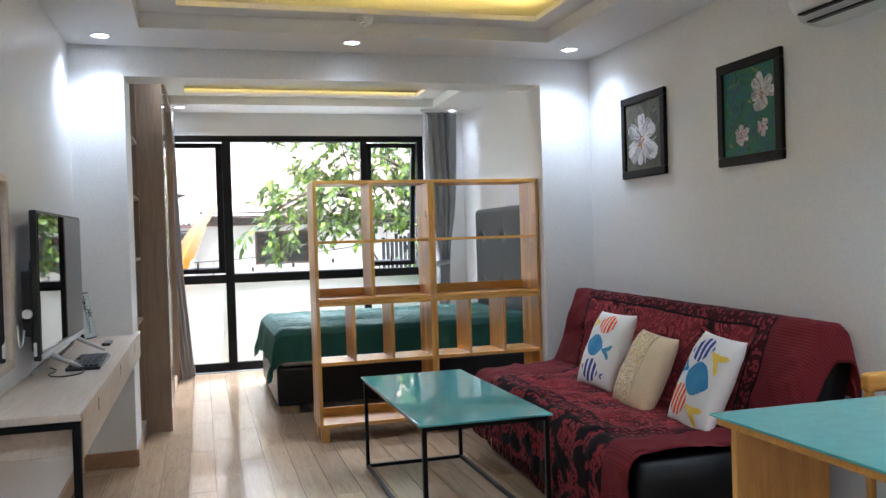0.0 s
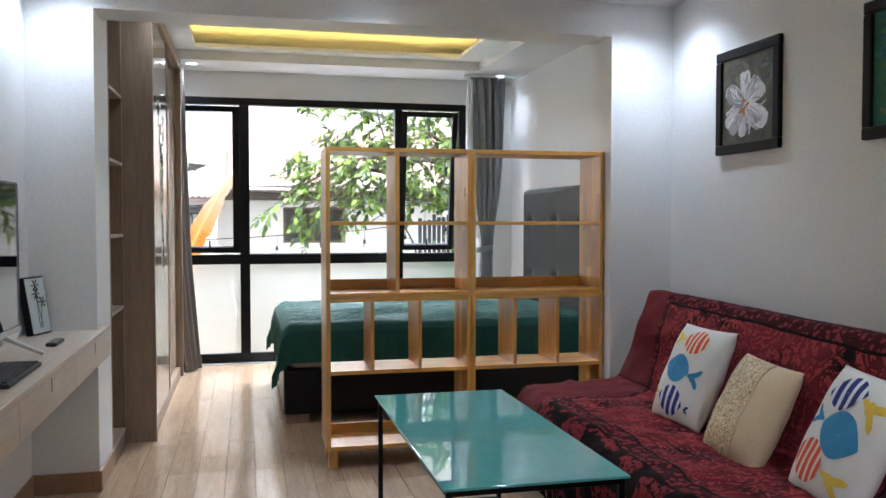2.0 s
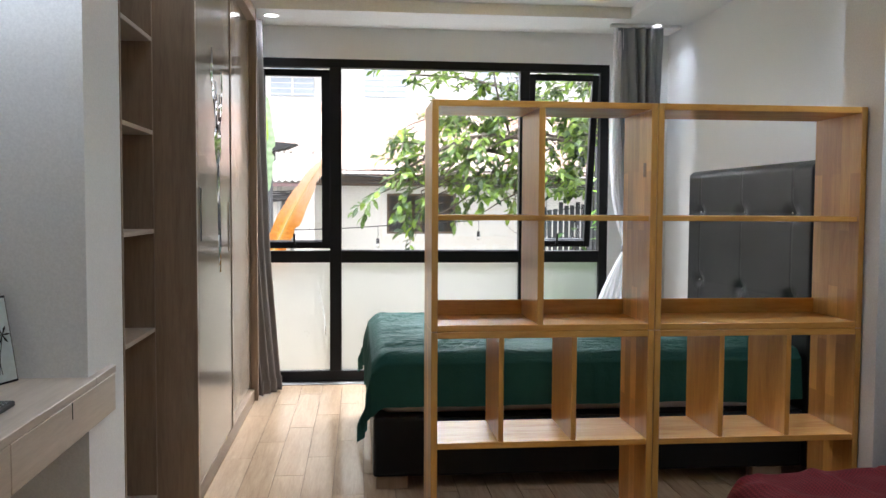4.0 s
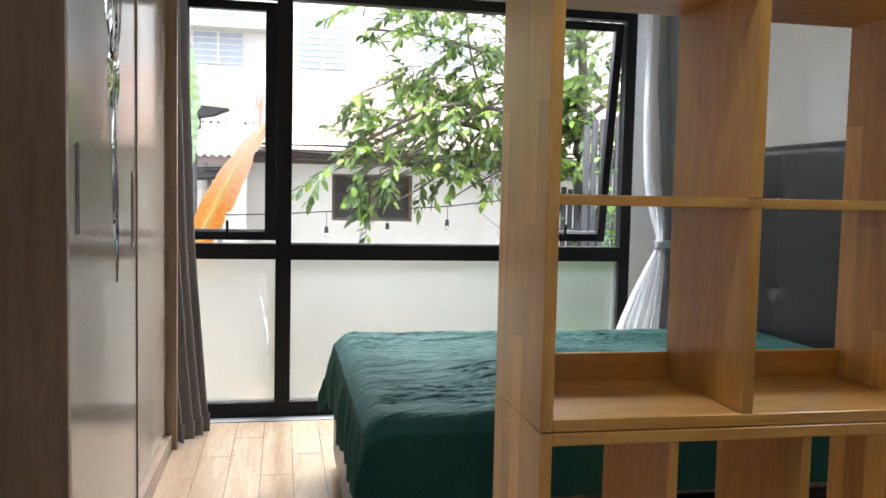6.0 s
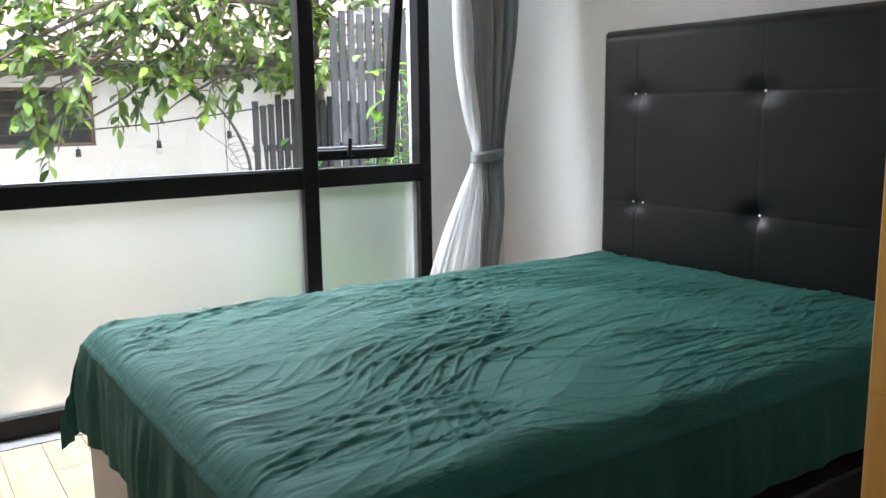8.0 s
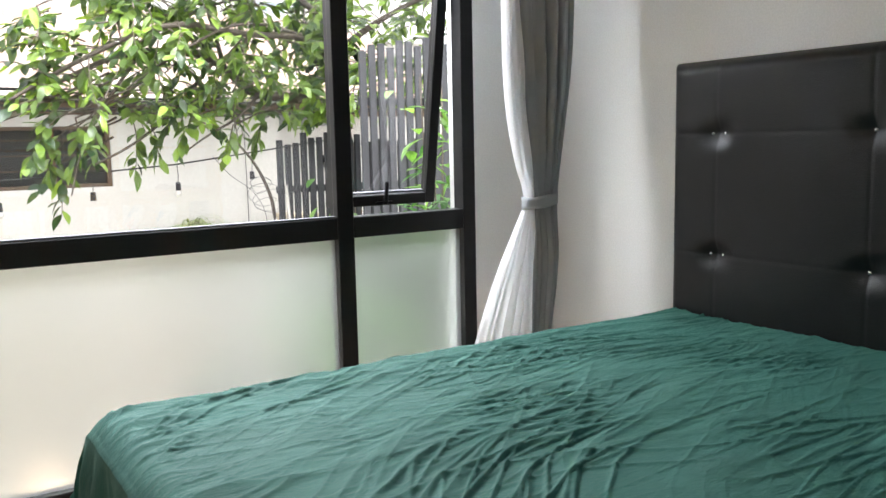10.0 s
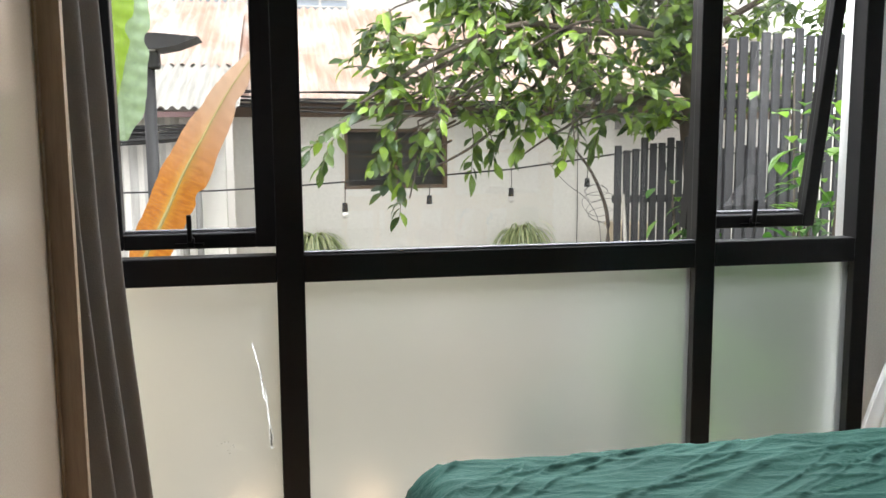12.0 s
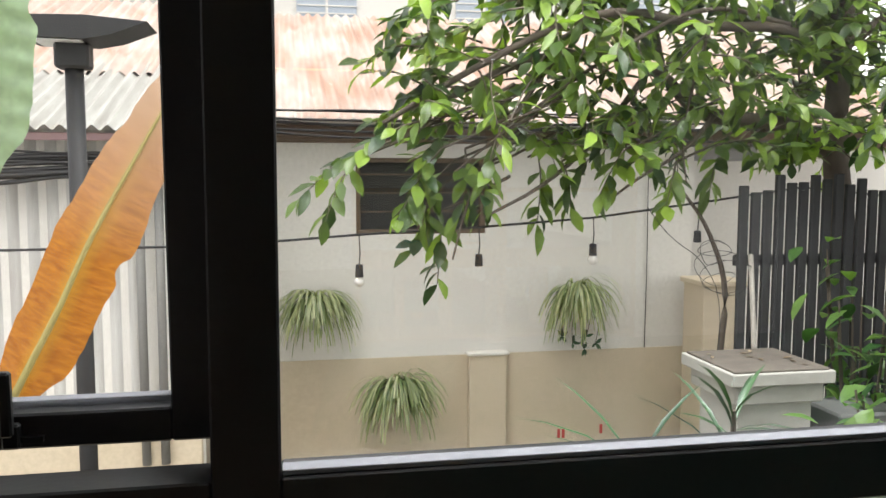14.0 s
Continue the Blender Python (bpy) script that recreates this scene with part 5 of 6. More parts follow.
def curtain_right():
    th = thing("curtain", "grey curtain with a white sheer tied back beside the window", "curtain", (2.3, 9.14, 0), "window curtains")

    def at(pts, z):
        """Smooth value at z of a line of (z, value) stops."""
        if z <= pts[0][0]:
            return pts[0][1]
        for k in range(len(pts) - 1):
            (za, a), (zb, b) = pts[k], pts[k + 1]
            if z <= zb:
                sa = (b - pts[k - 1][1]) / (zb - pts[k - 1][0]) if k else (b - a) / (zb - za)
                sb = (pts[k + 2][1] - a) / (pts[k + 2][0] - za) if k + 2 < len(pts) else (b - a) / (zb - za)
                h, t = zb - za, (z - za) / (zb - za)
                return (2 * t ** 3 - 3 * t * t + 1) * a + (t ** 3 - 2 * t * t + t) * h * sa + (3 * t * t - 2 * t ** 3) * b + (t ** 3 - t * t) * h * sb
        return pts[-1][1]

    def drape(left, right, y0, folds, amp, seed, lap=0.0):
        def place(u, v):
            z = 0.02 + 2.62 * v
            a, b = at(left, z), at(right, z)
            tie = math.exp(-((z - 1.05) / 0.16) ** 2)
            ph = u * 2 * math.pi * folds + 1.1 * nz(u * 2.5, v * 2.2, seed) + 1.8 * (v - 0.4) * lap
            f = math.sin(ph) + 0.35 * math.sin(2.3 * ph + seed)
            deep = amp * (1 - 0.55 * tie) * (0.8 + 0.5 * nz(u * 4, v * 2.0, seed + 5))
            crush = 0.012 * nz(u * 7, v * 9, seed + 2) * (1 + 2.2 * smoothstep(0.86, 1.0, v))
            x = a + (b - a) * u + 0.012 * math.cos(ph) * (1 - tie) + crush * 0.5
            return (x, y0 + deep * f + crush - 0.03 * lap * (u - 0.5), z)
        return place
    sheer = drape([(0.0, 1.8), (0.42, 1.915), (0.7, 2.03), (0.92, 2.14), (1.05, 2.195), (1.2, 2.16), (1.46, 2.115), (1.9, 2.1), (2.64, 2.12)], [(0.0, 2.21), (0.42, 2.24), (1.05, 2.25), (1.46, 2.2), (1.92, 2.175), (2.64, 2.17)], 9.15, 5.5, 0.024, 8)
    grey = drape([(0.0, 2.18), (0.43, 2.215), (1.05, 2.235), (1.46, 2.185), (1.92, 2.155), (2.64, 2.13)], [(0.0, 2.27), (0.43, 2.3), (0.78, 2.35), (1.05, 2.345), (1.3, 2.375), (1.6, 2.42), (2.0, 2.44), (2.64, 2.45)], 9.13, 4.6, 0.034, 3, 1.0)
    thicken(part("drape", uv_sheet(150, 110, grey, 1, 1), CURTAIN_GREY, th, "grey drape", True), 0.003)
    part("sheer", uv_sheet(130, 100, sheer, 1, 1), SHEER, th, "white sheer lining", True)

    def band(u, v):
        a = 2 * math.pi * u
        return (2.268 + 0.084 * math.cos(a), 9.135 + 0.062 * math.sin(a), 1.025 + 0.05 * v + 0.012 * math.cos(a) + 0.003 * nz(u * 9, v, 2))
    thicken(part("tieback", uv_sheet(48, 3, band, 1, 1), CURTAIN_GREY, th, "grey cloth tieback", True), 0.004)
    part("curtain_rail", box(2.08, 2.6, 9.12, 9.16, 2.645, 2.668, 0.003), WHITE_PLASTIC, th)


curtain_right()

# ---- outside ----
GROUND_Z, OUT_Y = -0.95, 14.2
setting("ground", box(-400, 400, WIN_Y + 0.2, 800, GROUND_Z - 0.3, GROUND_Z), EARTH, "pale concrete garden yard outside the window", "ground")
BEIGE_RENDER = mottled("beige_painted_render", (0.48, 0.4, 0.28), (0.62, 0.535, 0.41), 0.9, big=2.6, fine=34, relief=0.4)
DARK_GLASS = mottled("dark_window_void", (0.02, 0.02, 0.02), (0.04, 0.038, 0.036), 0.3)
OLD_WOOD = mottled("old_brown_wood", (0.11, 0.075, 0.05), (0.17, 0.12, 0.085), 0.8, big=6, fine=60, relief=0.4)
BLACK_RUBBER = mottled("black_cable", (0.012, 0.012, 0.013), (0.02, 0.02, 0.022), 0.6)


def rusty(name, clean, rust, amount):
    m, nt, b = shader(name, 0.75)
    v = coords(nt, (2.2, 0.7, 0.7))
    f = noise_tex(nt, v, 1.4, 6.0, 0.65, 0.6)
    fine = noise_tex(nt, coords(nt, (14, 1.2, 1.2)), 1.5, 4.0)
    c = mixed(nt, ramp(nt, f, [(amount - 0.12, (0, 0, 0)), (amount + 0.12, (1, 1, 1))]), rust, clean)
    nt.links.new(mixed(nt, 1.0, c, ramp(nt, fine, [(0.3, (0.75, 0.72, 0.7)), (0.7, (1.05, 1.05, 1.05))]), "MULTIPLY"), b.inputs["Base Color"])
    return m


ROOF_RUST = rusty("rusty_corrugated_iron", (0.64, 0.56, 0.51), (0.52, 0.34, 0.26), 0.5)
ROOF_PALE = rusty("pale_corrugated_iron", (0.46, 0.46, 0.43), (0.34, 0.32, 0.28), 0.38)
SHEET_GREY = rusty("grey_corrugated_wall", (0.5, 0.5, 0.48), (0.4, 0.39, 0.37), 0.4)


def corrugated(x0, x1, a, b, pitch=0.09, depth=0.018):
    """A ribbed sheet from the line y, z = a up to b, ribs running from a to b."""
    n = int((x1 - x0) / pitch * 8)
    along_v = Vector((0, b[0] - a[0], b[1] - a[1]))
    nrm = Vector((0, -along_v.z, along_v.y)).normalized()

    def place(u, v):
        x = x0 + (x1 - x0) * u
        return Vector((x, a[0], a[1])) + along_v * v + nrm * depth * math.sin(2 * math.pi * x / pitch)
    return grid(n, 3, place, thick=0.002)


def house():
    th = thing("neighbour_house", "low white rendered house with a rusty corrugated roof", "house", (1.3, OUT_Y, GROUND_Z))
    x0, x1 = -0.32, 3.136
    wall = box(x0, 0.626, OUT_Y, OUT_Y + 0.2, GROUND_Z, 1.75)
    box(1.55, x1, OUT_Y, OUT_Y + 0.2, GROUND_Z, 1.75, bm=wall)
    box(0.626, 1.55, OUT_Y, OUT_Y + 0.2, GROUND_Z, 0.969, bm=wall)
    box(0.626, 1.55, OUT_Y, OUT_Y + 0.2, 1.501, 1.75, bm=wall)
    box(x1 - 0.2, x1, OUT_Y + 0.2, OUT_Y + 3, GROUND_Z, 1.75, bm=wall)
    box(x0, x0 + 0.2, OUT_Y + 0.2, OUT_Y + 3, GROUND_Z, 1.75, bm=wall)
    part("wall", wall, RENDER_WHITE, th, "weathered white rendered wall")
    part("painted_band", box(x0, x1, OUT_Y - 0.006, OUT_Y, GROUND_Z, 0.1, 0.002), BEIGE_RENDER, th, "beige painted lower band")
    pl = part("pilaster", box(1.418, 1.69, OUT_Y - 0.07, OUT_Y - 0.006, GROUND_Z, 0.1, 0.004), BEIGE_RENDER, th, "short beige pilaster")
    part("pilaster_cap", box(1.40, 1.71, OUT_Y - 0.085, OUT_Y - 0.005, 0.1, 0.125, 0.006), RENDER_WHITE, pl, "crumbling white cap")
    w = part("window", box(0.626, 1.55, OUT_Y + 0.09, OUT_Y + 0.1, 0.969, 1.501), DARK_GLASS, th, "dark shuttered window")
    for a, b, c, d in ((0.626, 1.55, 0.969, 1.0), (0.626, 1.55, 1.47, 1.501), (0.626, 0.66, 1.0, 1.47), (1.515, 1.55, 1.0, 1.47), (1.07, 1.1, 1.0, 1.47)):
        part("window_frame", box(a, b, OUT_Y + 0.03, OUT_Y + 0.09, c, d, 0.003), OLD_WOOD, w)
    for k in range(3):
        part("window_bar", box(0.66, 1.515, OUT_Y + 0.05, OUT_Y + 0.062, 1.12 + k * 0.13, 1.132 + k * 0.13), OLD_WOOD, w)
    part("roof", corrugated(-0.5, 5.2, (OUT_Y - 0.25, 1.74), (OUT_Y + 2.9, 2.98), 0.095, 0.016), ROOF_RUST, th, "rusty corrugated iron roof")
    part("eaves_board", box(x0, x1 + 1.8, OUT_Y - 0.02, OUT_Y - 0.002, 1.6, 1.72, 0.003), OLD_WOOD, th, "dark eaves board")
    bm = tube([(2.77, OUT_Y - 0.012, 0.1), (2.775, OUT_Y - 0.012, 0.7), (2.77, OUT_Y - 0.012, 1.6)], 0.0035, 6)
    part("wall_cable", bm, BLACK_RUBBER, th, "thin cable down the wall")
    for a, b in ((2.1, 0), (2.135, 0), (2.43, 0.02)):
        part("painted_mark", box(a, a + 0.022, OUT_Y - 0.008, OUT_Y - 0.005, -0.56 + b, -0.49 + b), mottled("red_paint", (0.45, 0.04, 0.04), (0.5, 0.06, 0.05), 0.8), th, "faded red painted mark")
    return th


house()


def side_building():
    th = thing("shed", "grey corrugated shed with a pale sheet roof", "shed", (-2, 13.2, GROUND_Z))
    part("sheet_wall", corrugated(-4.5, -0.62, (13.2, 0.1), (13.2, 1.62), 0.1, 0.007), SHEET_GREY, th, "grey corrugated sheet wall")
    part("wall", box(-4.5, -0.33, 13.2, 13.35, GROUND_Z, 1.7), RENDER_WHITE, th, "rendered wall end")
    part("base_wall", box(-4.5, -0.33, 13.12, 13.2, GROUND_Z, 0.1, 0.005), BEIGE_RENDER, th, "mouldy beige base wall")
    part("roof", corrugated(-4.8, -0.2, (12.92, 1.62), (14.4, 2.12), 0.075, 0.014), ROOF_PALE, th, "pale corrugated roof")
    part("upper_roof", corrugated(-5.0, -0.25, (14.1, 2.02), (16.6, 2.95), 0.09, 0.016), ROOF_RUST, th, "rusty upper roof")
    part("eaves_rail", box(-4.5, -0.3, 13.05, 13.09, 1.56, 1.6, 0.004), mottled("pink_painted_steel", (0.4, 0.25, 0.26), (0.5, 0.33, 0.33), 0.6), th, "faded pink steel rail")
    for px in (-0.62, -0.52):
        part("drain_pipe", rod((px, 13.1, -0.2), (px, 13.1, 1.5), 0.024, sides=12), mottled("grey_pipe", (0.16, 0.16, 0.155), (0.22, 0.215, 0.2), 0.6), th, "grey drain pipe", True)


side_building()


def far_building():
    th = thing("apartment_building", "white apartment building with louvred windows behind the roofs", "building", (0, 22, GROUND_Z))
    part("wall", box(-9, 10, 22, 26, GROUND_Z, 9.0), RENDER_WHITE, th, "white rendered facade")
    blue = mottled("blue_grey_louvre", (0.33, 0.38, 0.45), (0.4, 0.45, 0.5), 0.5)
    for zc in (4.3, 6.6):
        part("floor_ledge", box(-9, 10, 21.75, 22, zc - 0.95, zc - 0.8, 0.01), RENDER_WHITE, th)
        for xc in (-5.5, -3.4, -1.2, 0.85, 3.4, 6.0):
            w = part("window", box(xc - 0.47, xc + 0.47, 21.96, 22.0, zc - 0.55, zc + 0.55), blue, th, "blue-grey louvred window")
            part("window_frame", box(xc - 0.02, xc + 0.02, 21.94, 21.96, zc - 0.55, zc + 0.55), RENDER_WHITE, w)
            bm = bmesh.new()
            for k in range(9):
                box(xc - 0.46, xc + 0.46, 21.945, 21.965, zc - 0.52 + k * 0.12, zc - 0.5 + k * 0.12, bm=bm)
            part("louvres", bm, RENDER_WHITE, w)
    for k in range(14):
        part("balcony_rail", box(-4.4 + k * 0.32, -4.36 + k * 0.32, 21.5, 21.54, 4.55, 5.3), RENDER_WHITE, th)
    part("balcony", box(-4.5, -0.1, 21.45, 22, 4.4, 4.55, 0.01), RENDER_WHITE, th)
    part("handrail", box(-4.5, -0.1, 21.48, 21.56, 5.3, 5.36, 0.01), RENDER_WHITE, th)


far_building()


def cable_bundles():
    rnd = random.Random(5)
    for x0, x1, y, z, n in ((-4.0, -0.35, 13.0, 1.45, 20), (-0.3, 5.0, OUT_Y - 0.33, 1.74, 6)):
        th = thing("cable_bundle", "bundle of black utility cables along the eaves", "cables", (x0, y, z), "utility cables")
        for k in range(n):
            dz, dy, sag = rnd.uniform(-0.07, 0.07), rnd.uniform(-0.03, 0.03), rnd.uniform(0.01, 0.1)
            pts = [(x0 + (x1 - x0) * i / 12, y + dy, z + dz - sag * math.sin(math.pi * i / 12) + 0.015 * rnd.uniform(-1, 1)) for i in range(13)]
            part("strand", tube(rounded(pts, 1), rnd.uniform(0.006, 0.013), 6), BLACK_RUBBER, th, "", True)


cable_bundles()


def street_lamp():
    th = thing("street_lamp", "black garden lamp post with a flat wedge head", "street lamp", (-0.67, 12.0, GROUND_Z))
    dark = mottled("dark_lamp_paint", (0.008, 0.0083, 0.009), (0.015, 0.015, 0.017), 0.6)
    part("post", rod((-0.67, 12.0, GROUND_Z), (-0.67, 12.0, 1.86), 0.036, sides=16), dark, th, "", True)
    part("neck", box(-0.735, -0.605, 11.95, 12.05, 1.80, 1.9, 0.01), dark, th)
    bm = bmesh.new()
    prof = [(-0.83, 1.905), (-0.83, 1.985), (-0.6, 1.99), (-0.37, 1.972), (-0.5, 1.92), (-0.6, 1.9)]
    a = [bm.verts.new((x, 11.86, z)) for x, z in prof]
    b = [bm.verts.new((x, 12.14, z)) for x, z in prof]
    bm.faces.new(a)
    bm.faces.new(b[::-1])
    for k in range(len(prof)):
        bm.faces.new((a[k], b[k], b[(k + 1) % 6], a[(k + 1) % 6]))
    bmesh.ops.recalc_face_normals(bm, faces=bm.faces)
    part("lamp_head", bm, dark, th)
    part("lens", box(-0.8, -0.62, 11.9, 12.1, 1.897, 1.905, 0.002), WHITE_PLASTIC, th, "pale lamp lens")


street_lamp()


def string_lights():
    pts = [(-3.0, 12.1, 1.15), (-0.988, 12.1, 1.076), (-0.315, 12.1, 1.081), (0.144, 12.1, 1.101), (0.463, 12.1, 1.123), (1.0, 12.1, 1.15), (1.546, 12.1, 1.189), (2.07, 12.1, 1.255), (2.616, 12.1, 1.328), (3.117, 12.1, 1.282), (4.2, 12.1, 1.2)]
    th = thing("string_lights", "black festoon cable with small hanging bulbs, unlit", "string lights", pts[0])
    part("cable", tube(pts, 0.006, 6), BLACK_RUBBER, th, "", True)
    bulb_glass = mottled("frosted_bulb", (0.6, 0.58, 0.55), (0.68, 0.66, 0.62), 0.2)
    for x, z, top, glass_on in ((-0.05, 0.94, 1.09, 1), (0.46, 0.96, 1.123, 1), (1.002, 0.998, 1.15, 0), (1.547, 1.038, 1.189, 1), (2.071, 1.092, 1.255, 0), (2.617, 1.193, 1.328, 1), (-0.6, 0.97, 1.078, 1)):
        s = part("socket", rod((x, 12.1, z - 0.025), (x, 12.1, z + 0.03), 0.019, 0.016, 12), BLACK_RUBBER, th, "black lamp socket")
        part("drop_wire", tube([(x, 12.1, z + 0.025), (x + 0.004, 12.1, (z + top) / 2), (x, 12.1, top)], 0.003, 5), BLACK_RUBBER, s)
        if glass_on:
            bm = bmesh.new()
            bmesh.ops.create_uvsphere(bm, u_segments=12, v_segments=8, radius=0.023, matrix=Matrix.Translation((x, 12.1, z - 0.045)))
            part("bulb", bm, bulb_glass, s, "small frosted bulb", True)


string_lights()

# fences
SLAT = mottled("dark_weathered_slat", (0.018, 0.018, 0.02), (0.045, 0.045, 0.047), 0.75, big=5, fine=50, relief=0.3)


def fence(x0, x1, y0, y1, top, pitch, label):
    th = thing("fence", label, "fence", (x0, y0, GROUND_Z), "slatted garden fences")
    n = int(math.hypot(x1 - x0, y1 - y0) / pitch)
    rnd = random.Random(int(x0 * 10))
    for k in range(n):
        t = k / n
        x, y = x0 + (x1 - x0) * t, y0 + (y1 - y0) * t
        h = top + rnd.uniform(-0.03, 0.03) + 0.07 * math.sin(math.pi * min(1, t * 2))
        part("slat", box(x, x + pitch * 0.74, y, y + 0.025, GROUND_Z, h, 0.004), SLAT, th)
    for z in (top - 0.35, top - 0.95):
        bm = box(0, math.hypot(x1 - x0, y1 - y0), 0.026, 0.06, z, z + 0.05, 0.004)
        bmesh.ops.transform(bm, matrix=Matrix.Translation((x0, y0, 0)) @ Matrix.Rotation(math.atan2(y1 - y0, x1 - x0), 4, "Z"), verts=bm.verts)
        part("rail", bm, SLAT, th)


fence(2.22, 3.7, 11.98, 11.98, 1.31, 0.06, "dark grey slatted garden fence under the tree")
fence(2.52, 4.6, 11.25, 11.0, 1.9, 0.065, "tall dark slatted screen at the garden side")


def planter():
    th = thing("garden_pedestal", "square white masonry pedestal with a dirty grey top", "pedestal", (2.0, 11.6, GROUND_Z))
    x0, x1, y0, y1 = 1.80, 2.24, 11.28, 11.70
    PED = mottled("weathered_grey_white_render", (0.23, 0.22, 0.195), (0.43, 0.42, 0.385), 0.9, big=4, fine=40, relief=0.4)
    part("shaft", box(x0 + 0.06, x1 - 0.06, y0 + 0.06, y1 - 0.06, GROUND_Z, 0.52, 0.004), PED, th)
    part("neck", box(x0 + 0.03, x1 - 0.03, y0 + 0.03, y1 - 0.03, 0.5, 0.58, 0.006), PED, th)
    part("cap", box(x0, x1, y0, y1, 0.58, 0.63, 0.004), PED, th)
    part("top_dirt", box(x0 + 0.015, x1 - 0.015, y0 + 0.015, y1 - 0.015, 0.63, 0.638, 0.003), mottled("dirty_stone", (0.04, 0.033, 0.028), (0.16, 0.135, 0.11), 0.9, big=14, fine=60, relief=0.5), th, "dirt on the pedestal top")


planter()


def garden_wall():
    th = thing("garden_wall", "beige rendered wall in the garden corner", "wall", (4, 14.9, GROUND_Z))
    part("wall", box(3.14, 9.0, 14.9, 15.1, GROUND_Z, 1.6), RENDER_WHITE, th)
    part("coping", box(3.14, 9.0, 14.86, 15.14, 1.6, 1.66, 0.005), OLD_WOOD, th)
    part("grey_box", box(3.2, 3.9, 14.6, 14.9, 1.5, 1.62, 0.01), mottled("grey_metal_box", (0.2, 0.2, 0.2), (0.26, 0.26, 0.26), 0.5), th, "grey metal canopy")


garden_wall()


def garden_clutter():
    th = thing("gate_pillar", "weathered beige masonry gate pillar at the house corner", "pillar", (3.12, 13.95, GROUND_Z))
    part("shaft", box(3.04, 3.34, 13.82, 14.12, GROUND_Z, 0.6, 0.006), BEIGE_RENDER, th)
    part("cap", box(3.02, 3.36, 13.79, 14.15, 0.6, 0.64, 0.006), BEIGE_RENDER, th)
    th = thing("wooden_pole", "thin pale wooden pole leaning on the fence", "pole", (2.3, 11.9, GROUND_Z))
    part("pole", rod((2.36, 11.86, GROUND_Z), (2.265, 11.955, 1.02), 0.014, 0.012, 8), mottled("bleached_wood", (0.36, 0.33, 0.29), (0.48, 0.45, 0.4), 0.8, big=12), th)
    th = thing("wire_tangle", "loose loops of thin dark wire by the fence", "wire", (2.1, 11.93, 1.0))
    rnd = random.Random(8)
    for k in range(5):
        cx, cz, r = 2.1 + rnd.uniform(-0.05, 0.05), 0.98 + rnd.uniform(-0.1, 0.08), rnd.uniform(0.05, 0.13)
        part("wire", tube([(cx + r * 1.3 * math.cos(a), 11.94 + 0.03 * math.sin(2 * a + k), cz + r * math.sin(a) * (0.6 + 0.1 * k)) for a in (0.3 * i for i in range(20))], 0.0016, 5), BLACK_RUBBER, th)
    part("wire", tube(rounded([(1.75, 11.96, 1.24), (1.86, 11.95, 1.1), (2.02, 11.94, 1.0), (2.12, 11.93, 0.8), (2.08, 11.93, 0.3), (2.1, 11.93, GROUND_Z)], 2), 0.002, 5), BLACK_RUBBER, th)
    th = thing("concrete_block", "grey concrete block beside the pedestal", "block", (2.45, 11.42, GROUND_Z))
    part("block", box(2.31, 2.62, 11.34, 11.6, GROUND_Z, 0.43, 0.01), mottled("grey_concrete", (0.07, 0.07, 0.068), (0.14, 0.14, 0.135), 0.9, big=6, fine=50, relief=0.4), th)


garden_clutter()

# ---- plants ----
def leaf_material(name, dark, light, trans=0.35):
    m, nt, b = shader(name, 0.34)
    g = nt.nodes.new("ShaderNodeNewGeometry")
    c = ramp(nt, g.outputs["Random Per Island"], [(0.0, dark), (0.4, tuple(p * 0.72 + q * 0.28 for p, q in zip(dark, light))), (0.7, tuple(p * 0.45 + q * 0.55 for p, q in zip(dark, light))), (1.0, light)])
    f = noise_tex(nt, coords(nt), 30.0)
    c = mixed(nt, 1.0, c, ramp(nt, f, [(0.3, (0.8, 0.8, 0.8)), (0.7, (1.1, 1.1, 1.1))]), "MULTIPLY")
    nt.links.new(c, b.inputs["Base Color"])
    t = nt.nodes.new("ShaderNodeBsdfTranslucent")
    nt.links.new(mixed(nt, 1.0, c, (1.5, 1.7, 0.7), "MULTIPLY"), t.inputs["Color"])
    mx = nt.nodes.new("ShaderNodeMixShader")
    mx.inputs[0].default_value = trans
    nt.links.new(b.outputs[0], mx.inputs[1])
    nt.links.new(t.outputs[0], mx.inputs[2])
    nt.links.new(mx.outputs[0], nt.nodes["Material Output"].inputs["Surface"])
    return m


TREE_LEAF = leaf_material("tree_leaf", (0.018, 0.045, 0.018), (0.25, 0.37, 0.06), 0.4)
VINE_LEAF = leaf_material("vine_leaf", (0.03, 0.085, 0.025), (0.15, 0.25, 0.06), 0.35)
SPIDER_LEAF = leaf_material("striped_leaf", (0.14, 0.2, 0.08), (0.55, 0.56, 0.36), 0.3)
DARK_STRAP = leaf_material("dark_strap_leaf", (0.012, 0.036, 0.018), (0.045, 0.1, 0.038), 0.12)
BARK = mottled("grey_brown_bark", (0.06, 0.046, 0.036), (0.13, 0.105, 0.082), 0.9, big=9, fine=70, relief=0.6)


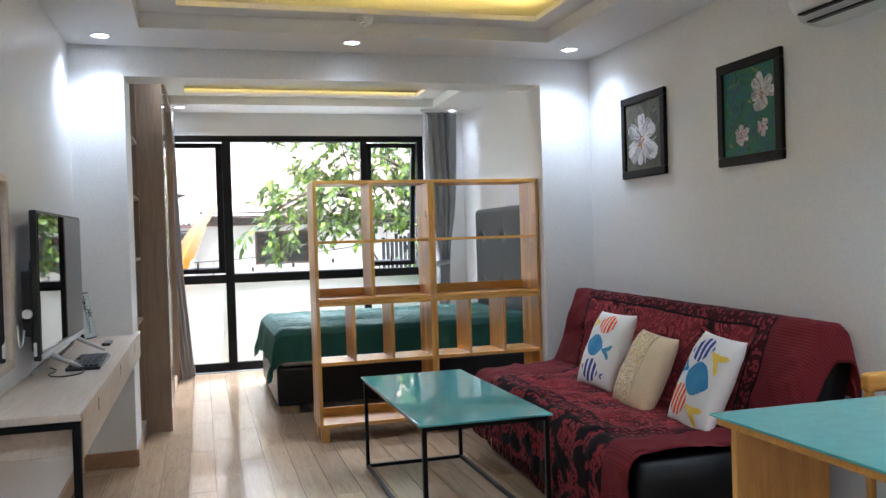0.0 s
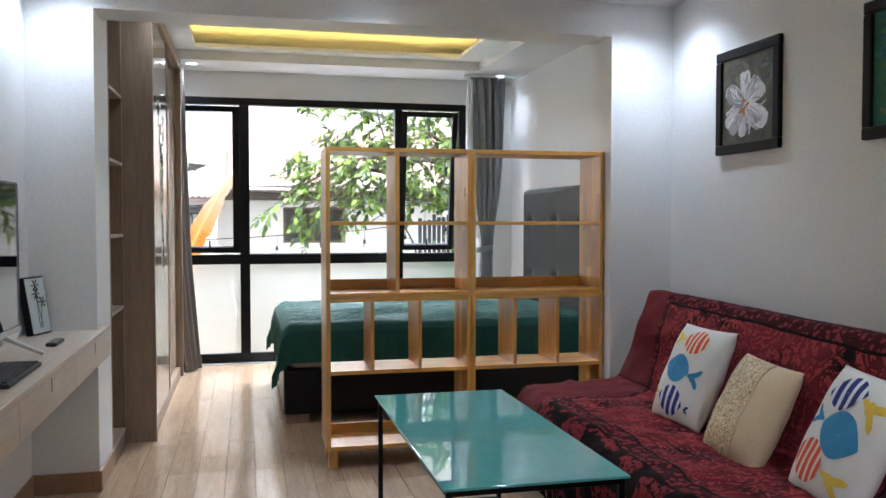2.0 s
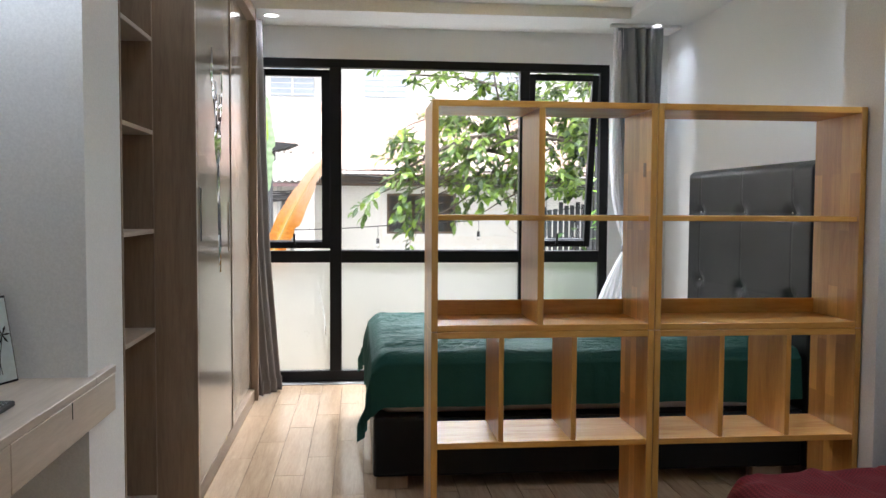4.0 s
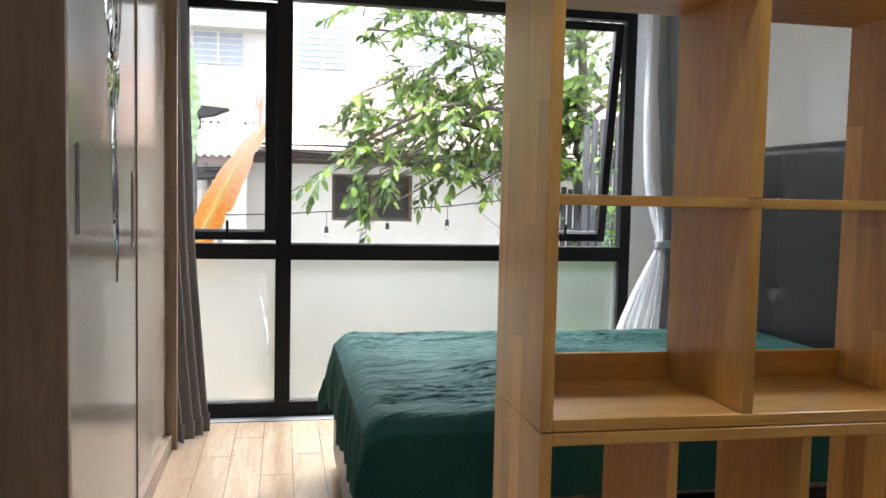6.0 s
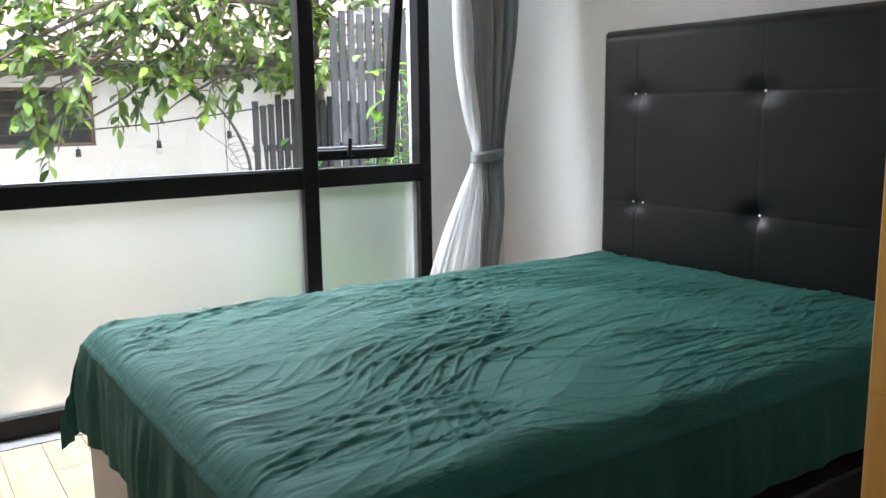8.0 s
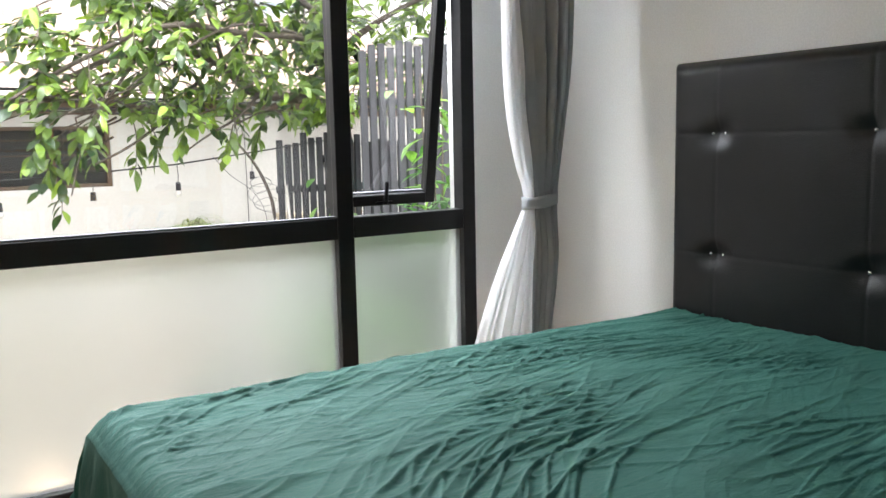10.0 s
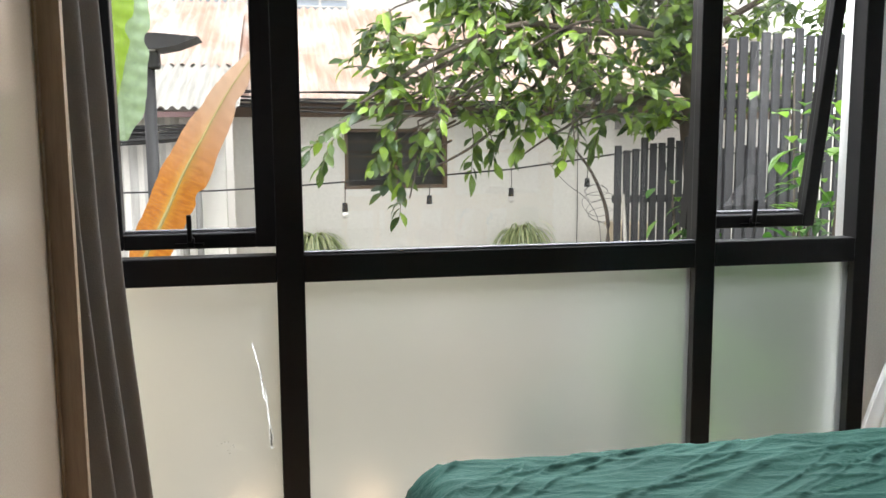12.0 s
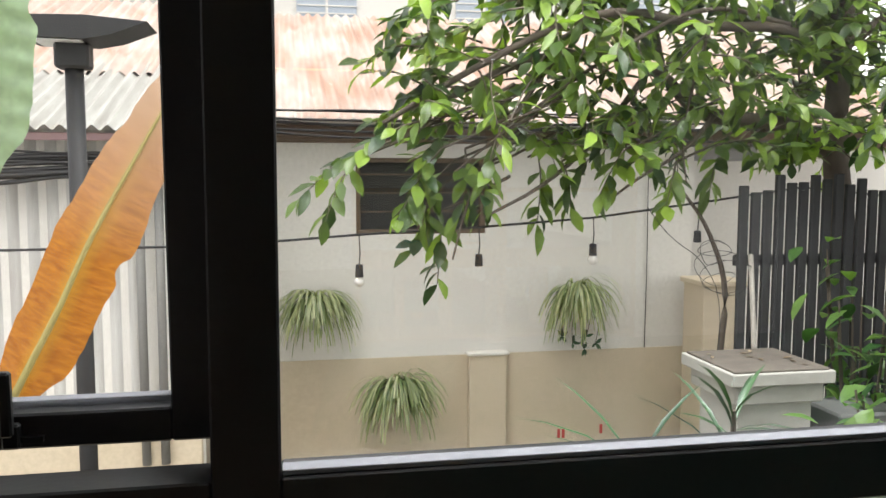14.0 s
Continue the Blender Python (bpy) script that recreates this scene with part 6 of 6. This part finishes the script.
class LeafPile:
    """Gathers leaves into one mesh: each a folded, pointed blade of eight faces."""

    def __init__(self):
        self.verts, self.faces = [], []

    def leaf(self, base, d, up, length, width, droop=0.25):
        d = d.normalized()
        side = d.cross(up)
        if side.length < 1e-3:
            side = d.cross(Vector((1, 0, 0)))
        side.normalize()
        nrm = side.cross(d).normalized()
        n0 = len(self.verts)
        for t, w in ((0.0, 0.06), (0.22, 0.62), (0.5, 1.0), (0.8, 0.64), (1.0, 0.02)):
            c = base + d * length * t - nrm * length * droop * t * t
            h = side * width * 0.5 * w
            lift = nrm * width * 0.16 * w
            self.verts += [c - h + lift, c, c + h + lift]
        for k in range(4):
            a = n0 + 3 * k
            self.faces += [(a, a + 1, a + 4, a + 3), (a + 1, a + 2, a + 5, a + 4)]

    def build(self, name, material, parent, label=""):
        at = ORIGIN[parent.name]
        me = bpy.data.meshes.new(name)
        me.from_pydata([tuple(v - at) for v in self.verts], [], self.faces)
        me.materials.append(material)
        me.polygons.foreach_set("use_smooth", [True] * len(me.polygons))
        ob = new(name, me)
        ob.parent = parent
        ORIGIN[ob.name] = at
        return tagged(ob, label, kind="stuff")


def tree():
    base = (2.92, 12.1, GROUND_Z)
    th = thing("tree", "broad-leaved garden tree with drooping glossy green branches", "tree", base)
    rnd = random.Random(21)
    spine = rounded([base, (2.88, 12.1, 0.3), (2.85, 12.1, 1.085), (2.775, 12.1, 1.53), (2.79, 12.1, 1.95), (2.82, 12.1, 2.4), (2.7, 12.15, 3.3)], 2)
    part("trunk", tube(spine, [0.085 - 0.055 * i / len(spine) for i in range(len(spine))], 12), BARK, th, "", True)
    limbs = [
        ([(2.775, 12.1, 1.5), (2.54, 12.15, 1.65), (2.15, 12.25, 1.66), (1.97, 12.3, 1.88), (1.75, 12.3, 1.96), (1.3, 12.2, 1.95), (0.8, 12.1, 1.7)], 0.046),
        ([(2.79, 12.1, 1.75), (2.7, 12.05, 1.92), (2.45, 12.0, 2.08), (2.05, 12.0, 2.05), (1.5, 11.9, 2.12), (0.95, 11.9, 1.85), (0.55, 11.95, 1.6)], 0.034),
        ([(2.8, 12.1, 2.1), (2.5, 12.2, 2.4), (2.0, 12.3, 2.6), (1.4, 12.3, 2.75), (0.8, 12.2, 2.75)], 0.03),
        ([(2.8, 12.1, 2.0), (3.05, 12.0, 2.2), (3.4, 11.8, 2.4), (3.8, 11.6, 2.5)], 0.03),
    ]
    boughs = [
        ([(1.9, 12.3, 1.9), (1.6, 12.1, 1.6), (1.3, 12.0, 1.35), (1.0, 12.0, 1.2)], 0.018),
        ([(1.4, 12.2, 1.95), (1.1, 12.0, 1.6), (0.92, 11.95, 1.3), (0.85, 11.95, 1.02)], 0.014),
        ([(2.2, 12.2, 1.68), (2.0, 12.1, 1.5), (1.75, 12.05, 1.38), (1.55, 12.0, 1.25)], 0.014),
        ([(2.45, 12.0, 2.08), (2.0, 11.95, 2.16), (1.55, 11.9, 1.92), (1.1, 11.9, 1.6), (0.86, 11.95, 1.4)], 0.013),
    ]
    shoots = [
        ([(2.5, 12.2, 2.4), (1.9, 12.1, 2.3), (1.4, 12.0, 2.02), (1.0, 12.0, 1.78), (0.72, 12.0, 1.66)], 0.013),
        ([(2.05, 12.0, 2.05), (1.95, 11.95, 1.8), (1.9, 11.95, 1.55), (1.93, 11.95, 1.35)], 0.01),
        ([(1.97, 12.3, 1.88), (1.9, 12.3, 2.2), (1.75, 12.25, 2.6), (1.7, 12.2, 2.95)], 0.02),
        ([(2.16, 12.1, -0.6), (2.2, 12.1, 0.5), (2.24, 12.1, 0.85), (2.12, 12.1, 1.15), (1.98, 12.1, 1.32)], 0.022),
    ]
    for pts, r in limbs + boughs + shoots:
        q = rounded(pts, 2)
        part("limb", tube(q, [r * (1 - 0.72 * i / (len(q) - 1)) for i in range(len(q))], 8), BARK, th, "", True)
    pile = LeafPile()
    twigs = bmesh.new()

    def spray(p0, p1, n, size=1.0):
        """A thin drooping twig from p0 to p1 with n leaves set alternately along its outer part."""
        p0, p1 = Vector(p0), Vector(p1)
        mid = p0.lerp(p1, 0.5) + Vector((rnd.uniform(-0.03, 0.03), rnd.uniform(-0.03, 0.03), 0.13 * (p1 - p0).length))
        line = rounded([p0, mid, p1], 2)
        tube(line, [0.006 - 0.0042 * i / (len(line) - 1) for i in range(len(line))], 4, twigs)
        for k in range(n):
            t = 0.22 + 0.78 * k / max(1, n - 1)
            b = along(line, t)
            d = (along(line, min(1, t + 0.08)) - along(line, max(0, t - 0.08))).normalized()
            out = d.cross(Vector((rnd.uniform(-0.5, 0.5), rnd.uniform(-0.5, 0.5), 1))).normalized() * (1 if k % 2 else -1)
            ld = d * rnd.uniform(0.35, 1.0) + out * rnd.uniform(0.35, 1.1) + Vector((rnd.uniform(-0.25, 0.25), rnd.uniform(-0.3, 0.2), rnd.uniform(-0.55, 0.3)))
            pile.leaf(b, ld, Vector((rnd.uniform(-0.6, 0.6), rnd.uniform(-0.9, 0.3), 1)), size * rnd.uniform(0.08, 0.138), size * rnd.uniform(0.038, 0.06), rnd.uniform(0.0, 0.4))
    # sprays that hang clear of the crown: x, z at the start, x, z at the tip, leaves
    for x0, z0, x1, z1, n in ((0.78, 1.62, 0.42, 1.46, 11), (0.52, 1.5, 0.2, 1.28, 9), (0.45, 1.46, 0.3, 1.2, 6), (0.85, 1.6, 0.66, 1.28, 11), (0.9, 1.45, 0.74, 1.16, 10), (0.82, 1.22, 0.8, 0.9, 8), (1.05, 1.6, 0.95, 1.3, 9),
                              (1.3, 1.5, 1.28, 1.16, 9), (1.4, 1.45, 1.42, 1.24, 7), (1.65, 1.5, 1.5, 1.28, 8), (1.95, 1.45, 1.86, 1.22, 8), (2.2, 1.5, 2.1, 1.32, 8), (0.75, 1.95, 0.48, 1.86, 9), (0.8, 2.2, 0.6, 2.02, 9), (0.95, 2.9, 0.4, 2.72, 12), (0.8, 1.5, 0.6, 1.2, 9), (0.92, 1.5, 0.88, 1.2, 10), (0.86, 1.35, 0.7, 1.05, 9), (1.05, 1.42, 1.02, 1.22, 8)):
        y = 12.0 + rnd.uniform(-0.22, 0.12)
        spray((x0, y + 0.08, z0), (x1, y, z1), n + 2, 1.12)
        tube([(x0 + 0.35, y + 0.15, z0 + 0.16), (x0 + 0.15, y + 0.1, z0 + 0.06), (x0, y + 0.08, z0)], [0.009, 0.007, 0.006], 5, twigs)

    def fill(count, xs, ys, zs, keep, n):
        done = 0
        while done < count:
            p = Vector((rnd.uniform(*xs), rnd.uniform(*ys), rnd.uniform(*zs)))
            if not keep(p.x, p.z):
                continue
            done += 1
            d = Vector((rnd.uniform(-1, 0.45), rnd.uniform(-0.8, 0.4), rnd.uniform(-0.6, 0.25))).normalized() * rnd.uniform(0.2, 0.4)
            spray(p - d * 0.5, p + d * 0.5, rnd.randint(n - 3, n + 2))

    def left_edge(z):
        return 0.62 + 0.25 * abs(z - 1.75) + (0.3 if 2.15 < z < 2.65 else 0.0)
    fill(215, (0.5, 2.9), (11.75, 12.45), (1.46, 2.3), lambda x, z: x > left_edge(z) and z > 1.46 + 0.05 * math.sin(7 * x), 10)
    fill(125, (0.7, 2.9), (11.8, 12.6), (2.2, 3.1), lambda x, z: x > left_edge(z), 11)
    fill(85, (2.5, 4.4), (11.55, 12.9), (1.45, 2.3), lambda x, z: True, 11)
    fill(90, (2.7, 4.5), (11.5, 12.9), (2.2, 3.3), lambda x, z: True, 11)
    fill(16, (2.6, 3.6), (11.5, 11.8), (1.85, 2.7), lambda x, z: True, 9)
    part("twigs", twigs, BARK, th, "thin brown twigs")
    pile.build("leaves", TREE_LEAF, th, "glossy green leaves")


tree()


def spider_plant(x, z, r, seed, label, y=OUT_Y - 0.02):
    th = thing("spider_plant", label, "plant", (x, y, z), "spider plants on the wall")
    rnd = random.Random(seed)
    pile = LeafPile()
    for k in range(270):
        a = rnd.uniform(0, math.pi)
        out = rnd.uniform(0.35, 1.0)
        d = Vector((math.cos(a) * out, -abs(math.sin(a)) * 0.55 * out - 0.1, rnd.uniform(0.1, 1.7)))
        n = 7
        p = Vector((x + rnd.uniform(-0.05, 0.05), y - 0.04, z + rnd.uniform(-0.03, 0.03)))
        l = r * rnd.uniform(0.7, 1.25) / n
        n0 = len(pile.verts)
        w = rnd.uniform(0.0042, 0.0085)
        for i in range(n + 1):
            side = Vector((-d.y, d.x, 0))
            side = side.normalized() if side.length > 1e-3 else Vector((1, 0, 0))
            ww = w * (0.6 + 0.6 * math.sin(math.pi * min(1, i / n + 0.15)))
            pile.verts += [p - side * ww, p + side * ww]
            d = d.normalized() + Vector((0, 0, -0.42))
            p = p + d.normalized() * l * 1.3
        for i in range(n):
            q = n0 + 2 * i
            pile.faces.append((q, q + 1, q + 3, q + 2))
    pile.build("blades", SPIDER_LEAF, th)
    if "runners" in label:
        for k in range(5):
            line = rounded([(x + 0.03 * k - 0.06, y - 0.08, z), (x + 0.07 * k - 0.14, y - 0.1, z - 0.2), (x + 0.06 * k - 0.1 + rnd.uniform(-0.03, 0.03), y - 0.05, z - 0.3 - 0.05 * k % 0.14)], 2)
            part("runner", tube(line, 0.0025, 5), BARK, th)
            tuft = LeafPile()
            for q in range(6):
                a = rnd.uniform(0, 6.28)
                tuft.leaf(line[-1] if isinstance(line[-1], Vector) else Vector(line[-1]), Vector((math.cos(a), -0.3, math.sin(a))), Vector((0, -1, 0.3)), rnd.uniform(0.04, 0.065), 0.022, 0.3)
            tuft.build("plantlet", DARK_STRAP, th, "small dark plantlet")
    part("pot", rod((x, y - 0.05, z - 0.08), (x, y - 0.05, z + 0.01), 0.045, 0.06, 14), OLD_WOOD, th, "small brown pot")


spider_plant(0.33, 0.5, 0.27, 1, "pale striped spider plant hung on the wall")
spider_plant(0.9, -0.12, 0.3, 2, "bushy spider plant hung low on the wall")
spider_plant(2.23, 0.52, 0.28, 3, "spider plant with trailing runners on the wall")


def banana_leaf(name, pts, width, colour, label, ragged, lean):
    th = thing(name, label, "leaf", pts[0])
    rib = rounded(pts, 3)

    def place(u, v):
        p = along(rib, u)
        q = along(rib, min(1, u + 0.02)) - along(rib, max(0, u - 0.02))
        side = Vector((q.z, 0, -q.x)).normalized()
        w = width * math.sin(math.pi * min(0.99, (0.02 + 0.98 * u) ** 0.62)) ** 0.75 * (1 + ragged * nz(u * 6, 1 if v > 0.5 else 3)) * (1 - (0.3 if v > 0.5 else 0.1) * max(0.0, nz(u * 13, 5 if v > 0.5 else 8)) - 0.05 * max(0.0, nz(u * 40, 9 if v > 0.5 else 2))) + 0.006
        s = (v - 0.5) * 2
        return p + side * w * 0.5 * s + Vector((0, lean * abs(s) * w + 0.004 * math.sin(u * 120 + 2 * s) * abs(s), 0))
    part("blade", uv_sheet(90, 16, place, 1, 1), colour, th, "", True)
    part("midrib", tube([along(rib, i / 20) + Vector((0, -0.006, 0)) for i in range(21)], [0.011 - 0.009 * i / 20 for i in range(21)], 6), mottled("olive_midrib", (0.3, 0.26, 0.08), (0.4, 0.33, 0.12), 0.6), th, "pale midrib", True)
    return th


def dry_leaf():
    m, nt, b = shader("dry_orange_leaf", 0.6)
    uv = coords(nt, kind="UV")
    f = noise_tex(nt, coords(nt, (30.0, 1.2, 1.0), "UV"), 3.0, 4.0, 0.6, 0.4)
    g = noise_tex(nt, uv, 6.0, 5.0, 0.7)
    sep = nt.nodes.new("ShaderNodeSeparateXYZ")
    nt.links.new(uv, sep.inputs["Vector"])
    c = ramp(nt, f, [(0.3, (0.36, 0.11, 0.01)), (0.65, (0.56, 0.22, 0.02))])
    mid = nt.nodes.new("ShaderNodeMath")
    mid.operation = "PINGPONG"
    mid.inputs[1].default_value = 0.5
    nt.links.new(sep.outputs["Y"], mid.inputs[0])
    c = mixed(nt, ramp(nt, mid.outputs[0], [(0.3, (0, 0, 0)), (0.5, (0.7, 0.7, 0.7))]), c, (0.6, 0.34, 0.04))
    c = mixed(nt, ramp(nt, g, [(0.64, (0, 0, 0)), (0.8, (1, 1, 1))]), c, (0.22, 0.06, 0.014))
    c = mixed(nt, ramp(nt, sep.outputs["X"], [(0.35, (0, 0, 0)), (0.72, (1, 1, 1))]), c, (0.5, 0.33, 0.22))
    nt.links.new(c, b.inputs["Base Color"])
    t = nt.nodes.new("ShaderNodeBsdfTranslucent")
    nt.links.new(c, t.inputs["Color"])
    mx = nt.nodes.new("ShaderNodeMixShader")
    mx.inputs[0].default_value = 0.45
    nt.links.new(b.outputs[0], mx.inputs[1])
    nt.links.new(t.outputs[0], mx.inputs[2])
    nt.links.new(mx.outputs[0], nt.nodes["Material Output"].inputs["Surface"])
    bump(nt, b, f, 0.4, 0.01)
    return m


banana_leaf("banana_leaf", ((-0.604, 10.85, 0.765), (-0.545, 10.85, 0.88), (-0.47, 10.85, 1.02), (-0.4, 10.85, 1.18), (-0.335, 10.85, 1.3), (-0.255, 10.85, 1.44), (-0.175, 10.85, 1.58), (-0.07, 10.86, 1.73), (0.03, 10.87, 1.86)), 0.21, dry_leaf(), "dried orange banana leaf hanging outside the window", 0.2, 0.25)
BANANA_GREEN = leaf_material("banana_leaf_green", (0.22, 0.32, 0.05), (0.34, 0.44, 0.09), 0.5)
BANANA_PALE = leaf_material("banana_leaf_underside", (0.2, 0.27, 0.19), (0.3, 0.37, 0.27), 0.3)
banana_leaf("banana_leaf", ((-0.84, 10.75, 1.42), (-0.77, 10.74, 1.6), (-0.71, 10.72, 1.85), (-0.68, 10.72, 2.3), (-0.74, 10.75, 2.8)), 0.3, BANANA_GREEN, "fresh green banana leaf hanging outside the window", 0.12, 0.2)
banana_leaf("banana_leaf", ((-0.67, 10.83, 1.38), (-0.65, 10.83, 1.6), (-0.63, 10.83, 2.0), (-0.66, 10.83, 2.7)), 0.27, BANANA_PALE, "pale underside of a banana leaf hanging outside", 0.12, 0.2)


def banana_stem():
    th = thing("banana_plant", "banana stem standing outside the window", "plant", (-1.0, 10.8, GROUND_Z))
    part("stem", tube([(-1.0, 10.8, GROUND_Z), (-1.02, 10.8, 0.8), (-1.0, 10.8, 2.0), (-0.95, 10.8, 2.9)], [0.09, 0.08, 0.06, 0.03], 12), mottled("banana_stem", (0.2, 0.23, 0.1), (0.32, 0.32, 0.16), 0.7), th, "", True)
    part("leaf_stalk", tube(rounded([(-0.99, 10.8, 0.45), (-0.8, 10.83, 0.55), (-0.6, 10.85, 0.72)], 2), 0.013, 6), mottled("dry_stalk", (0.3, 0.24, 0.1), (0.38, 0.3, 0.14), 0.7), th, "", True)


banana_stem()


def strap_plant(x, y, z0, h, n, seed, material, label, width=0.018):
    th = thing("garden_plant", label, "plant", (x, y, z0), "low garden plants")
    rnd = random.Random(seed)
    pile = LeafPile()
    for k in range(n):
        a = 2 * math.pi * k / n + rnd.uniform(-0.3, 0.3)
        d = Vector((math.cos(a), 0.6 * math.sin(a), rnd.uniform(0.1, 1.5)))
        pile.leaf(Vector((x, y, z0 + h * rnd.uniform(0.72, 0.86))), d, Vector((0, 0, 1)), rnd.uniform(0.2, 0.36), width, rnd.uniform(0.25, 0.6))
    pile.build("blades", material, th)
    part("stem", tube([(x, y, z0), (x + 0.01, y, z0 + h * 0.4), (x, y, z0 + h * 0.87)], 0.008, 6), BARK, th)


strap_plant(1.42, 10.62, GROUND_Z, 1.9, 16, 3, DARK_STRAP, "dark green strap-leaved plant below the window")
strap_plant(1.12, 10.62, GROUND_Z, 1.8, 10, 4, DARK_STRAP, "slender green strap-leaved plant below the window")
strap_plant(0.75, 11.3, GROUND_Z, 0.9, 8, 8, DARK_STRAP, "small green strap-leaved plant in the garden")


def shrub(x, y, z0, z1, r, n, seed, material, label):
    th = thing("shrub", label, "shrub", (x, y, z0), "shrubs by the window")
    rnd = random.Random(seed)
    pile = LeafPile()
    stems = bmesh.new()
    for k in range(9):
        a = rnd.uniform(0, 6.28)
        top = Vector((x + r * 0.7 * math.cos(a), y + r * 0.7 * math.sin(a), z0 + (z1 - z0) * rnd.uniform(0.6, 1.0)))
        tube([(x, y, z0), ((x + top.x) / 2 + 0.03, (y + top.y) / 2, (z0 + top.z) / 2), top], [0.012, 0.008, 0.004], 5, stems)
        for q in range(n // 9):
            t = rnd.uniform(0.25, 1.0)
            p = Vector((x, y, z0)).lerp(top, t) + Vector((rnd.uniform(-0.12, 0.12), rnd.uniform(-0.12, 0.12), rnd.uniform(-0.05, 0.05)))
            pile.leaf(p, Vector((rnd.uniform(-1, 1), rnd.uniform(-1, 1), rnd.uniform(-0.5, 0.6))), Vector((0, 0, 1)), rnd.uniform(0.08, 0.15), rnd.uniform(0.04, 0.075), 0.3)
    part("stems", stems, BARK, th, "thin brown stems")
    pile.build("leaves", material, th, "fresh green leaves")


shrub(2.16, 10.75, GROUND_Z, 0.9, 0.3, 280, 5, VINE_LEAF, "leafy green shrub close to the window")
shrub(2.5, 10.4, GROUND_Z, 1.9, 0.35, 330, 6, VINE_LEAF, "tall leafy climber beside the window")
shrub(2.45, 11.6, GROUND_Z, 0.8, 0.3, 200, 7, VINE_LEAF, "green shrub with broad leaves by the screen")

shrub(1.3, 10.15, GROUND_Z, 0.5, 0.34, 260, 15, DARK_STRAP, "low dark green shrub under the window")
shrub(1.75, 10.1, GROUND_Z, 0.62, 0.34, 320, 16, VINE_LEAF, "low fresh green shrub under the window")
shrub(2.12, 10.05, GROUND_Z, 0.7, 0.3, 300, 17, VINE_LEAF, "bushy green shrub against the window corner")

shrub(2.62, 11.66, GROUND_Z, 1.12, 0.2, 170, 18, VINE_LEAF, "climbing plant with broad leaves on the fence")


def fallen_leaves():
    th = thing("fallen_leaves", "dry brown leaves lying on the pedestal top", "leaves", (2.02, 11.5, 0.638))
    rnd = random.Random(3)
    pile = LeafPile()
    for k in range(9):
        a = rnd.uniform(0, 6.28)
        pile.leaf(Vector((rnd.uniform(1.85, 2.18), rnd.uniform(11.33, 11.64), 0.641)), Vector((math.cos(a), math.sin(a), 0.02)), Vector((0, 0, 1)), rnd.uniform(0.03, 0.065), rnd.uniform(0.012, 0.022), 0.02)
    pile.build("leaves", leaf_material("dry_brown_leaf", (0.06, 0.04, 0.025), (0.24, 0.17, 0.1), 0.1), th)


fallen_leaves()

# ---- floor tiles ----
def floor_tiles():
    w, l, g = 0.147, 0.9, 0.0012
    floor = bpy.data.objects["floor"]
    bm = bmesh.new()
    box(g, w - g, g, l - g, -0.008, 0.0, 0.001, bm=bm)
    me = bpy.data.meshes.new("plank_tile")
    bm.to_mesh(me)
    bm.free()
    me.materials.append(PLANK)
    y_start = 9.4
    n = 0
    for i in range(22):
        x = J_L + 0.005 + (i - 2) * w
        off = (0, 0.3, 0.6)[i % 3]
        for j in range(9):
            y = y_start - l + off - j * l
            ob = new("plank", me)
            ob.location = (x, y, 0)
            ob.parent = floor
            n += 1


floor_tiles()
